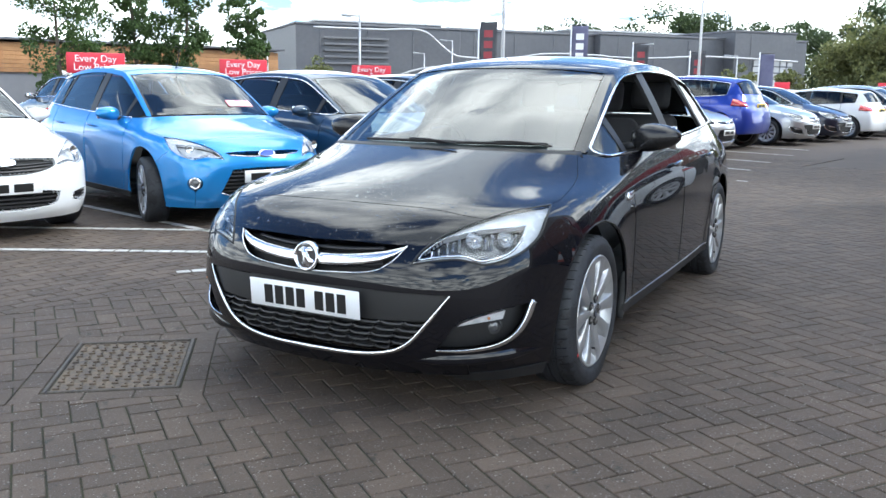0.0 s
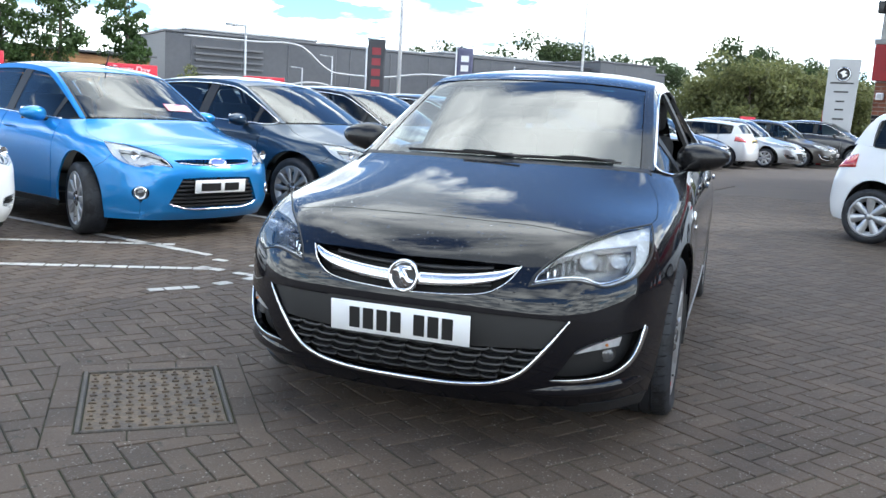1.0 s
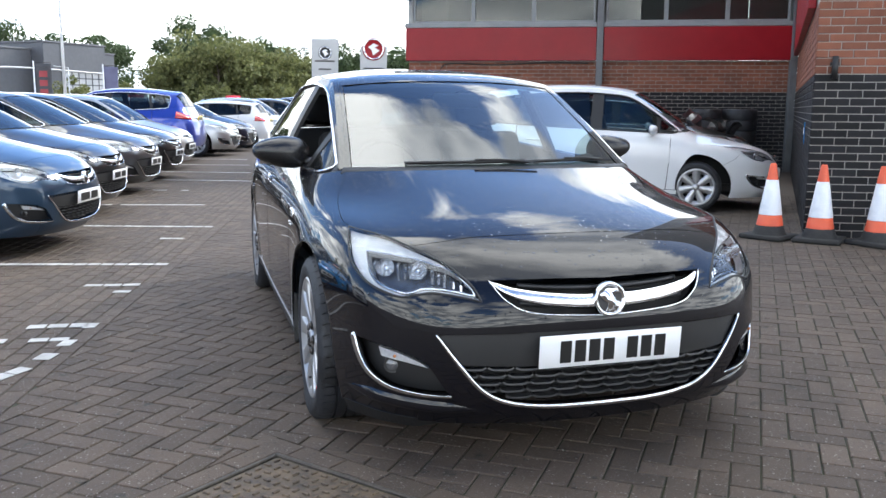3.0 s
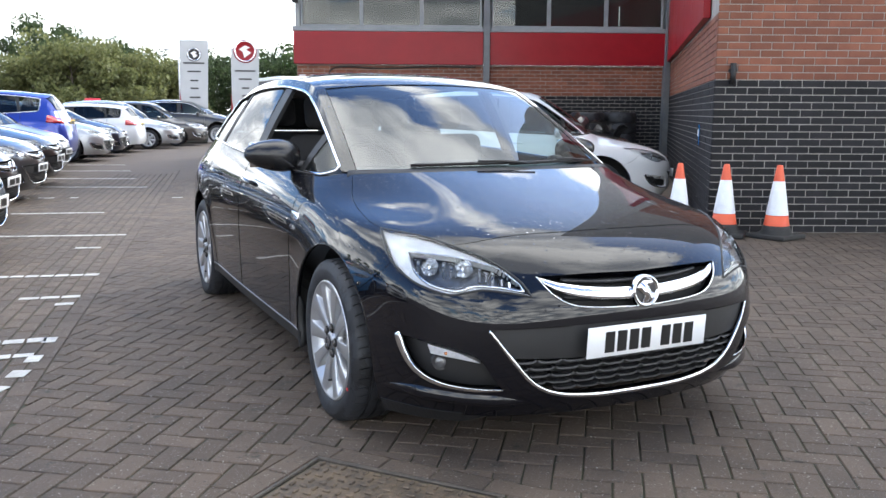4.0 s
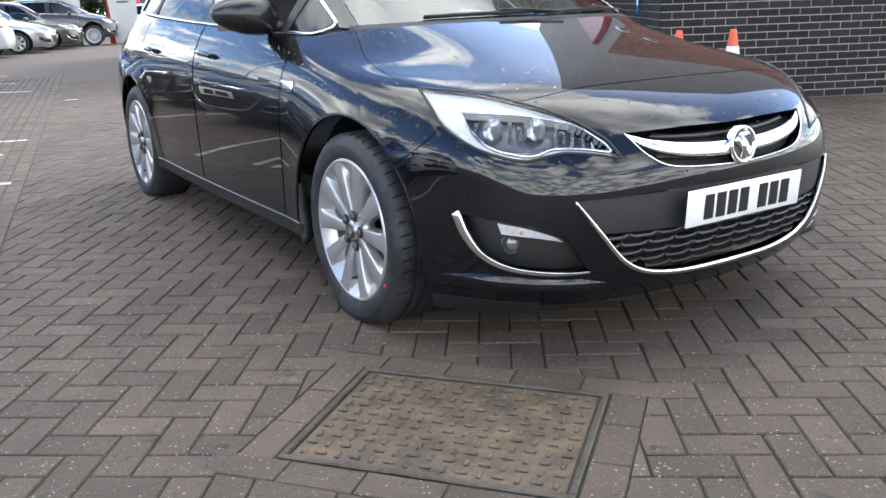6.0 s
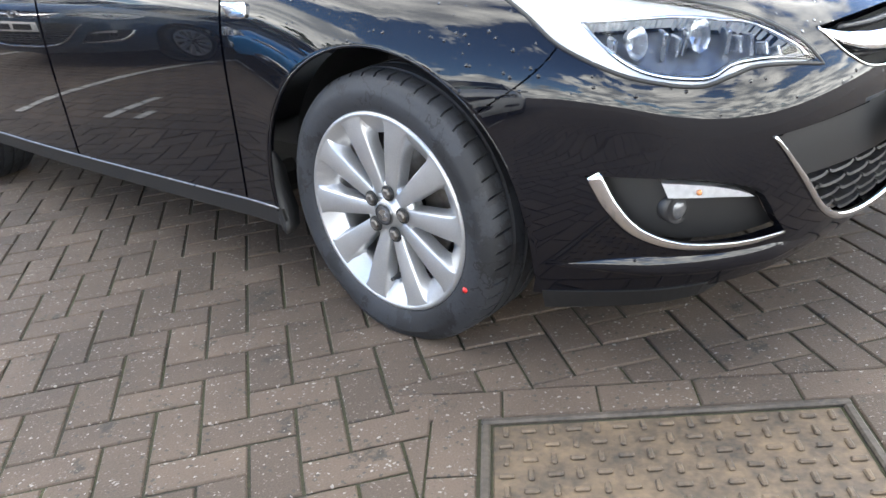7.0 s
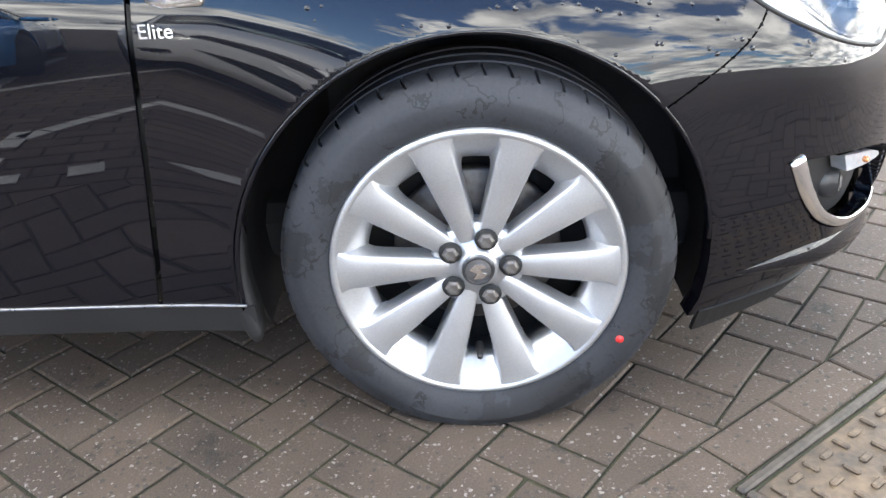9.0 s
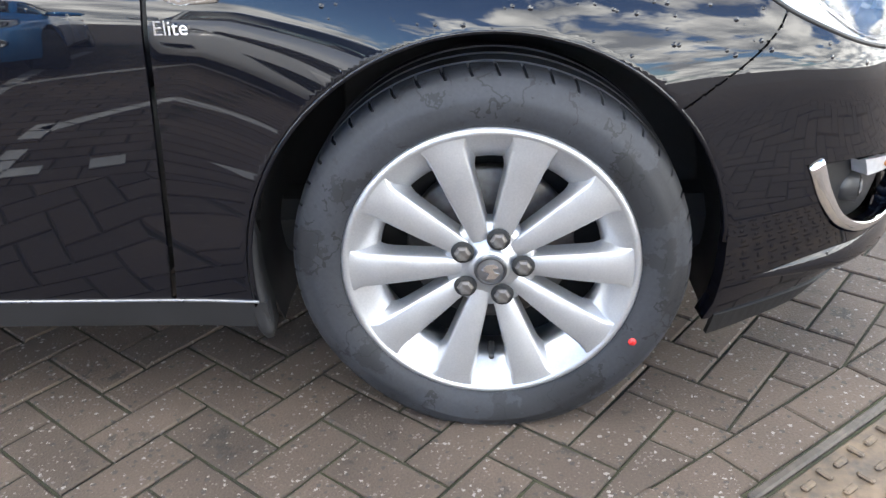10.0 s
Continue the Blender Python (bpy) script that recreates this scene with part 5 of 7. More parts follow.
def cabin(car, warp=no_warp, rich=True):
    """Floor, dashboard, wheel, seats and lining seen through the glass."""
    part("dashboard", box((1.36, .52, .22), pose(0, .52, .86), .07, 3), M_DASH, car)
    seat(car, -.36, 1.10)
    seat(car, .36, 1.10)
    seat(car, 0, 2.05, bench=1.25)
    ring = [(-.37 + .185 * math.cos(t), .83 + .06 * math.sin(t), .90 + .175 * math.sin(t)) for t in np.linspace(0, 2 * math.pi, 28, endpoint=False)]
    part("steering_wheel", sweep(ring, ring_prof(.015, 8), [(0, 1, .4)] * 28, closed=True), M_SATIN, car)
    part("wheel_boss", box((.15, .06, .12), pose(-.37, .82, .90, -20), .02, 2), M_SATIN, car)
    part("interior_mirror", box((.24, .03, .075), pose(0, .86, 1.275, -10), .012, 2), M_SATIN, car)
    b, a = np.meshgrid(np.linspace(-.93, .93, 15), np.linspace(1.98, 7.0, 18), indexing="ij")
    P = base_top(np.abs(b.ravel()), a.ravel()) * np.stack([np.sign(b.ravel() + 1e-9), b.ravel() * 0 + 1, b.ravel() * 0 + 1], -1)
    P = P - (0, 0, .03)
    faces = [(i * 18 + j, i * 18 + j + 1, (i + 1) * 18 + j + 1, (i + 1) * 18 + j) for i in range(14) for j in range(17)]
    hang("headlining", mesh_of(P, faces), M_LINING, car)


def underbody(car, warp=no_warp, wheels=True):
    # added filler boxes in shade black, so nothing shows through the underside
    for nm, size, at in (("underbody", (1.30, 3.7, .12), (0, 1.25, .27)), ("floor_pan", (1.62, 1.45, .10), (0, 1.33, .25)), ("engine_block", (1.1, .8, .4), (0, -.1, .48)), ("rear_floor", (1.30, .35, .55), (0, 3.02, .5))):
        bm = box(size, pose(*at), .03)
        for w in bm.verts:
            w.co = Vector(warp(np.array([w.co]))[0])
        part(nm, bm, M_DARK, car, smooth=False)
    for y in (0.0, WHEELBASE):
        for s in (1, -1):
            prof = [(.398, -.075), (.402, -.14), (.402, -.34), (.0, -.345)]
            bm = bmesh.new()
            n = 64
            rows = []
            for k in range(n + 1):
                t = radians(-20 + 220 * k / n)
                rows.append([bm.verts.new((s * (.885 + z), y + r * math.cos(t), .312 + r * math.sin(t))) for r, z in prof])
            for a, b in zip(rows[:-1], rows[1:]):
                for j in range(len(prof) - 1):
                    bm.faces.new((a[j], a[j + 1], b[j + 1], b[j]))
            for w in bm.verts:
                w.co = Vector(warp(np.array([w.co]))[0])
            bmesh.ops.recalc_face_normals(bm, faces=bm.faces)
            part("arch_liner", bm, M_PLASTIC, car)


def black_hatchback():
    car = thing("hatchback_car", Matrix(), "glossy black five-door hatchback with chrome trim, front windows open", "car")
    wall, top, side, doors, rdoors = build_body(car, no_warp, M_BLACK, 1, opened={("front_pane", "right"), ("front_pane", "left"), ("rear_pane", "left")})
    nose(car, wall, 1, M_BLACK)
    plate(car, pose(0, -.910, .452, 4), M_PLATE, single=True)
    for s in (1, -1):
        mirror_cap(car, s, M_CAP, at=(.898, .77, 1.028) if s < 0 else (.882, .88, 1.028), s=1.06 if s < 0 else 1.0)
        wheel(car, s * .888, 0, .314, "alloy_near", label="ten-spoke silver alloy wheel with black tyre")
        wheel(car, s * .888, WHEELBASE, .314, "alloy_near", label="ten-spoke silver alloy wheel with black tyre")
        # side repeater: a pointed drop in a chrome rim
        u, v = loc(.90, .43, .778)
        P, Nn = wall(np.array([u]), np.array([v]))
        m = Matrix.Translation(Vector((P[0] - Nn[0] * .004) * (s, 1, 1))) @ pose(0, 0, 0, 90, 0, 90 * s) @ Matrix.Diagonal((s, 1, 1, 1))
        m = m @ pose(0, 0, 0, -10)
        drop = [(-.050, -.012), (-.046, -.019), (.010, -.021), (.030, -.014), (.052, .012), (.050, .018), (.040, .020), (-.044, .019), (-.050, .012)]
        bm = bmesh.new()
        add_prism(bm, drop, .010, m, .003)
        bmesh.ops.recalc_face_normals(bm, faces=bm.faces)
        rp = part("side_repeater", bm, M_CHROME, car, "clear chrome-rimmed side repeater lamp")
        bm = bmesh.new()
        add_prism(bm, [(x * .84, y * .74) for x, y in drop], .004, m @ pose(0, 0, .009), .001)
        bmesh.ops.recalc_face_normals(bm, faces=bm.faces)
        part("repeater_lens", bm, M_LAMP, rp)
        # red dot on the front tyre
        dot = bmesh.new()
        bmesh.ops.create_cone(dot, cap_ends=True, segments=14, radius1=.007, radius2=.007, depth=.002, matrix=pose(s * .8925, -.238, .178, 0, 90))
        part("tyre_mark", dot, M_RED_DOT, car, "small red paint dot on the tyre")
    for cy, a0, a1 in ((0, -6, 176), (WHEELBASE, -8, 188)):
        uv = locs(ring_on(cy, .312, ARCH - .001, a0, a1, 40))
        pp, nn = wall(np.array([a[0] for a in uv]), np.array([a[1] for a in uv]))
        for s in (1, -1):
            part("arch_edge", sweep((pp - nn * .004) * (s, 1, 1), ring_prof(.0045, 6), nn * (s, 1, 1)), M_BLACK, car)
    for s in (1, -1):
        pts = [(s * .896, .397 * math.cos(radians(a)), .312 + .397 * math.sin(radians(a))) for a in np.linspace(-17.5, 16, 16)]
        k = np.interp(np.arange(16), [0, 1, 4, 12, 15], [.35, .8, 1.0, .7, .2])
        part("mud_guard", sweep(pts, [(-.016, -.05), (-.015, .001), (-.008, .004), (.008, .004), (.015, .001), (.016, -.05)], [(s, 0, 0)] * 16, scale=k), M_PLASTIC, car)
    cabin(car)
    underbody(car)
    # lower lip of the bumper and the air dam under it
    for s in (1, -1):
        f = (s, 1, 1)
        pts = locs([(.39, -.825, .230), (.53, -.785, .248), (.66, -.70, .256), (.77, -.565, .262), (.825, -.43, .256)])
        pp, nn = wall_path(pts, 30, wall, -.008)
        k = np.interp(np.arange(30), [0, 8, 20, 29], [.10, 1.05, 1.1, .3])
        part("bumper_lip", sweep(pp * f, [(-.030, -.01), (-.016, .008), (.004, .026), (.016, .024), (.020, -.01)] if s > 0 else [(.030, -.01), (.016, .008), (-.004, .026), (-.016, .024), (-.020, -.01)], nn * f, scale=k), M_BLACK, car)
    pp, nn = wall(np.linspace(0, 4.38, 40), np.full(40, .12))
    full, nf = np.vstack([(pp * (-1, 1, 1))[::-1], pp[1:]]), np.vstack([(nn * (-1, 1, 1))[::-1], nn[1:]])
    tuck = -np.interp(np.abs(full[:, :1]), [0, .45, .62, .8], [.085, .07, .02, .012])
    part("air_dam", sweep(full + nf * tuck - (0, 0, .030), [(-.026, -.004), (-.026, .004), (.026, .004), (.026, -.004)], nf), M_PLASTIC, car, "matt black air dam under the bumper", smooth=False)
    # script on the wing and a red dot on the tyre
    for s in (1, -1):
        u, v = loc(.905, .455, .725)
        P, Nn = wall(np.array([u]), np.array([v]))
        me = text_mesh("Elite", .030, pose(0, 0, 0))
        c = Vector((P[0] + Nn[0] * .002) * (s, 1, 1))
        mm = Matrix.Translation(c) @ pose(0, 0, 0, 90, 0, -90 if s < 0 else 90) @ pose(0, 0, 0, -4)
        me.transform(mm)
        hang("trim_script", me, M_CHROME, car, "chrome script", smooth=False)
    # wipers and scuttle
    pp, nn = top(np.linspace(.99, .01, 20), np.full(20, .02))
    pp2 = np.vstack([pp, (pp * (-1, 1, 1))[::-1]])
    nn2 = np.vstack([nn, (nn * (-1, 1, 1))[::-1]])
    part("scuttle", sweep(pp2 + (0, -.03, -.012), [(-.022, -.012), (-.022, .004), (.022, .004), (.022, -.012)], nn2), M_PLASTIC, car)
    for x0, x1, a1 in ((-.42, .10, .13), (.02, .52, .15)):
        xs = np.linspace(x0, x1, 10)
        b = np.abs(xs) / .68
        a = np.linspace(.07, a1 - .04, 10)
        P, Nn = top(b, a)
        P[:, 0] *= np.sign(xs)
        Nn[:, 0] *= np.sign(xs)
        w = part("wiper_blade", sweep(P + Nn * .008, [(-.004, -.008), (-.003, .005), (.003, .005), (.004, -.008)], Nn), M_PLASTIC, car)
        part("wiper_arm", sweep([P[9] + Nn[9] * .0 + (.04, -.05, .0), P[7] + Nn[7] * .016, P[5] + Nn[5] * .018], ring_prof(.005, 6)), M_PLASTIC, w)
    # sticker inside the screen's upper corner
    u, a = np.meshgrid(np.linspace(.58, .68, 4), np.linspace(1.80, 1.86, 3), indexing="ij")
    P, Nn = top(u.ravel(), a.ravel())
    hang("screen_sticker", mesh_of(P - Nn * .012, [(i * 3 + j, (i + 1) * 3 + j, (i + 1) * 3 + j + 1, i * 3 + j + 1) for i in range(3) for j in range(2)]), M_STICKER, car, "pale blue sticker")
    return car


MAIN = black_hatchback()


# ---- parked cars ----
def make_warp(sx=1.0, ys=((-1, -1), (0, 0), (.3, .3), (1.1, 1.1), (2.685, 2.685), (3.5, 3.5)), low=1.0, high=1.0, lift=0.0):
    yk, yt = [a for a, b in ys], [b for a, b in ys]

    def warp(p):
        p = np.asarray(p, float)
        z = np.where(p[..., 2] < .95, p[..., 2] * low, .95 * low + (p[..., 2] - .95) * high) + lift
        return np.stack([p[..., 0] * sx, np.interp(p[..., 1], yk, yt), z], -1)
    return warp


def small_cabin(car, warp):
    for nm, size, at, mt in (("dashboard", (1.3, .45, .2), (0, .55, .86), M_DASH), ("seat", (.48, .18, .75), (-.36, 1.42, .78), M_CLOTH), ("seat", (.48, .18, .75), (.36, 1.42, .78), M_CLOTH), ("rear_bench", (1.2, .2, .7), (0, 2.4, .8), M_CLOTH)):
        bm = box(size, pose(*at, -10 if "d" not in nm else 0), .06, 2)
        for v in bm.verts:
            v.co = Vector(warp(np.array([v.co]))[0])
        part(nm, bm, mt, car)


def half_width(outline, z):
    """How far an opening reaches to the side at a height."""
    pts = sorted((p[2], p[0]) for p in outline if p[0] > .3)
    return float(np.interp(z, [a for a, b in pts], [b for a, b in pts]))


def both_sides(pp, nn):
    return np.vstack([(pp * (-1, 1, 1))[::-1], pp[1:]]), np.vstack([(nn * (-1, 1, 1))[::-1], nn[1:]])


def other_nose(car, wall, face):
    """Grilles and fog lamps of the other makes: a thin slot with an oval badge, or a broad dark grille."""
    us, vs = US[2], VS[2]
    _, fog_p, mouth_p, grille_p = FACES[face]
    grille, mouth = (SLOT, TRAPEZE) if face == "slot" else (BROAD, LOW_INLET)
    # depth behind the openings is darkened by the sheets' shade colour
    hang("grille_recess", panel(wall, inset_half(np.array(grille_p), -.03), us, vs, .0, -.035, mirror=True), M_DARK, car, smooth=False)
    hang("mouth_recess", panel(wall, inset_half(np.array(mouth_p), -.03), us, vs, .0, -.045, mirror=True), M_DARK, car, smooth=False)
    zs = [(z, mouth) for z in np.arange(mouth[-1][2] + .03, mouth[0][2] - .02, .034)]
    if face == "broad":
        zs += [(z, grille) for z in (.59, .62, .65)]
    for z, outline in zs:
        w = half_width(outline, z) - .01
        pp, nn = wall_path(locs([(0, -.88, z), (w * .5, -.86, z), (w, -.80, z)]), 14, wall, -.022)
        full, nf = both_sides(pp, nn)
        part("grille_slat", sweep(full, [(-.005, -.012), (-.005, .008), (.005, .010), (.005, -.012)], nf), M_SLAT, car, smooth=False)
    pp, nn = wall_path(locs([(0, -.87, grille[-1][2]), (.20, -.86, grille[-2][2]), (.37, -.81, grille[4][2])]), 16, wall, .002)
    full, nf = both_sides(pp, nn)
    part("grille_lip", sweep(full, ring_prof(.006, 6), nf), M_CHROME if face == "slot" else M_SATIN, car)
    if face == "slot":
        pp, nn = wall_path(locs([(0, -.86, .264), (.30, -.845, .270), (.47, -.82, .315)]), 16, wall, .002)
        full, nf = both_sides(pp, nn)
        part("mouth_trim", sweep(full, ring_prof(.007, 6), nf), M_CHROME, car)
    u, v = loc(0, -.86, .66)
    P, Nn = wall(np.array([0.0]), np.array([v]))
    m = Matrix.Translation(Vector(P[0] + Nn[0] * .01)) @ Vector(Nn[0]).to_track_quat("Z", "Y").to_matrix().to_4x4() @ Matrix.Diagonal((1.5, .62, 1, 1))
    b = part("oval_badge", lathe([(.048, .004), (.052, .008), (.058, .005), (.060, -.01)], 32, "Z", m), M_CHROME, car)
    part("badge_ground", lathe([(0, .006), (.049, .005)], 24, "Z", m), P_COBALT if face == "slot" else M_CHROME, b)
    for sx in (False, True):
        f = (-1, 1, 1) if sx else (1, 1, 1)
        # shade behind the fog lamp is put into this sheet's colour
        box_ = hang("fog_recess", panel(wall, inset(np.array(fog_p), -.02), us, vs, .0, -.035, flip=sx), M_DARK, car, smooth=False)
        if face == "slot":
            u, v = loc(.672, -.70, .405)
            P, Nn = wall(np.array([u]), np.array([v]))
            m = Matrix.Translation(Vector(P[0] * f)) @ Vector(Nn[0] * f).to_track_quat("Z", "Y").to_matrix().to_4x4()
            part("fog_ring", lathe([(.034, -.02), (.036, .004), (.046, .008), (.054, .003), (.056, -.02)], 28, "Z", m), M_CHROME, box_)
            part("fog_lens", lathe([(0, .0), (.02, -.003), (.036, -.012)], 20, "Z", m), M_LAMPDARK, box_)
        else:
            for z in (.335, .365):
                pp, nn = wall_path(locs([(.765, -.59, z), (.66, -.71, z), (.575, -.785, z)]), 8, wall, -.018)
                part("inlet_slat", sweep(pp * f, [(-.006, -.01), (-.006, .006), (.006, .008), (.006, -.01)], nn * f), M_SLAT, box_, smooth=False)


def parked(name, label, m, mat, warp, kind="alloy", wheel_r=1.0, face="bar", tyre_steer=0.0, trim="full", sill_mat=None):
    car = thing(name, m, label, "car", "cars parked round the forecourt")
    wall, top, side, doors, rdoors = build_body(car, warp, mat, 2, (), face, trim, sill_mat)
    if face == "bar":
        nose(car, wall, 2, mat)
    else:
        other_nose(car, wall, face)
    P, Nn = wall(np.array([0.0]), np.array([2.55]))
    plate(car, pose(0, P[0][1] - .015, P[0][2], 4), M_PLATE)
    P, Nn = wall(np.array([13.0]), np.array([5.0]))
    plate(car, pose(0, P[0][1] + .012, P[0][2], 0, 0, 180), M_PLATE_Y)
    w = warp(np.array([[.888, 0, .32], [.888, WHEELBASE, .32], [.935, .76, .99]]))
    for s in (1, -1):
        mirror_cap(car, s, mat, at=tuple(w[2]), s=.92)
        wheel(car, s * w[0][0], w[0][1], .316 * wheel_r, kind, wheel_r * .972, tyre_steer)
        wheel(car, s * w[1][0], w[1][1], .316 * wheel_r, kind, wheel_r * .972)
        # tail lamp
        pts = locs([(.84, 2.98, .93), (.80, 3.10, .90), (.72, 3.23, .88), (.62, 3.29, .87)])
        pp, nn = wall_path(pts, 12, wall, .004)
        f = (s, 1, 1)
        part("tail_lamp", sweep(pp * f, [(-.09, -.01), (-.085, .01), (.085, .012), (.09, -.01)], nn * f, scale=np.linspace(1, .7, 12)), M_RED_LENS, car)
    small_cabin(car, warp)
    underbody(car, warp)
    return car


def repaint(car, m, mat, old, label):
    """A copy of a parked car in another colour."""
    c = copy_thing(car, m)
    tagged(c, label)
    for o in c.children_recursive:
        if o.type == "MESH" and o.data.materials and o.data.materials[0] == old:
            o.material_slots[0].link = "OBJECT"
            o.material_slots[0].material = mat
    return c


def stand(x, y, heading, reach=.92):
    """The pose of a car whose front plate is over (x, y) and which faces that way, in degrees from the x axis."""
    h = radians(heading)
    return pose(x - reach * math.cos(h), y - reach * math.sin(h), 0, 0, 0, heading + 90)


P_SLATE = paint("slate_blue_paint", (0.018, 0.045, 0.085), 0.5, 0.32)
P_JET = paint("jet_black_paint", (0.004, 0.004, 0.005), 0.2, 0.3)
P_GREY = paint("dark_grey_paint", (0.045, 0.045, 0.048), 0.6, 0.35)
P_AZURE = paint("bright_azure_paint", (0.012, 0.225, 0.58), 0.45, 0.3)
P_WHITE = paint("white_paint", (0.70, 0.71, 0.72), 0.0, 0.35)
P_SILVER = paint("silver_paint", (0.48, 0.50, 0.52), 0.75, 0.35)
P_COBALT = paint("cobalt_blue_paint", (0.01, 0.04, 0.32), 0.4, 0.3)
P_NIGHT = paint("midnight_blue_paint", (0.008, 0.014, 0.035), 0.4, 0.3)
P_BRONZE = paint("grey_bronze_paint", (0.10, 0.095, 0.09), 0.7, 0.35)

W_SAME = make_warp()
W_SMALL = make_warp(.955, ((-1, -.93), (-.3, -.27), (0, 0), (.3, .18), (1.1, .90), (2.685, 2.44), (3.5, 3.00)), .99, 1.03, .0)
W_MPV = make_warp(.985, ((-1, -1.10), (-.3, -.21), (0, .11), (.3, .28), (1.1, .98), (2.685, 2.64), (3.3, 3.12), (3.5, 3.28)), 1.02, 1.22)
W_SUV = make_warp(1.0, ((-1, -.92), (0, 0), (.3, .28), (1.1, 1.05), (2.685, 2.60), (3.5, 3.35)), 1.05, 1.08, .09)
W_CIVIC = make_warp(.985, ((-1, -.95), (0, 0), (.3, .22), (1.1, 1.0), (2.685, 2.60), (3.5, 3.35)), .97, .98)

AZURE = parked("small_hatchback_car", "bright blue small hatchback with its front wheels turned", stand(-3.10, 2.72, -19, .86), P_AZURE, W_SMALL, "alloy", .95, "slot", tyre_steer=-14, trim="low")
SLATE = parked("hatchback_car", "slate blue hatchback with chrome window trim", stand(-2.16, 4.86, -15), P_SLATE, W_SAME, "alloy")
WHITE = parked("hatchback_car", "white hatchback with a dark grille", stand(-4.08, .80, -14, .93), P_WHITE, W_CIVIC, "multi", 1.0, "broad", trim="none")
MPV = parked("people_carrier_car", "white people carrier with seven-spoke wheel covers", pose(5.10, 6.47, 0, 0, 0, 62) @ Matrix.Diagonal((.97, .97, .97, 1)), P_WHITE, W_MPV, "cover", .98, "bar", trim="none", sill_mat=P_WHITE)
SUV = parked("suv_car", "cobalt blue SUV seen from behind", stand(-1.0, 17.5, 168, -3.2), P_COBALT, W_SUV, "multi", 1.08, "bar")
for k, (x, y, mat, lab, src, old) in enumerate((
        (-2.06, 7.38, P_JET, "black hatchback with chrome window trim", SLATE, P_SLATE),
        (-1.72, 9.9, P_GREY, "dark grey hatchback with a wide grille", SLATE, P_SLATE),
        (-1.40, 12.4, P_JET, "black hatchback in the row of bays", SLATE, P_SLATE),
        (-1.10, 14.9, P_SILVER, "silver small hatchback in the row of bays", AZURE, P_AZURE),
        (.05, 19.9, P_SILVER, "silver hatchback in its bay", SLATE, P_SLATE),
        (.65, 22.2, P_NIGHT, "midnight blue hatchback in its bay", SLATE, P_SLATE),
        (2.9, 27.0, P_SILVER, "silver people carrier in its bay", MPV, P_WHITE),
        (4.1, 29.2, P_BRONZE, "grey bronze people carrier in its bay", MPV, P_WHITE),
        (5.9, 31.4, P_GREY, "dark grey SUV at the row's end", SUV, P_COBALT))):
    repaint(src, stand(x, y, -14), mat, old, lab)
repaint(WHITE, stand(1.3, 24.6, 165, -3.2), P_WHITE, P_WHITE, "white hatchback parked nose in")
# a second row behind, with price boards on their roofs
def under_board(az, dist, heading):
    """The pose of a car whose roof lies at that bearing from the start of the walk."""
    h = radians(heading)
    x, y = 1.975 + dist * math.sin(radians(az)), -3.525 + dist * math.cos(radians(az))
    return pose(x + 1.9 * math.cos(h), y + 1.9 * math.sin(h), 0, 0, 0, heading + 90), (x, y)


BOARDS = []
for az, d, h, mat, lab, src, old, board in (
        (-49.4, 20.0, 165, P_GREY, "dark grey hatchback with a red price board on its roof", SLATE, P_SLATE, 1),
        (-40.7, 22.5, 165, P_SILVER, "silver hatchback with a red price board on its roof", SLATE, P_SLATE, 1),
        (-32.6, 26.0, 165, P_NIGHT, "midnight blue hatchback with a red price board on its roof", SLATE, P_SLATE, 1),
        (-45.0, 21.0, 165, P_BRONZE, "bronze grey hatchback in the second row", SLATE, P_SLATE, 0),
        (-36.5, 24.5, 165, P_JET, "black hatchback in the second row", SLATE, P_SLATE, 0),
        (-6.9, 45.0, 165, P_WHITE, "white hatchback with a small red board on its roof", SLATE, P_SLATE, 2),
        (-4.0, 47.0, 165, P_SILVER, "silver hatchback far down the row", SLATE, P_SLATE, 0),
        (-1.2, 44.0, 165, P_WHITE, "white hatchback far down the row", SLATE, P_SLATE, 2),
        (8.5, 43.0, -14, P_WHITE, "white small hatchback at the row's end", AZURE, P_AZURE, 2),
        (11.5, 42.0, -14, P_GREY, "grey hatchback at the row's end", SLATE, P_SLATE, 0)):
    m, at = under_board(az, d, h)
    repaint(src, m, mat, old, lab)
    if board:
        BOARDS.append((*at, az, board))

_r, _ = surface(base_top, W_SMALL)(np.array([0.0]), np.array([2.6]))
part("roof_aerial", rod(tuple(_r[0]), tuple(_r[0] + (0, -.10, .20)), .006, .003), M_PLASTIC, AZURE)

# price sticker behind the small blue car's screen
_t = surface(base_top, W_SMALL)
_b, _a = np.meshgrid(np.linspace(.25, .75, 6), np.linspace(.35, .62, 4), indexing="ij")
_P, _N = _t(_b.ravel(), _a.ravel())
hang("price_sticker", mesh_of(_P + _N * .003, [(i * 4 + j, (i + 1) * 4 + j, (i + 1) * 4 + j + 1, i * 4 + j + 1) for i in range(5) for j in range(3)]), M_STICKER2, AZURE, "pink and white price sticker")


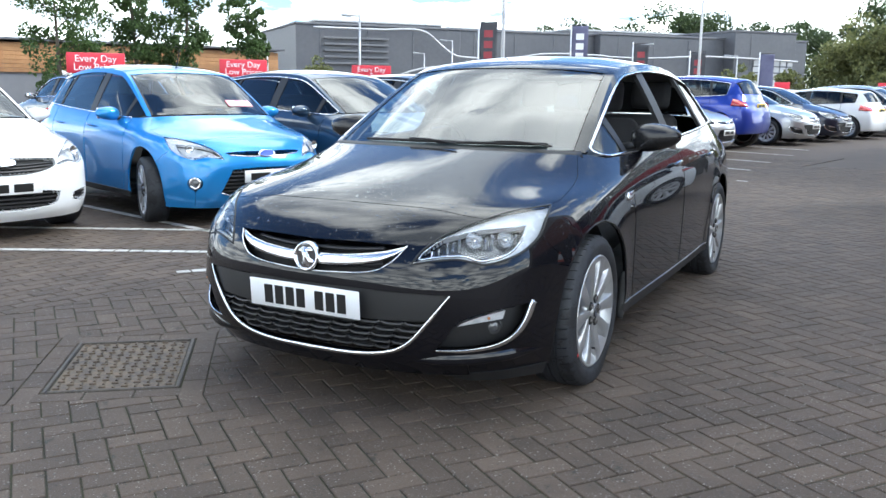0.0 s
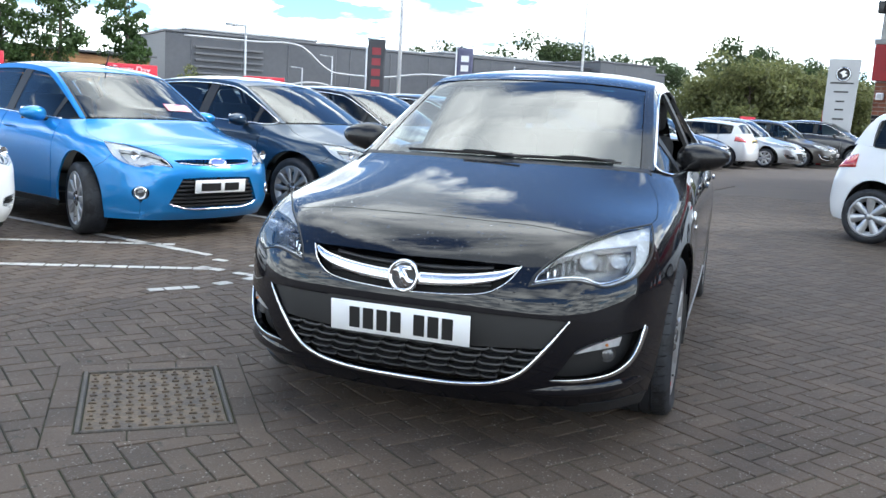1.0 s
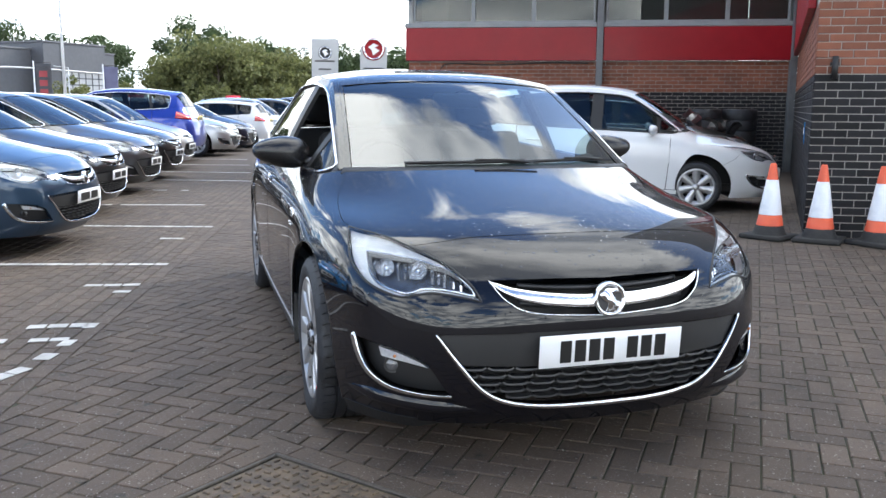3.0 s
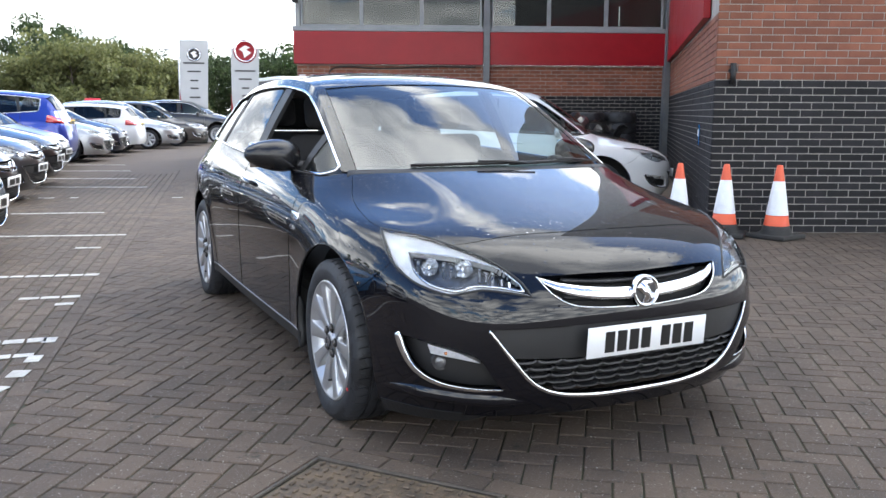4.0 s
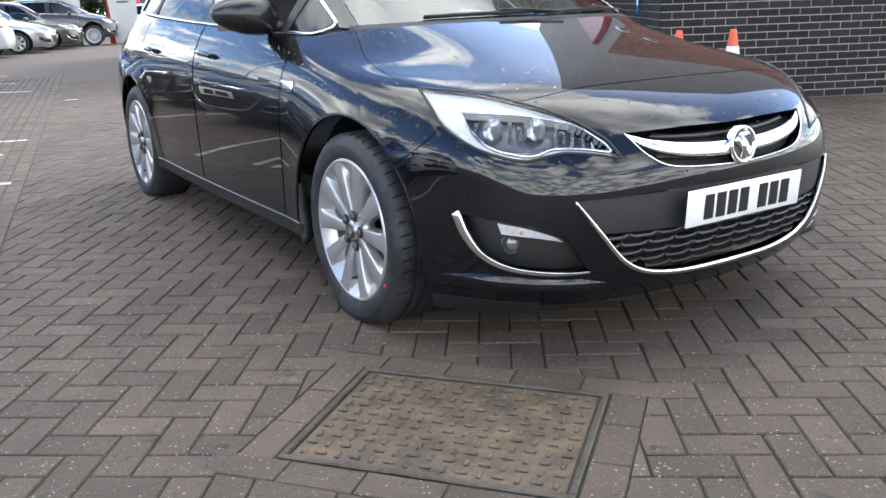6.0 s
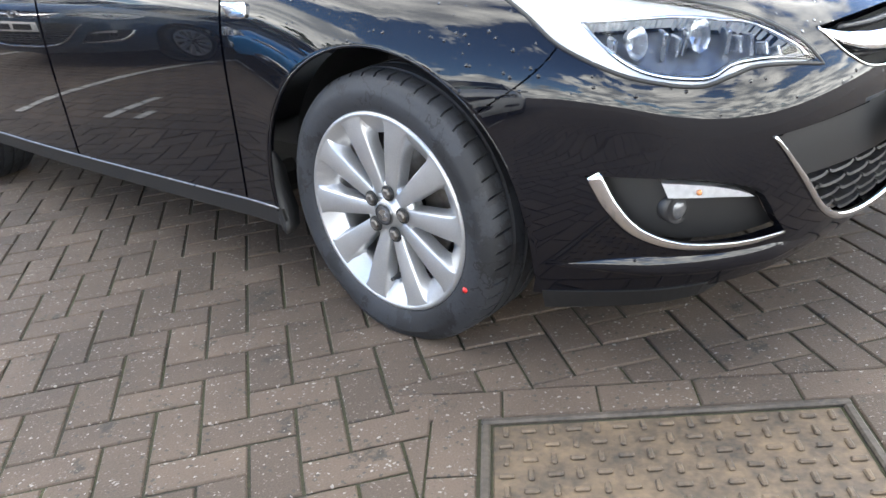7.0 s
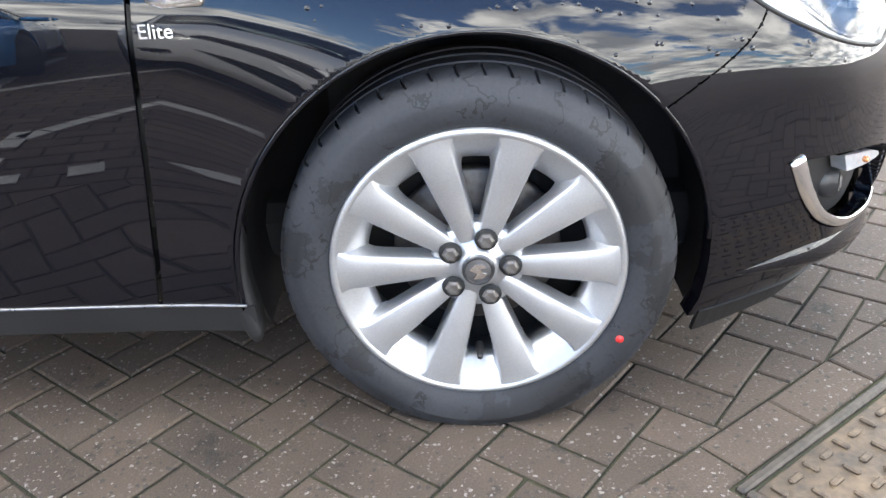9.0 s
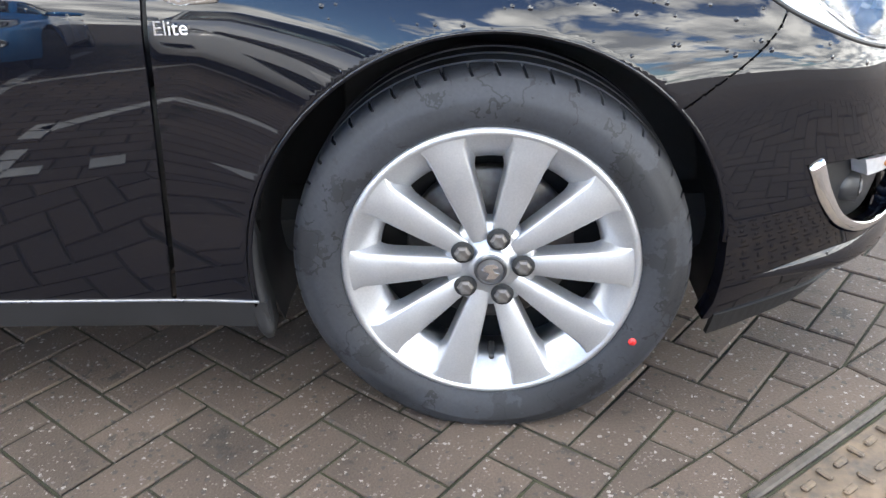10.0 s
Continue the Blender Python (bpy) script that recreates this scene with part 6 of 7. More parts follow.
# ---- forecourt: covers, markings, cones ----
M_BLOCK = specked("worn_concrete_block", (0.052, 0.0365, 0.0265), (0.097, 0.0700, 0.0515))
M_JOINT = stuff("sandy_joint_with_moss", (0.016, 0.014, 0.011), (0.040, 0.042, 0.017), 0.95, scale=3.5, fine=120, bump=0.6, dist=.004, world=True)
M_PAINT = stuff("worn_white_road_paint", (0.33, 0.32, 0.31), (0.58, 0.57, 0.55), 0.75, scale=6, fine=90, bump=0.4)
M_IRON = stuff("rusty_cast_iron", (0.040, 0.033, 0.028), (0.155, 0.110, 0.070), 0.62, .2, scale=11, fine=70, bump=0.5)
M_IRON_EDGE = stuff("worn_iron_frame", (0.035, 0.030, 0.025), (0.10, 0.082, 0.066), 0.6, .3, scale=9, fine=70, bump=0.5)
M_ORANGE = stuff("orange_cone_plastic", (0.62, 0.085, 0.035), (0.72, 0.12, 0.05), 0.5, scale=8, bump=0.1)
M_CONEWHITE = stuff("reflective_white_sleeve", (0.62, 0.64, 0.68), (0.75, 0.77, 0.8), 0.4, scale=12, bump=0.05)
M_CONEBASE = stuff("black_recycled_rubber", (0.016, 0.016, 0.016), (0.034, 0.033, 0.031), 0.85, scale=10, bump=0.4)
M_BRICK_O = stuff("orange_facing_brick", (0.165, 0.055, 0.031), (0.24, 0.090, 0.052), 0.85, scale=5, fine=120, bump=0.5, spread=.2, world=True)
M_BRICK_D = stuff("blue_black_engineering_brick", (0.008, 0.008, 0.0095), (0.020, 0.019, 0.021), 0.75, scale=5, fine=120, bump=0.35, spread=.35, spec=.3, world=True)
M_MORTAR = stuff("pale_mortar", (0.26, 0.245, 0.225), (0.36, 0.34, 0.315), 0.95, scale=6, fine=90, bump=0.4)
M_RED = stuff("glossy_red_panel", (0.25, 0.005, 0.012), (0.30, 0.008, 0.015), 0.38, scale=2, fine=6, bump=0.02, coat=.04, spec=.3)
M_FRAME = stuff("grey_window_frame", (0.20, 0.21, 0.215), (0.27, 0.275, 0.28), 0.45, scale=5, bump=0.05)
M_POST = stuff("grey_steel_post", (0.11, 0.115, 0.12), (0.16, 0.165, 0.17), 0.5, .2, scale=5, bump=0.05)
M_OFFICE = glass("tinted_office_glass", (0.42, 0.46, 0.45), ior=1.6)
M_ROOM = stuff("office_wall", (0.34, 0.34, 0.33), (0.42, 0.42, 0.41), 0.9, scale=2, bump=0.05)
M_TUBE = plain("lit_tube", (1.0, 0.97, 0.9), 0.5, emit=4.0)
M_CLAD = stuff("dark_grey_cladding", (0.085, 0.088, 0.100), (0.115, 0.118, 0.130), 0.5, scale=.25, fine=3, bump=0.03)
M_CLAD2 = stuff("mid_grey_cladding", (0.13, 0.133, 0.145), (0.16, 0.163, 0.175), 0.5, scale=.25, fine=3, bump=0.03)
M_PIPE = stuff("pale_grey_pipe", (0.40, 0.41, 0.42), (0.5, 0.5, 0.51), 0.4, .3, scale=2, bump=0.02)
M_WOOD = stuff("oiled_timber_cladding", (0.26, 0.125, 0.05), (0.38, 0.20, 0.085), 0.7, scale=1.2, fine=14, bump=0.2, spread=.15)
M_GALV = stuff("galvanised_pole", (0.40, 0.41, 0.42), (0.52, 0.53, 0.54), 0.42, .5, scale=3, bump=0.03)
M_WHITEPOLE = stuff("white_flagpole", (0.72, 0.73, 0.74), (0.8, 0.8, 0.8), 0.35, scale=3, bump=0.02)
M_FLAG_D = stuff("charcoal_banner_cloth", (0.05, 0.052, 0.06), (0.085, 0.087, 0.095), 0.8, scale=3, bump=0.1)
M_FLAG_P = stuff("purple_grey_banner_cloth", (0.10, 0.10, 0.17), (0.14, 0.14, 0.22), 0.8, scale=3, bump=0.1)
M_FLAG_R = stuff("dull_red_print", (0.30, 0.05, 0.06), (0.36, 0.07, 0.08), 0.8, scale=3, bump=0.05)
M_TOTEM = stuff("silver_grey_totem", (0.42, 0.43, 0.44), (0.5, 0.505, 0.51), 0.45, .1, scale=1.5, bump=0.02)
M_SIGNRED = stuff("red_price_board", (0.62, 0.025, 0.05), (0.70, 0.035, 0.06), 0.45, scale=4, bump=0.02)
M_LETTER = plain("white_lettering", (0.85, 0.85, 0.85), 0.5)
M_LETTER_D = plain("dark_lettering", (0.05, 0.05, 0.05), 0.5)
M_BARK = stuff("grey_brown_bark", (0.07, 0.055, 0.042), (0.14, 0.115, 0.09), 0.9, scale=6, fine=40, bump=0.6)
M_LEAF = foliage("green_foliage", (0.040, 0.080, 0.020), (0.105, 0.165, 0.050))
M_LEAF2 = foliage("olive_foliage", (0.125, 0.140, 0.048), (0.225, 0.235, 0.095))
M_LEAF3 = foliage("dark_foliage", (0.034, 0.060, 0.022), (0.085, 0.12, 0.045))

ROAD = radians(78.6)
KERB0 = Vector((-2.03, .90))


def manhole():
    """A cast iron cover with raised tread bars in an iron frame."""
    c = Vector((-1.0515, -.8605, 0))
    m = pose(c.x, c.y, .0, 0, 0, -51.4)
    e = thing("manhole_cover", m, "worn rusty cast iron manhole cover with raised tread set in paving", "manhole")
    w, h = .688, .513
    fr = bmesh.new()
    for sx, sy, lx, ly in ((0, h / 2 + .010, w + .04, .018), (0, -h / 2 - .010, w + .04, .018), (w / 2 + .010, 0, .018, h), (-w / 2 - .010, 0, .018, h)):
        add_box(fr, (lx, ly, .03), pose(sx, sy, -.012), .004)
    part("frame", fr, M_IRON_EDGE, e, smooth=False)
    lid = part("lid", box((w - .008, h - .008, .03), pose(0, 0, -.019), .003), M_IRON, e, smooth=False)
    bm = bmesh.new()
    nx, ny = 15, 11
    for i in range(nx):
        for j in range(ny):
            x, y = -w / 2 + .03 + i * (w - .06) / (nx - 1), -h / 2 + .03 + j * (h - .06) / (ny - 1)
            add_box(bm, (.030, .012, .008), pose(x, y, -.001, 0, 0, 0 if (i + j) % 2 else 90), .003)
    tagged(part("tread", bm, M_IRON, lid, smooth=False), kind="stuff")
    return e


manhole()


def cone_thing(x, y, turn):
    """A traffic cone: orange body, white sleeve, black weighted base."""
    e = thing("traffic_cone", pose(x, y, 0, 0, 0, turn), "orange and white traffic cone on a black base", "traffic cone", "cones by the brick wall")
    bm = box((.42, .42, .045), pose(0, 0, .0225), .015, 2)
    r = lambda z: .028 + (.135 - .028) * (.73 - z) / .68
    add_lathe(bm, [(r(.04) + .03, .04), (r(.06) + .012, .075), (r(.12) + .004, .13), (0, .13)], 28)
    part("base", bm, M_CONEBASE, e)
    part("lower_band", lathe([(r(.12) + .003, .12), (r(.24), .24), (0, .24)], 28), M_ORANGE, e)
    part("sleeve", lathe([(r(.235) + .003, .235), (r(.57) + .003, .57), (r(.57), .572), (0, .572)], 28), M_CONEWHITE, e)
    part("tip", lathe([(r(.56) + .001, .56), (r(.72), .72), (r(.73) - .006, .73), (r(.73) - .012, .73), (.012, .68), (0, .68)], 28), M_ORANGE, e)
    return e


for x, y, r in ((4.80, 3.03, 12), (4.42, 3.36, 40), (4.10, 3.68, 25)):
    cone_thing(x, y, r)


def paint_line(a, b, width=.10, worn=.12, name="bay_line"):
    """A painted line that has worn off along the joints."""
    a, b = Vector((*a, 0)), Vector((*b, 0))
    d = b - a
    n = int(d.length / .105)
    rng = random.Random(int(abs(a.x * 977 + a.y * 131 + b.x * 57)))
    bm = bmesh.new()
    ang = math.degrees(math.atan2(d.y, d.x))
    for k in range(n):
        if rng.random() < worn:
            continue
        p = a + d * ((k + .5) / n)
        add_box(bm, (d.length / n - rng.uniform(.006, .02), width * rng.uniform(.72, 1.0), .003), pose(p.x, p.y, .0035, 0, 0, ang + rng.uniform(-2, 2)))
    return tagged(part(name, bm, M_PAINT, None, smooth=False), "worn white painted parking line on block paving", "road marking", "parking bay lines", "stuff")


for a, b, w in (((-4.6, .32), (-2.40, 1.50), .0), ((-5.3, 1.12), (-3.20, 2.22), .0), ((-5.6, 2.66), (-2.70, 1.97), .0), ((-2.58, 1.84), (-1.90, 1.76), .15), ((-2.50, 1.53), (-1.97, 1.46), .35),
                ((-2.30, .70), (-2.10, .96), .15), ((-2.10, .97), (-1.99, 1.30), .2), ((-1.99, 1.32), (-1.88, 1.80), .45), ((-2.10, 2.72), (-1.72, 2.66), .35), ((-2.05, 2.95), (-1.67, 2.88), .35),
                ((-5.5, 4.72), (-1.50, 3.66), .02), ((-4.4, 6.85), (-1.08, 5.82), .04), ((-4.2, 8.75), (-1.12, 7.95), .02), ((-3.8, 10.75), (-1.30, 10.02), .3), ((-3.2, 12.7), (-.2, 11.45), .02), ((-1.6, 5.11), (-1.38, 5.05), .0),
                ((-2.6, 14.4), (-.15, 13.38), .02), ((-2.2, 18.5), (.1, 17.7), .0), ((-2.3, 16.4), (.0, 15.6), .0), ((-.1, 9.53), (.06, 9.5), .0)):
    paint_line(a, b, .085, w)


# ---- dealer building ----
E_DIR = Vector((.914, -.407, 0))
LEFT_END, INNER = Vector((3.245, 14.51, 0)), Vector((10.36, 11.34, 0))
CORNER = Vector((4.46, 3.635, 0))
FRONT_DIR = Vector((.906, -.423, 0))
BAND0, BAND1, DARK_TOP = 2.20, 2.86, 1.60


def wall_frame(a, b):
    """The pose with x along the wall from a to b, z up, y into the building."""
    d = (b - a).normalized()
    return Matrix.Translation(a) @ Matrix.Rotation(math.atan2(d.y, d.x), 4, "Z"), (b - a).length


def core(name, a, b, z0, z1, mat, thick=.3, label=""):
    m, n = wall_frame(a, b)
    return tagged(part(name, box((n, thick, z1 - z0), m @ pose(n / 2, thick / 2 + .006, (z0 + z1) / 2)), mat, None, smooth=False), label or "brick wall with pale mortar joints", "wall", kind="structure")


WALL_FAR = core("wall_north", LEFT_END, INNER, 0, BAND0, M_MORTAR)
# these two rise unseen to 7.3 m, added height that shades the car
WALL_SIDE = core("wall_west", INNER, CORNER + Vector((.19, .24, 0)), 0, 7.3, M_MORTAR)
WALL_NEAR = core("wall_south", CORNER + FRONT_DIR * .10, CORNER + FRONT_DIR * 5.0, 0, 7.3, M_MORTAR)


def wall_corner():
    """Mortar behind the bricks where the two walls meet, raised unseen with them."""
    near, side = wall_frame(CORNER, CORNER + FRONT_DIR)[0].to_3x3(), wall_frame(INNER, CORNER)[0].to_3x3()
    nf, ns, back = (near @ Vector((0, 1, 0))).xy, (side @ Vector((0, 1, 0))).xy, (side @ Vector((-1, 0, 0))).xy
    det = nf.x * ns.y - nf.y * ns.x
    p = CORNER.xy + Vector((ns.y - nf.y, nf.x - ns.x)) * (.009 / det)
    f = Vector((FRONT_DIR.x, FRONT_DIR.y))
    pts = [tuple(p), tuple(p + f * .16), tuple(p + f * .16 + back * .1), tuple(p + back * .36)]
    bm = bmesh.new()
    rows = [[bm.verts.new((x, y, z)) for x, y in pts] for z in (0, 7.3)]
    for i in range(4):
        bm.faces.new((rows[0][i], rows[0][(i + 1) % 4], rows[1][(i + 1) % 4], rows[1][i]))
    bm.faces.new(rows[1])
    bmesh.ops.recalc_face_normals(bm, faces=bm.faces)
    tagged(part("wall_corner", bm, M_MORTAR, None, smooth=False), "pale mortar at the brick wall's corner", "wall", kind="structure")


wall_corner()


def upper_storey():
    m, n = wall_frame(LEFT_END, INNER)
    post_at = 3.92
    # red band in two panels, steel posts between
    for x0, x1 in ((-.05, post_at - .07), (post_at + .07, n - .05)):
        tagged(part("red_fascia_panel", box((x1 - x0, .10, BAND1 - BAND0), m @ pose((x0 + x1) / 2, -.05, (BAND0 + BAND1) / 2), .008), M_RED, None, smooth=False), "glossy red fascia panel under the office windows", "fascia", kind="structure")
    for x in (post_at, n - .10):
        tagged(part("steel_post", box((.13, .16, 4.6), m @ pose(x, -.07, 2.3), .006), M_POST, None, smooth=False), "grey steel post on the facade", "post", kind="structure")
    tagged(part("window_sill_trim", box((n + .1, .14, .09), m @ pose(n / 2 - .02, -.03, BAND1 + .05), .006), M_FRAME, None, smooth=False), "grey sill under the window strip", "sill", kind="structure")
    z0, z1 = BAND1 + .10, 4.05
    edges = list(np.linspace(.10, post_at - .10, 4)), list(np.linspace(post_at + .10, n - .2, 4))
    for es in edges:
        for a, b in zip(es[:-1], es[1:]):
            wn = thing("window", m @ pose(0, 0, 0), "tinted office window in a grey frame", "window", "office windows", "structure")
            fr = bmesh.new()
            for x in (a + .02, b - .02):
                add_box(fr, (.04, .08, z1 - z0), pose(x, .02, (z0 + z1) / 2), .004)
            for z in (z0 + .02, z1 - .02):
                add_box(fr, (b - a - .08, .08, .04), pose((a + b) / 2, .02, z), .004)
            part("window_frame", fr, M_FRAME, wn, smooth=False)
            part("pane", box((b - a - .08, .008, z1 - z0 - .08), pose((a + b) / 2, .03, (z0 + z1) / 2)), M_OFFICE, wn, smooth=False).visible_shadow = False
    tagged(part("roof_fascia", box((n + .5, .5, .42), m @ pose(n / 2 - .1, .1, z1 + .21), .01), M_POST, None, smooth=False), "grey roof fascia", "fascia", kind="structure")
    room = bmesh.new()
    add_box(room, (n, .1, 1.8), m @ pose(n / 2, 5.0, 3.5))
    add_box(room, (n, 5.0, .1), m @ pose(n / 2, 2.6, BAND1 - .05))
    add_box(room, (.1, 5.0, 1.4), m @ pose(.02, 2.6, 3.55))
    add_box(room, (.1, 5.0, 1.4), m @ pose(n + .1, 2.6, 3.55))
    tagged(part("office_room", room, M_ROOM, None, smooth=False), "plain pale office interior", "room", kind="structure")
    tagged(part("office_ceiling", box((n + .2, 5.2, .1), m @ pose(n / 2, 2.6, z1 + .02)), M_ROOM, None, smooth=False), "plain office ceiling", "ceiling", kind="structure")
    for x, y in ((1.2, 2.2), (2.9, 3.3), (4.8, 1.6), (5.6, 1.7), (6.5, 2.8), (3.2, 1.6)):
        e = thing("strip_light", m @ pose(x, y, z1 - .09), "lit white strip light under the office ceiling", "lamp", "office strip lights")
        part("housing", box((1.1, .12, .04), pose(0, 0, .02), .01), M_ROOM, e, smooth=False)
        part("tube", rod((-.5, 0, -.012), (.5, 0, -.012), .016), M_TUBE, e)
    # block the upper storey's left end and the back
    tagged(part("wall_end", box((.2, 9, 4.4), m @ pose(.11, 4.9, 2.2)), M_BRICK_O, None, smooth=False), "brick end wall", "wall", kind="structure")
    ms, ns = wall_frame(INNER, CORNER + Vector((.0, .0, 0)))
    for k in range(5):
        a, b = k * (ns - .9) / 5, (k + 1) * (ns - .9) / 5
        tagged(part("red_fascia_panel", box((b - a - .01, .08, 1.5), ms @ pose((a + b) / 2, -.04, 2.28 + .75), .006), M_RED, None, smooth=False), "deep red fascia panel on the side wall", "fascia", kind="structure")


upper_storey()


def wall_fittings():
    mn, n = wall_frame(CORNER, CORNER + FRONT_DIR * 5)
    e = thing("downpipe_stub", mn @ pose(.17, -.035, DARK_TOP + .02), "short black pipe stub fixed to the brick wall", "pipe")
    part("stub", rod((0, 0, -.09), (0, 0, .12), .028, n=14), M_PLASTIC, e)
    part("bracket", box((.08, .03, .03), pose(0, .015, .05), .004), M_PLASTIC, e, smooth=False)
    for x, z in ((.30, 2.58), (-.05, 2.50)):
        l = thing("security_light", mn @ pose(x, -.06, z), "white security light on the brick wall", "lamp", "security lights")
        part("housing", box((.14, .10, .12), pose(0, -.02, 0, 18), .02, 2), M_LETTER, l)
        part("lens", box((.10, .01, .07), pose(0, -.078, -.02, 18), .004), M_SATIN, l, smooth=False)
        part("bracket", box((.05, .06, .05), pose(0, .04, .03), .005), M_LETTER, l, smooth=False)
    # a dark damaged car and stacked tyres behind the people carrier
    m, nn = wall_frame(LEFT_END, INNER)
    for x in (.12, .34):
        b = thing("junction_box", m @ pose(x, -.04, 1.92), "small white electrical box on the brick wall", "electrical box", "electrical boxes")
        part("case", box((.13, .08, .13), pose(0, 0, 0), .012, 2), M_LETTER, b)
        part("cover", box((.08, .012, .08), pose(0, -.044, 0), .004), M_PIPE, b, smooth=False)
    c = thing("wall_cable", m, "thin black cable looped along the brick wall", "cable")
    pts = [(.40, -.02, 1.86), (.55, -.02, 1.70), (.64, -.02, 1.88), (.70, -.02, 2.08), (.95, -.02, 2.15), (1.8, -.02, 2.12), (2.8, -.02, 2.16), (3.7, -.02, 2.15)]
    part("cable", sweep(spline(pts, np.linspace(0, len(pts) - 1, 60)), ring_prof(.014, 6), [(0, -1, 0)] * 60), M_PLASTIC, c)
    lamp = thing("wall_lamp", m @ pose(.0, -.12, 3.52), "small dark lamp bracketed beside the office windows", "lamp")
    part("housing", box((.12, .16, .22), pose(0, 0, 0), .02, 2), M_SATIN, lamp)
    part("bracket", box((.04, .10, .04), pose(.03, .08, .06), .004), M_SATIN, lamp, smooth=False)
    ms, _ = wall_frame(INNER, CORNER)
    sg = thing("wall_sign", ms @ pose((CORNER - INNER).length - 1.55, -.014, .98), "small blue and white notice fixed to dark bricks", "sign")
    part("notice", box((.16, .008, .24), pose(0, 0, 0), .002), P_AZURE, sg, smooth=False)
    part("notice_bar", box((.10, .004, .08), pose(0, -.006, .02)), M_LETTER, sg, smooth=False)
    for k, (x, y) in enumerate(((5.9, -.9), (6.6, -.7))):
        for j in range(6):
            t = thing("spare_tyre", m @ pose(x, y, .105 + j * .205, 0, 90), "black used tyre in a stack by the wall", "tyre", "stacked tyres")
            put("tread_ring", wheel_meshes("alloy")["tyre"], t, pose(.105, 0, 0))


wall_fittings()
WRECK = repaint(SLATE, pose(7.15, 9.75, 0, 0, 0, 68), P_GREY, P_SLATE, "dark grey hatchback with a crumpled bonnet awaiting repair")
for k, (x, y, z, a, b, c, w) in enumerate(((-.35, -.25, 1.02, 38, 12, 10, .5), (.2, -.35, .98, -24, 20, 40, .45), (-.1, .05, 1.08, 55, -14, -20, .6), (-.5, -.45, .9, 20, 40, 60, .35))):
    bm = bmesh.new()
    bmesh.ops.create_grid(bm, x_segments=6, y_segments=5, size=.5)
    rng = random.Random(k)
    for v in bm.verts:
        v.co.z = .10 * math.sin(5 * v.co.x + k) + .07 * math.cos(7 * v.co.y) + rng.uniform(-.02, .02)
    bmesh.ops.transform(bm, matrix=pose(x, y, z, a, b, c) @ Matrix.Diagonal((w, w * .7, w, 1)), verts=bm.verts)
    o = part("bent_panel", bm, M_SATIN if k % 2 else P_GREY, WRECK, "crumpled body panel", smooth=False)
    o.modifiers.new("thick", "SOLIDIFY").thickness = .006


# ---- distance ----
def polar(az, dist, t=0):
    """A place at a bearing from +y towards +x, seen from the middle of the walk."""
    return Vector((-.3 + dist * math.sin(radians(az)), -3.3 + dist * math.cos(radians(az)), 0))


def polar0(az, dist):
    """The same from the start of the walk."""
    return Vector((1.975 + dist * math.sin(radians(az)), -3.525 + dist * math.cos(radians(az)), 0))


def slab(name, a, b, z1, depth, mat, label, z0=0.0, cat="building"):
    m, n = wall_frame(a, b)
    return part(name, box((n, depth, z1 - z0), m @ pose(n / 2, depth / 2, (z0 + z1) / 2), .03), mat, None, smooth=False)


def grey_store():
    """A long dark clad store in stepped blocks, with pale pipes winding along it."""
    A, B = polar0(-37.4, 72), polar0(-4.9, 100)
    m, n = wall_frame(A, B)
    e = thing("retail_building", m, "long dark grey clad retail building with pale winding pipes", "building")
    for x0, x1, h, y, mt in ((0, .26, 6.2, 0, M_CLAD), (.06, .28, 7.0, 7, M_CLAD2), (.26, .52, 6.3, 1.5, M_CLAD), (.30, .48, 6.9, 8, M_CLAD2), (.52, .78, 6.4, .5, M_CLAD), (.55, .86, 7.3, 9, M_CLAD2), (.78, .92, 7.1, -1.0, M_CLAD), (.92, 1.0, 6.6, 2.0, M_CLAD)):
        part("block", box(((x1 - x0) * n, 14, h), pose((x0 + x1) / 2 * n, 7 + y, h / 2), .05), mt, e, smooth=False)
        part("parapet", box(((x1 - x0) * n + .2, 14.2, .16), pose((x0 + x1) / 2 * n, 7 + y, h + .08), .02), M_PIPE if mt == M_CLAD2 else M_CLAD2, e, smooth=False)
        for k in range(int((x1 - x0) * n / 4)):
            part("cladding_joint", box((.05, .04, h - .3), pose(x0 * n + 2 + k * 4, y - .02, h / 2), .0), M_CLAD2, e, smooth=False)
    for zs in ([5.9, 5.9, 5.9, 4.2, 3.9, 3.9, 4.4, 4.4, 4.3, 4.3, 4.6, 4.6, 4.5, 4.4], [1.9, 1.9, 2.9, 2.9, 1.9, 1.9, 2.0, 2.0, 2.1, 2.1, 2.0, 2.0, 2.0, 2.0]):
        xs = [.02, .12, .19, .235, .26, .33, .40, .5, .52, .6, .7, .78, .86, .92]
        k = np.linspace(0, len(zs) - 1, 90)
        pp = [(float(np.interp(u, range(len(xs)), xs)) * n, -1.35, float(spline([[z] for z in zs], [u])[0][0])) for u in k]
        part("wall_pipe", sweep(pp, ring_prof(.09, 6), [(0, -1, 0)] * 90), M_PIPE, e)
    for i in range(5):
        part("louvre", box((5.5, .2, .16), pose(5, -.15, 3.2 + i * .5), .02), M_CLAD2, e, smooth=False)
    for i in range(6):
        for j in range(5):
            part("window", box((.7, .1, .5), pose(n * .83 + i * .85, -1.06, 1.7 + j * .62)), M_PIPE, e, smooth=False)
    return e


grey_store()


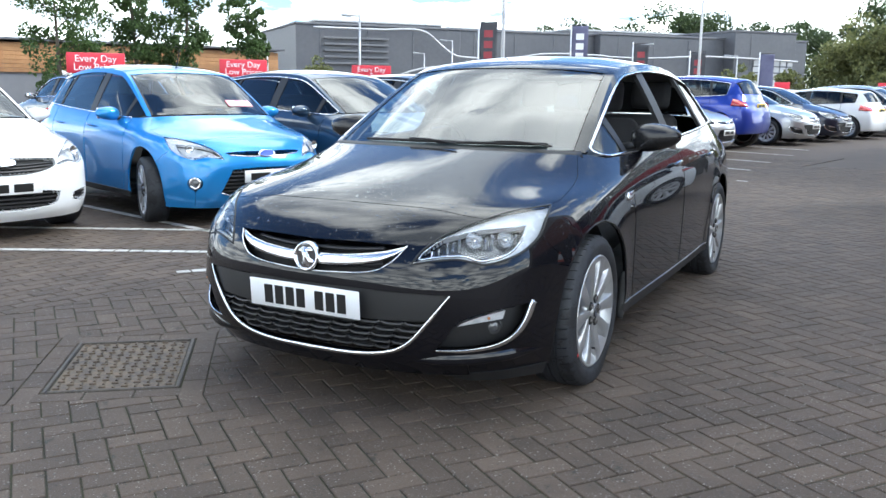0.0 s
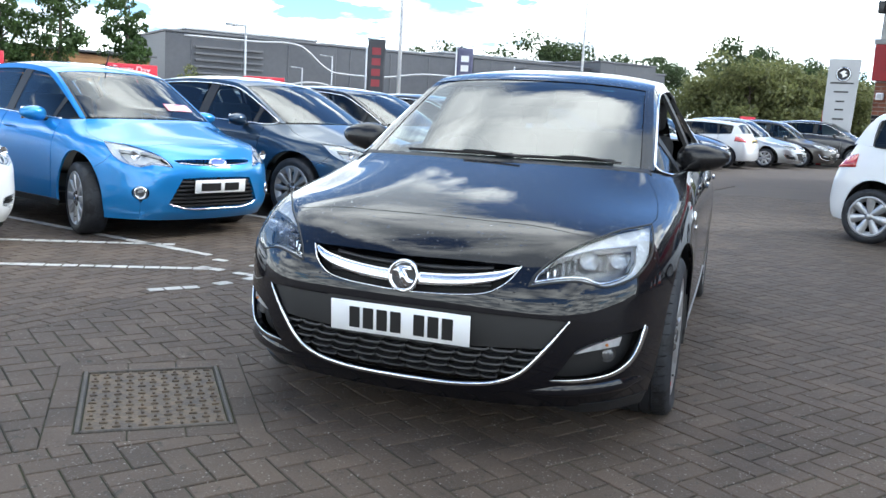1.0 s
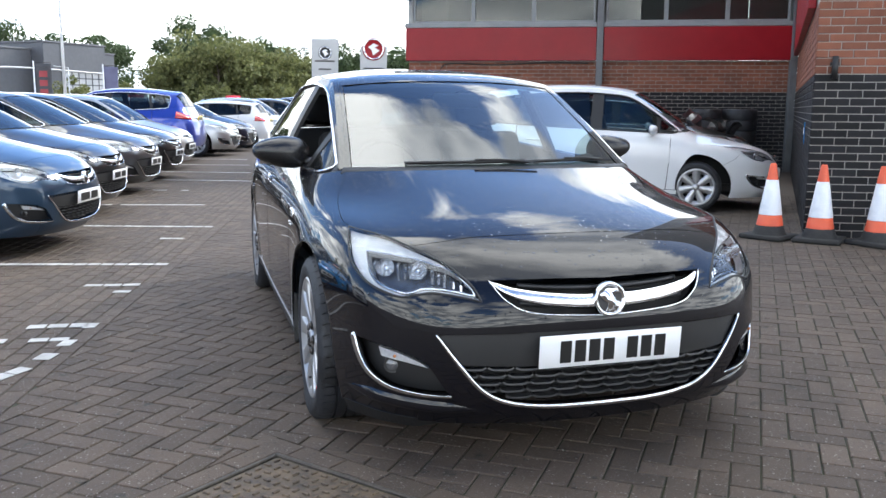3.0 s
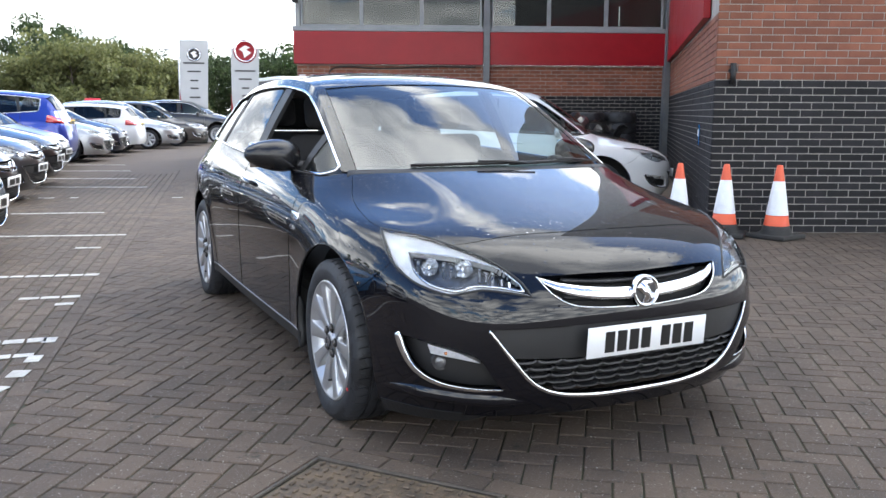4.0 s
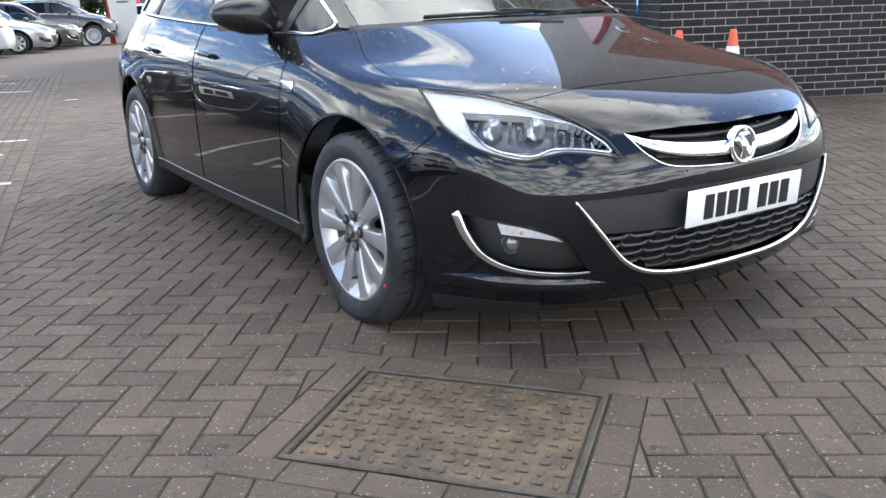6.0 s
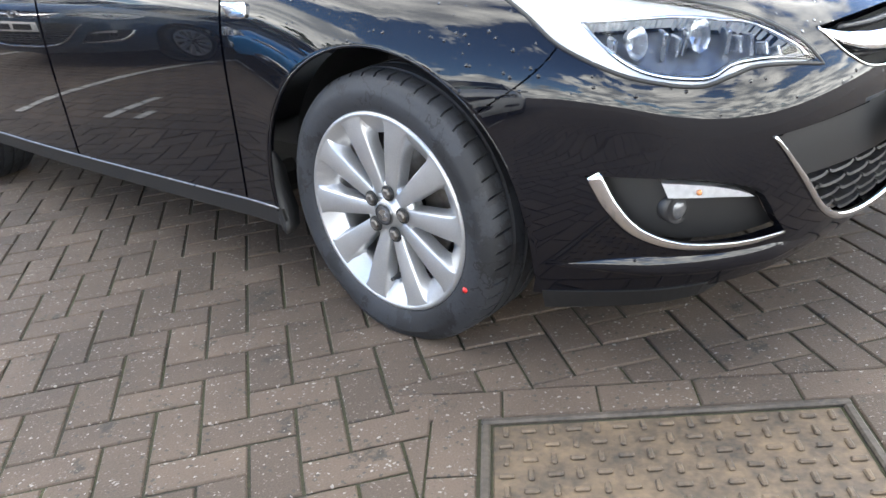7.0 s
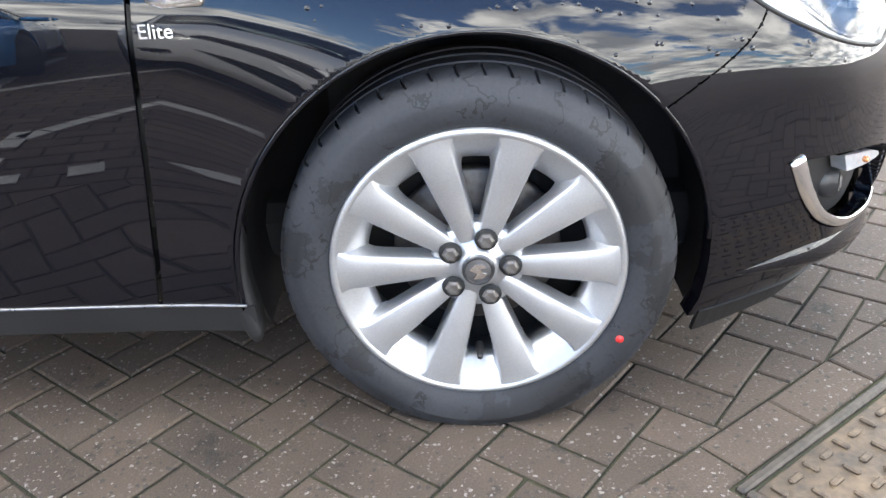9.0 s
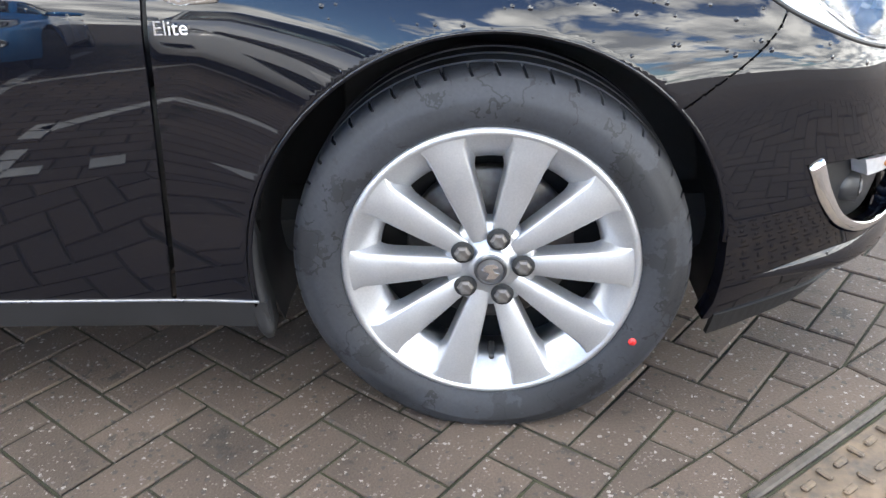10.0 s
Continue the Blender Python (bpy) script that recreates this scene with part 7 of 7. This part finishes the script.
def timber_shop():
    A, B = polar0(-60, 46), polar0(-38.5, 52)
    m, n = wall_frame(A, B)
    e = thing("timber_shop", m, "low shop with orange-brown timber cladding and pale canopy", "building")
    part("body", box((n, 10, 2.2), pose(n / 2, 5.2, 1.1)), M_CLAD2, e, smooth=False)
    for i in range(7):
        part("cladding_board", box((n, .08, .19), pose(n / 2, .1, 1.85 + i * .2), .01), M_WOOD, e, smooth=False)
    part("roof_edge", box((n + .6, 10.4, .12), pose(n / 2, 5, 3.32), .02), M_CLAD, e, smooth=False)
    part("fascia_back", box((n, 9, 1.2), pose(n / 2, 5, 2.6)), M_WOOD, e, smooth=False)
    for k, w in enumerate((1.0, .6, .7)):
        part("sign_bar", box((w, .05, .32), pose(8.2 + k * 1.0, .02, 2.5), .01), M_LETTER, e, "plain white sign bar", smooth=False)
    part("awning", box((3.2, 2.0, .12), pose(8.6, -1.0, 1.7, 8), .02), M_LETTER, e, smooth=False)
    return e


timber_shop()


def leaf_cloud(centre, radius, count, size, rng, flat=.8):
    """Corners of many small four-sided leaves about a point."""
    def way():
        v = rng.normal(size=(count, 3))
        return v / np.linalg.norm(v, axis=1)[:, None]
    c = way() * (radius * rng.uniform(.35, 1.0, (count, 1)) ** .6) * (1, 1, flat) + np.array(centre)
    u, w = way(), way()
    w = np.cross(u, w)
    w /= np.linalg.norm(w, axis=1)[:, None] + 1e-9
    v = np.cross(u, w)
    s = size * rng.uniform(.6, 1.3, (count, 1))
    return np.stack([c - w * s, c - v * s * .6, c + w * s, c + v * s * .6], 1).reshape(-1, 3)


def tree(pos, height, width, seed, mat=None, clumps=26, leaves=70, size=.16, bare=.22, label="leafy green tree", slim=False, shape=1.0):
    """A tapered trunk with limbs and a crown of many leaf clumps."""
    rng = random.Random(seed)
    e = thing("tree", Matrix.Translation(pos), label, "tree")
    top = height * .82
    lean = Vector((rng.uniform(-.05, .05), rng.uniform(-.05, .05), 0)) * height
    r = height * (.018 if slim else .028)
    bm = bmesh.new()
    pts = [Vector((0, 0, 0)), lean * .3 + Vector((0, 0, top * .35)), lean * .6 + Vector((0, 0, top * .7)), lean + Vector((0, 0, top))]
    pp = spline([tuple(p) for p in pts], np.linspace(0, 3, 12))
    add_sweep(bm, pp, ring_prof(1, 9), [(1, .1, 0)] * 12, scale=np.linspace(r, r * .22, 12))
    ends = []
    for k in range(9 if slim else 12):
        t = rng.uniform(bare + .05, .92)
        base = Vector(pp[int(t * 11)])
        a = k * 2.4 + rng.uniform(-.4, .4)
        reach = width * .5 * rng.uniform(.5, .95) * (1 - .55 * abs(t - .45))
        tip = base + Vector((math.cos(a) * reach, math.sin(a) * reach, reach * rng.uniform(.35, .9)))
        mid = (base + tip) / 2 + Vector((0, 0, reach * .08))
        q = spline([tuple(base), tuple(mid), tuple(tip)], np.linspace(0, 2, 6))
        add_sweep(bm, q, ring_prof(1, 6), [(.1, .2, 1)] * 6, scale=np.linspace(r * .45 * (1 - t * .5), r * .08, 6))
        ends += [tip, mid]
    bmesh.ops.recalc_face_normals(bm, faces=bm.faces)
    part("trunk", bm, M_BARK, e)
    quads, nrng = [], np.random.default_rng(seed)
    for k in range(clumps):
        if k < len(ends):
            c = ends[k]
        else:
            z = rng.uniform(bare, 1.0)
            rad = width * .5 * math.sin(math.pi * min(1, max(.08, (z - bare) / (1 - bare)) ** shape)) ** .6
            a, q = rng.uniform(0, 6.28), rng.uniform(.15, 1) ** .5
            c = Vector((math.cos(a) * rad * q, math.sin(a) * rad * q, z * height))
        quads.append(leaf_cloud(c, width * rng.uniform(.10, .19), leaves, size, nrng))
    V = np.vstack(quads)
    hang("crown", mesh_of(V, np.arange(len(V)).reshape(-1, 4).tolist()), mat or M_LEAF, e, smooth=False)
    return e


for az, d, h, w, seed in ((-51.4, 30, 4.6, 2.7, 3), (-46.9, 31, 5.0, 2.0, 4), (-44.2, 31, 4.9, 1.8, 5), (-40.6, 32, 4.4, 1.7, 6)):
    tree(polar0(az, d), h * 1.14, w, seed, M_LEAF, 66, 110, .062, .2, "slender young tree with open leafy crown", slim=True)
# the leafy bank at the road's end and woods behind the store
for k, (az, d, h, w, mt) in enumerate(((-.9, 62, 4.4, 5.5, M_LEAF2), (1.4, 60, 5.0, 6.5, M_LEAF2), (3.4, 62, 4.9, 6, M_LEAF2), (5.4, 64, 4.6, 6, M_LEAF2), (7.4, 66, 4.0, 5, M_LEAF2),
                                       (-.6, 78, 8.2, 7, M_LEAF3), (1.4, 80, 8.0, 7, M_LEAF3), (4.0, 80, 6.6, 7, M_LEAF3), (6.4, 84, 6.5, 7, M_LEAF3), (9.0, 84, 6.6, 8, M_LEAF3), (11.4, 86, 6.6, 8, M_LEAF3), (14.2, 70, 6.0, 7, M_LEAF3), (16.2, 70, 6.2, 7, M_LEAF), (18.5, 72, 6.2, 7, M_LEAF3))):
    tree(polar(az, d), h, w, 20 + k, mt, 60, 230, .125, .06, "broad leafy tree in the far hedge", shape=.8)
for k, (az, d, h, w) in enumerate(((-18.5, 130, 10.4, 12), (-14.4, 130, 12.6, 13), (-12.2, 132, 11.9, 12), (-9.0, 134, 10.8, 12), (-21.5, 134, 9.9, 11), (-6.0, 136, 10.5, 12))):
    tree(polar0(az, d), h, w, 60 + k, M_LEAF3, 56, 170, .22, .1, "dark tree behind the retail building", shape=.8)
for k, (az, d) in enumerate(((-36.0, 58), (-9.4, 62), (-6.6, 60))):
    tree(polar0(az, d), 2.9, 2.6, 80 + k, M_LEAF2, 30, 90, .10, .1, "small light green tree by the store")


def lamp_post(pos, h, turn, arm=.5):
    e = thing("street_lamp", Matrix.Translation(pos) @ pose(0, 0, 0, 0, 0, turn), "galvanised street lamp with one flat head", "street lamp", "street lamps")
    part("pole", rod((0, 0, 0), (0, 0, h), .055, .035), M_GALV, e)
    part("arm", rod((0, 0, h - .03), (-arm, 0, h + .02), .025), M_GALV, e)
    part("lamp_head", box((.42, .16, .09), pose(-arm - .12, 0, h + .02, 0, 6), .03, 2), M_GALV, e)


for az, d, h, t in ((-33.35, 34, 3.95, 0), (-27.4, 55, 4.2, 0), (-29.2, 60, 3.6, 0), (-15.4, 60, 4.3, 180), (-40.4, 33, 4.6, 0), (-39.2, 48, 3.7, 0), (-9.6, 60, 3.6, 0), (4.7, 52, 4.6, 0), (15.2, 50, 4.4, 0)):
    lamp_post(polar0(az, d), h, t)


def banner(pos, h, mat, seed, turn=0, w=.75, drop=2.2, print_mat=None):
    """A pole with a hanging banner, a little bowed by the wind, with a plain printed patch."""
    e = thing("banner_flag", Matrix.Translation(pos) @ pose(0, 0, 0, 0, 0, turn), "tall banner flag on a white pole", "flag", "banner flags")
    part("pole", rod((0, 0, 0), (0, 0, h + .1), .04, .03), M_WHITEPOLE, e)
    part("arm", rod((0, 0, h), (w, 0, h + .06), .018), M_SATIN, e)
    def cloth(x0, x1, z0, z1, off):
        nx, nz = 8, 16
        V = []
        for i in range(nx + 1):
            for j in range(nz + 1):
                x, z = x0 + (x1 - x0) * i / nx, z0 + (z1 - z0) * j / nz
                V.append((x, .06 * math.sin(2.2 * z + 3 * x + seed) * x / w + off, z))
        F = [(i * (nz + 1) + j, (i + 1) * (nz + 1) + j, (i + 1) * (nz + 1) + j + 1, i * (nz + 1) + j + 1) for i in range(nx) for j in range(nz)]
        return mesh_of(V, F)
    ob = hang("cloth", cloth(.05, w, h - drop, h - .02, 0), mat, e)
    sol = ob.modifiers.new("thick", "SOLIDIFY")
    sol.thickness = .012
    if print_mat:
        for k in range(4):
            z = h - .35 - k * .42
            o2 = hang("print_bar", cloth(.22, w - .18, z - .28, z, -.012), print_mat, e)


for az, d, h, mt, pm in ((-25.7, 36, 3.95, M_FLAG_D, M_FLAG_R), (-19.8, 40, 4.1, M_FLAG_P, M_LETTER), (-15.9, 44, 3.5, M_FLAG_D, M_FLAG_R), (-12.4, 46, 3.2, M_FLAG_D, M_FLAG_R), (-8.3, 50, 3.3, M_FLAG_P, None), (7.0, 40, 2.2, M_LETTER, M_LETTER_D)):
    banner(polar0(az, d), h, mt, d, 15, print_mat=pm)
for x, y in ((-8.61, 20.12), (-5.56, 32.48)):
    e = thing("flagpole", pose(x, y, 0), "tall plain white flagpole", "flagpole", "flagpoles")
    part("pole", rod((0, 0, 0), (0, 0, 9.5), .06, .035), M_WHITEPOLE, e)
    part("finial", lathe([(0, 9.6), (.05, 9.56), (.06, 9.52), (.03, 9.49), (0, 9.49)], 12), M_WHITEPOLE, e)


def totem(pos, turn, h, red):
    """A tall silver dealer totem with a round emblem and plain lettering bars."""
    e = thing("dealer_totem", Matrix.Translation(pos) @ pose(0, 0, 0, 0, 0, turn), "tall silver grey dealer totem with a round emblem", "sign", "dealer totems")
    bm = bmesh.new()
    add_prism(bm, [(-.52, 0), (.45, 0), (.60, h), (-.50, h)], .18, pose(0, .09, 0, 90))
    part("slab", bm, M_TOTEM, e, smooth=False)
    bm = bmesh.new()
    add_prism(bm, [(-.56, 0), (-.36, 0), (-.54, h * .52)], .20, pose(0, .10, 0, 90))
    part("red_edge", bm, M_RED, e, smooth=False)
    k, ez = (1.45, h - .12) if red else (.86, h - .55)
    at = pose(.04, -.115, ez, 90) @ Matrix.Diagonal((k, k, 1, 1))
    em = part("emblem", lathe([(0, .0), (.27, .0), (.29, .02), (.31, .0), (.31, -.03)], 36, "Z", at), M_RED if red else M_SATIN, e)
    part("emblem_ring", lathe([(.25, .015), (.27, .03), (.29, .015)], 36, "Z", at), M_CHROME, em)
    bm = bmesh.new()
    add_prism(bm, [(-.16, .05), (.0, .16), (.14, .10), (.03, .05), (.16, -.04), (-.02, -.17), (-.06, -.02)], .03, at @ pose(0, 0, -.015))
    part("emblem_shape", bm, M_LETTER, em, smooth=False)
    for z, w in ((h - .88, .8), (h - 1.2, .5), (h - 1.55, .3), (h - 1.85, .3), (h - 2.2, .4)):
        part("lettering_bar", box((w, .02, .06), pose(.02, -.10, z)), M_LETTER_D, e, smooth=False)


totem(Vector((4.23, 32.2, 0)), -8, 3.95, False)
totem(Vector((6.14, 31.8, 0)), -10, 3.68, True)


def price_board(x, y, z, turn, w=1.15, h=.42, text=True):
    e = thing("price_board", pose(x, y, z, 0, 0, turn), "red board on a car roof with white slogan", "sign", "red price boards")
    part("board", box((w, .05, h), pose(0, 0, h / 2), .02, 2), M_SIGNRED, e)
    if text:
        for row, s in enumerate(("Every Day", "Low Prices")):
            me = text_mesh(s, .20, pose(0, -.030, h * (.70 - .42 * row), 90))
            hang("slogan", me, M_LETTER, e, "white lettering", smooth=False)
    for s in (-1, 1):
        part("foot", box((.1, .2, .03), pose(s * w * .3, 0, -.01), .006), M_SATIN, e, smooth=False)


for x, y, az, size in BOARDS:
    if size == 1:
        price_board(x, y, 1.478, -az)
    else:
        price_board(x, y, 1.478, -az, .7, .3, False)
tagged(slab("low_hall", polar(13.4, 48), polar(20, 50), 2.9, 8, M_CLAD, ""), "low dark hall with a white roof edge", "building")
tagged(slab("low_hall_roof_edge", polar(13.3, 47.9), polar(20, 49.9), 3.1, 8.3, M_LETTER, "", 2.9), "white roof edge", "roof", kind="structure")


# ---- bricks and paving blocks ----
def block_verts(l, w, h, bev):
    """A chamfered block without its bottom: top face, chamfers, sides."""
    a, b = l / 2, w / 2
    V = [(-a + bev, -b + bev, 0), (a - bev, -b + bev, 0), (a - bev, b - bev, 0), (-a + bev, b - bev, 0),
         (-a, -b, -bev), (a, -b, -bev), (a, b, -bev), (-a, b, -bev), (-a, -b, -h), (a, -b, -h), (a, b, -h), (-a, b, -h)]
    F = [(0, 1, 2, 3)] + [(i + 4, (i + 1) % 4 + 4, (i + 1) % 4, i) for i in range(4)] + [(i + 8, (i + 1) % 4 + 8, (i + 1) % 4 + 4, i + 4) for i in range(4)]
    return np.array(V), F


def lay(name, parent, items, mat, near, shared, piece, label, parts=300):
    """Items: (matrix, key of the shared mesh). The near ones become parts, the rest one joined mesh."""
    order = sorted(range(len(items)), key=lambda i: near(items[i][0].translation))
    for i in order[:parts]:
        m, key = items[i]
        if shared[key][2] is None:
            me = mesh_of(shared[key][0], shared[key][1], piece)
            me.materials.append(mat)
            shared[key] = shared[key][:2] + (me,)
        ob = new(piece, shared[key][2])
        ob.parent = parent
        ob.matrix_basis = parent.matrix_basis.inverted() @ m
    V, F, n = [], [], 0
    for i in order[parts:]:
        m, key = items[i]
        v, f, _ = shared[key]
        M3 = np.array(m.to_3x3())
        V.append(v @ M3.T + np.array(m.translation))
        F += [tuple(k + n for k in q) for q in f]
        n += len(v)
    if V:
        me = mesh_of(np.vstack(V), F)
        ob = hang(name, me, mat, parent, label, smooth=False)
        ob.matrix_basis = parent.matrix_basis.inverted()
        tagged(ob, kind="stuff")


def shared_block(l, w, h, bev, mat, name):
    v, f = block_verts(l, w, h, bev)
    me = mesh_of(v, f, name)
    me.materials.append(mat)
    return v, f, me


KERB_U = Vector((math.cos(ROAD), math.sin(ROAD)))
KERB_N = Vector((-KERB_U.y, KERB_U.x))


def off_kerb(x, y):
    """How far a place lies to the bays' side of the kerb course, and how far along it."""
    d = Vector((x, y)) - KERB0
    return d.dot(KERB_N), d.dot(KERB_U)


MH = pose(-1.0515, -.8605, 0, 0, 0, -51.4)
MH_INV = MH.inverted()


def joint_bed():
    bm = box((10.3, 18.0, .02), pose(2.0, 3.85, -.0165))
    add_box(bm, (4.2, 19.0, .02), pose(-5.1, 4.2, -.0166))
    tagged(part("joint_bed", bm, M_JOINT, None, smooth=False), "dark sandy joints between paving blocks", "ground", kind="structure")


joint_bed()


def half_plane(poly, nx, ny, d):
    """The part of a flat outline on the far side of a line."""
    out = []
    for a, b in zip(poly, poly[1:] + poly[:1]):
        sa, sb = a[0] * nx + a[1] * ny - d, b[0] * nx + b[1] * ny - d
        if sa >= 0:
            out.append(a)
        if (sa >= 0) != (sb >= 0):
            t = sa / (sa - sb)
            out.append((a[0] + (b[0] - a[0]) * t, a[1] + (b[1] - a[1]) * t))
    return out


def area(poly):
    return abs(sum(a[0] * b[1] - a[1] * b[0] for a, b in zip(poly, poly[1:] + poly[:1]))) / 2


def cut_block(poly, bev=.0025, h=.05):
    """A block with any outline, chamfered, without its bottom."""
    n = len(poly)
    cx, cy = sum(p[0] for p in poly) / n, sum(p[1] for p in poly) / n
    V = [(p[0] + (cx - p[0]) * .05, p[1] + (cy - p[1]) * .05, 0) for p in poly] + [(p[0], p[1], -bev) for p in poly] + [(p[0], p[1], -h) for p in poly]
    F = [tuple(range(n))] + [(i + n, (i + 1) % n + n, (i + 1) % n, i) for i in range(n)] + [(i + 2 * n, (i + 1) % n + 2 * n, (i + 1) % n + n, i + n) for i in range(n)]
    return np.array(V), F, None


def paving():
    rng = random.Random(11)
    blk = {"full": shared_block(.1957, .0947, .05, .0032, M_BLOCK, "paving_block"), "bay": shared_block(.1915, .0915, .05, .0040, M_BLOCK, "paving_block")}
    items = []
    a, pitch = radians(-36.3), .1013
    u, v = Vector((math.cos(a), math.sin(a))), Vector((-math.sin(a), math.cos(a)))
    o = Vector((-.883, .640)) - u * pitch - v * (pitch * .5)
    RX, RY = .344 + .02 + .106, .2565 + .02 + .106

    def put_block(x, y, ang, key="full"):
        m = Matrix.Translation((x, y, rng.uniform(-.0022, .0))) @ Euler((rng.uniform(-.007, .007), rng.uniform(-.007, .007), ang + rng.uniform(-.010, .010))).to_matrix().to_4x4()
        items.append((m, key))

    def trimmed(x, y, ang):
        """The outlines left of a block that the kerb course or the cover's course cuts; None where it lies whole."""
        n, s = off_kerb(x, y)
        q = MH_INV @ Vector((x, y, 0))
        if n < -.17 and (abs(q.x) > RX + .11 or abs(q.y) > RY + .11):
            return None
        t = Matrix.Translation((x, y, 0)) @ Matrix.Rotation(ang, 4, "Z")
        box2 = [(-.098, -.0477), (.098, -.0477), (.098, .0477), (-.098, .0477)]
        poly = [tuple((t @ Vector((*c, 0))).xy) for c in box2]
        poly = half_plane(poly, -KERB_N.x, -KERB_N.y, -KERB0.dot(KERB_N) + .0535)
        if len(poly) < 3:
            return []
        w = [tuple((MH_INV @ Vector((*c, 0))).xy) for c in poly]
        sides = ((1, 0, RX), (-1, 0, RX), (0, 1, RY), (0, -1, RY))
        size = lambda k: area(k) if len(k) > 2 else 0
        kept = [w]
        if max(c[0] for c in w) > -RX and min(c[0] for c in w) < RX and max(c[1] for c in w) > -RY and min(c[1] for c in w) < RY:
            nx, ny, d = max(sides, key=lambda q: size(half_plane(w, *q)))
            rest = half_plane(w, -nx, -ny, -d)
            kept = [half_plane(w, nx, ny, d)] + ([max((half_plane(rest, *q) for q in sides), key=size)] if len(rest) > 2 else [])
        inv = t.inverted() @ MH
        return [[tuple((inv @ Vector((*c, 0))).xy) for c in k] for k in kept if size(k) > .0006]

    for i in range(-130, 130):
        for j in range(-130, 130):
            k = (i - j) % 4
            if k == 0:
                c, ang = o + u * (pitch * (i + 1)) + v * (pitch * (j + .5)), a
            elif k == 2:
                c, ang = o + u * (pitch * (i + .5)) + v * (pitch * j), a + math.pi / 2
            else:
                continue
            if not (-3.2 < c.x < 7.2 and -5.2 < c.y < 13.0) or off_kerb(c.x, c.y)[0] > .1:
                continue
            cut = trimmed(c.x, c.y, ang)
            if cut is None or (len(cut) == 1 and area(cut[0]) > .0185):
                put_block(c.x, c.y, ang)
            else:
                for piece in cut:
                    key = "cut%d" % len(items)
                    blk[key] = cut_block(piece)
                    put_block(c.x, c.y, ang, key)
    # courses round the cover
    for s in (-1, 1):
        for k in range(-2, 3):
            p = MH @ Vector((-.02 + .2 * k, s * (.2565 + .02 + .054), 0))
            put_block(p.x, p.y, radians(-51.4))
        for k in range(-1, 2):
            p = MH @ Vector((s * (.344 + .02 + .054), .2 * k, 0))
            put_block(p.x, p.y, radians(-51.4 + 90))
    # the kerb course and the bays
    for k in range(-31, 75):
        p = KERB0 + KERB_U * (.2 * k)
        put_block(p.x, p.y, ROAD)
    for r in range(1, 48):
        for k in range(-38, 70):
            p = KERB0 + KERB_U * (.2 * (k + (.5 if r % 2 else 0))) + KERB_N * (.1 * r)
            if p.x > -7.2 and p.y > -5.3:
                put_block(p.x, p.y, ROAD, "bay")
    near = lambda t: (t.x + 1.35) ** 2 + (t.y - .1) ** 2
    lay("far_blocks", GROUND, items, M_BLOCK, near, blk, "paving_block", "joined concrete paving blocks")


def brick_wall(parent, a, b, z1, split, start=0.0, near=None, parts=300):
    """Stretcher courses proud of the mortar; dark bricks below, orange above."""
    rng = random.Random(int(b.x * 100))
    m, n = wall_frame(a, b)
    sets = {"d": shared_block(.215, .065, .02, .003, M_BRICK_D, "brick"), "o": shared_block(.215, .065, .02, .003, M_BRICK_O, "brick")}
    items = []
    for r in range(int(z1 / .075)):
        z = .0375 + r * .075
        key = "d" if z < split else "o"
        x = .0 if r % 2 == 0 else -.1125
        while x < n - .03:
            x0, x1 = max(x, 0) + .005, min(x + .225, n) - .005
            x += .225
            if x1 - x0 < .03:
                continue
            items.append((m @ pose((x0 + x1) / 2, -rng.uniform(0, .003), z, 90) @ Matrix.Diagonal(((x1 - x0) / .215, 1, 1, 1)), key))
    for key, mat, lab in (("d", M_BRICK_D, "joined blue-black bricks"), ("o", M_BRICK_O, "joined orange bricks")):
        sub = [it for it in items if it[1] == key]
        lay("brickwork", parent, sub, mat, near, sets, "brick", lab, parts)


brick_wall(WALL_NEAR, CORNER, CORNER + FRONT_DIR * 4.2, 3.6, DARK_TOP, 0, near=lambda t: (t - Vector((5.2, 3.3, 1.6))).length)
brick_wall(WALL_SIDE, INNER, CORNER, 2.30, DARK_TOP, 0, near=lambda t: (t - CORNER).length)
brick_wall(WALL_FAR, LEFT_END, INNER, 2.2, DARK_TOP, 0, near=lambda t: (t - Vector((7, 12.8, 1.6))).length, parts=0)
paving()
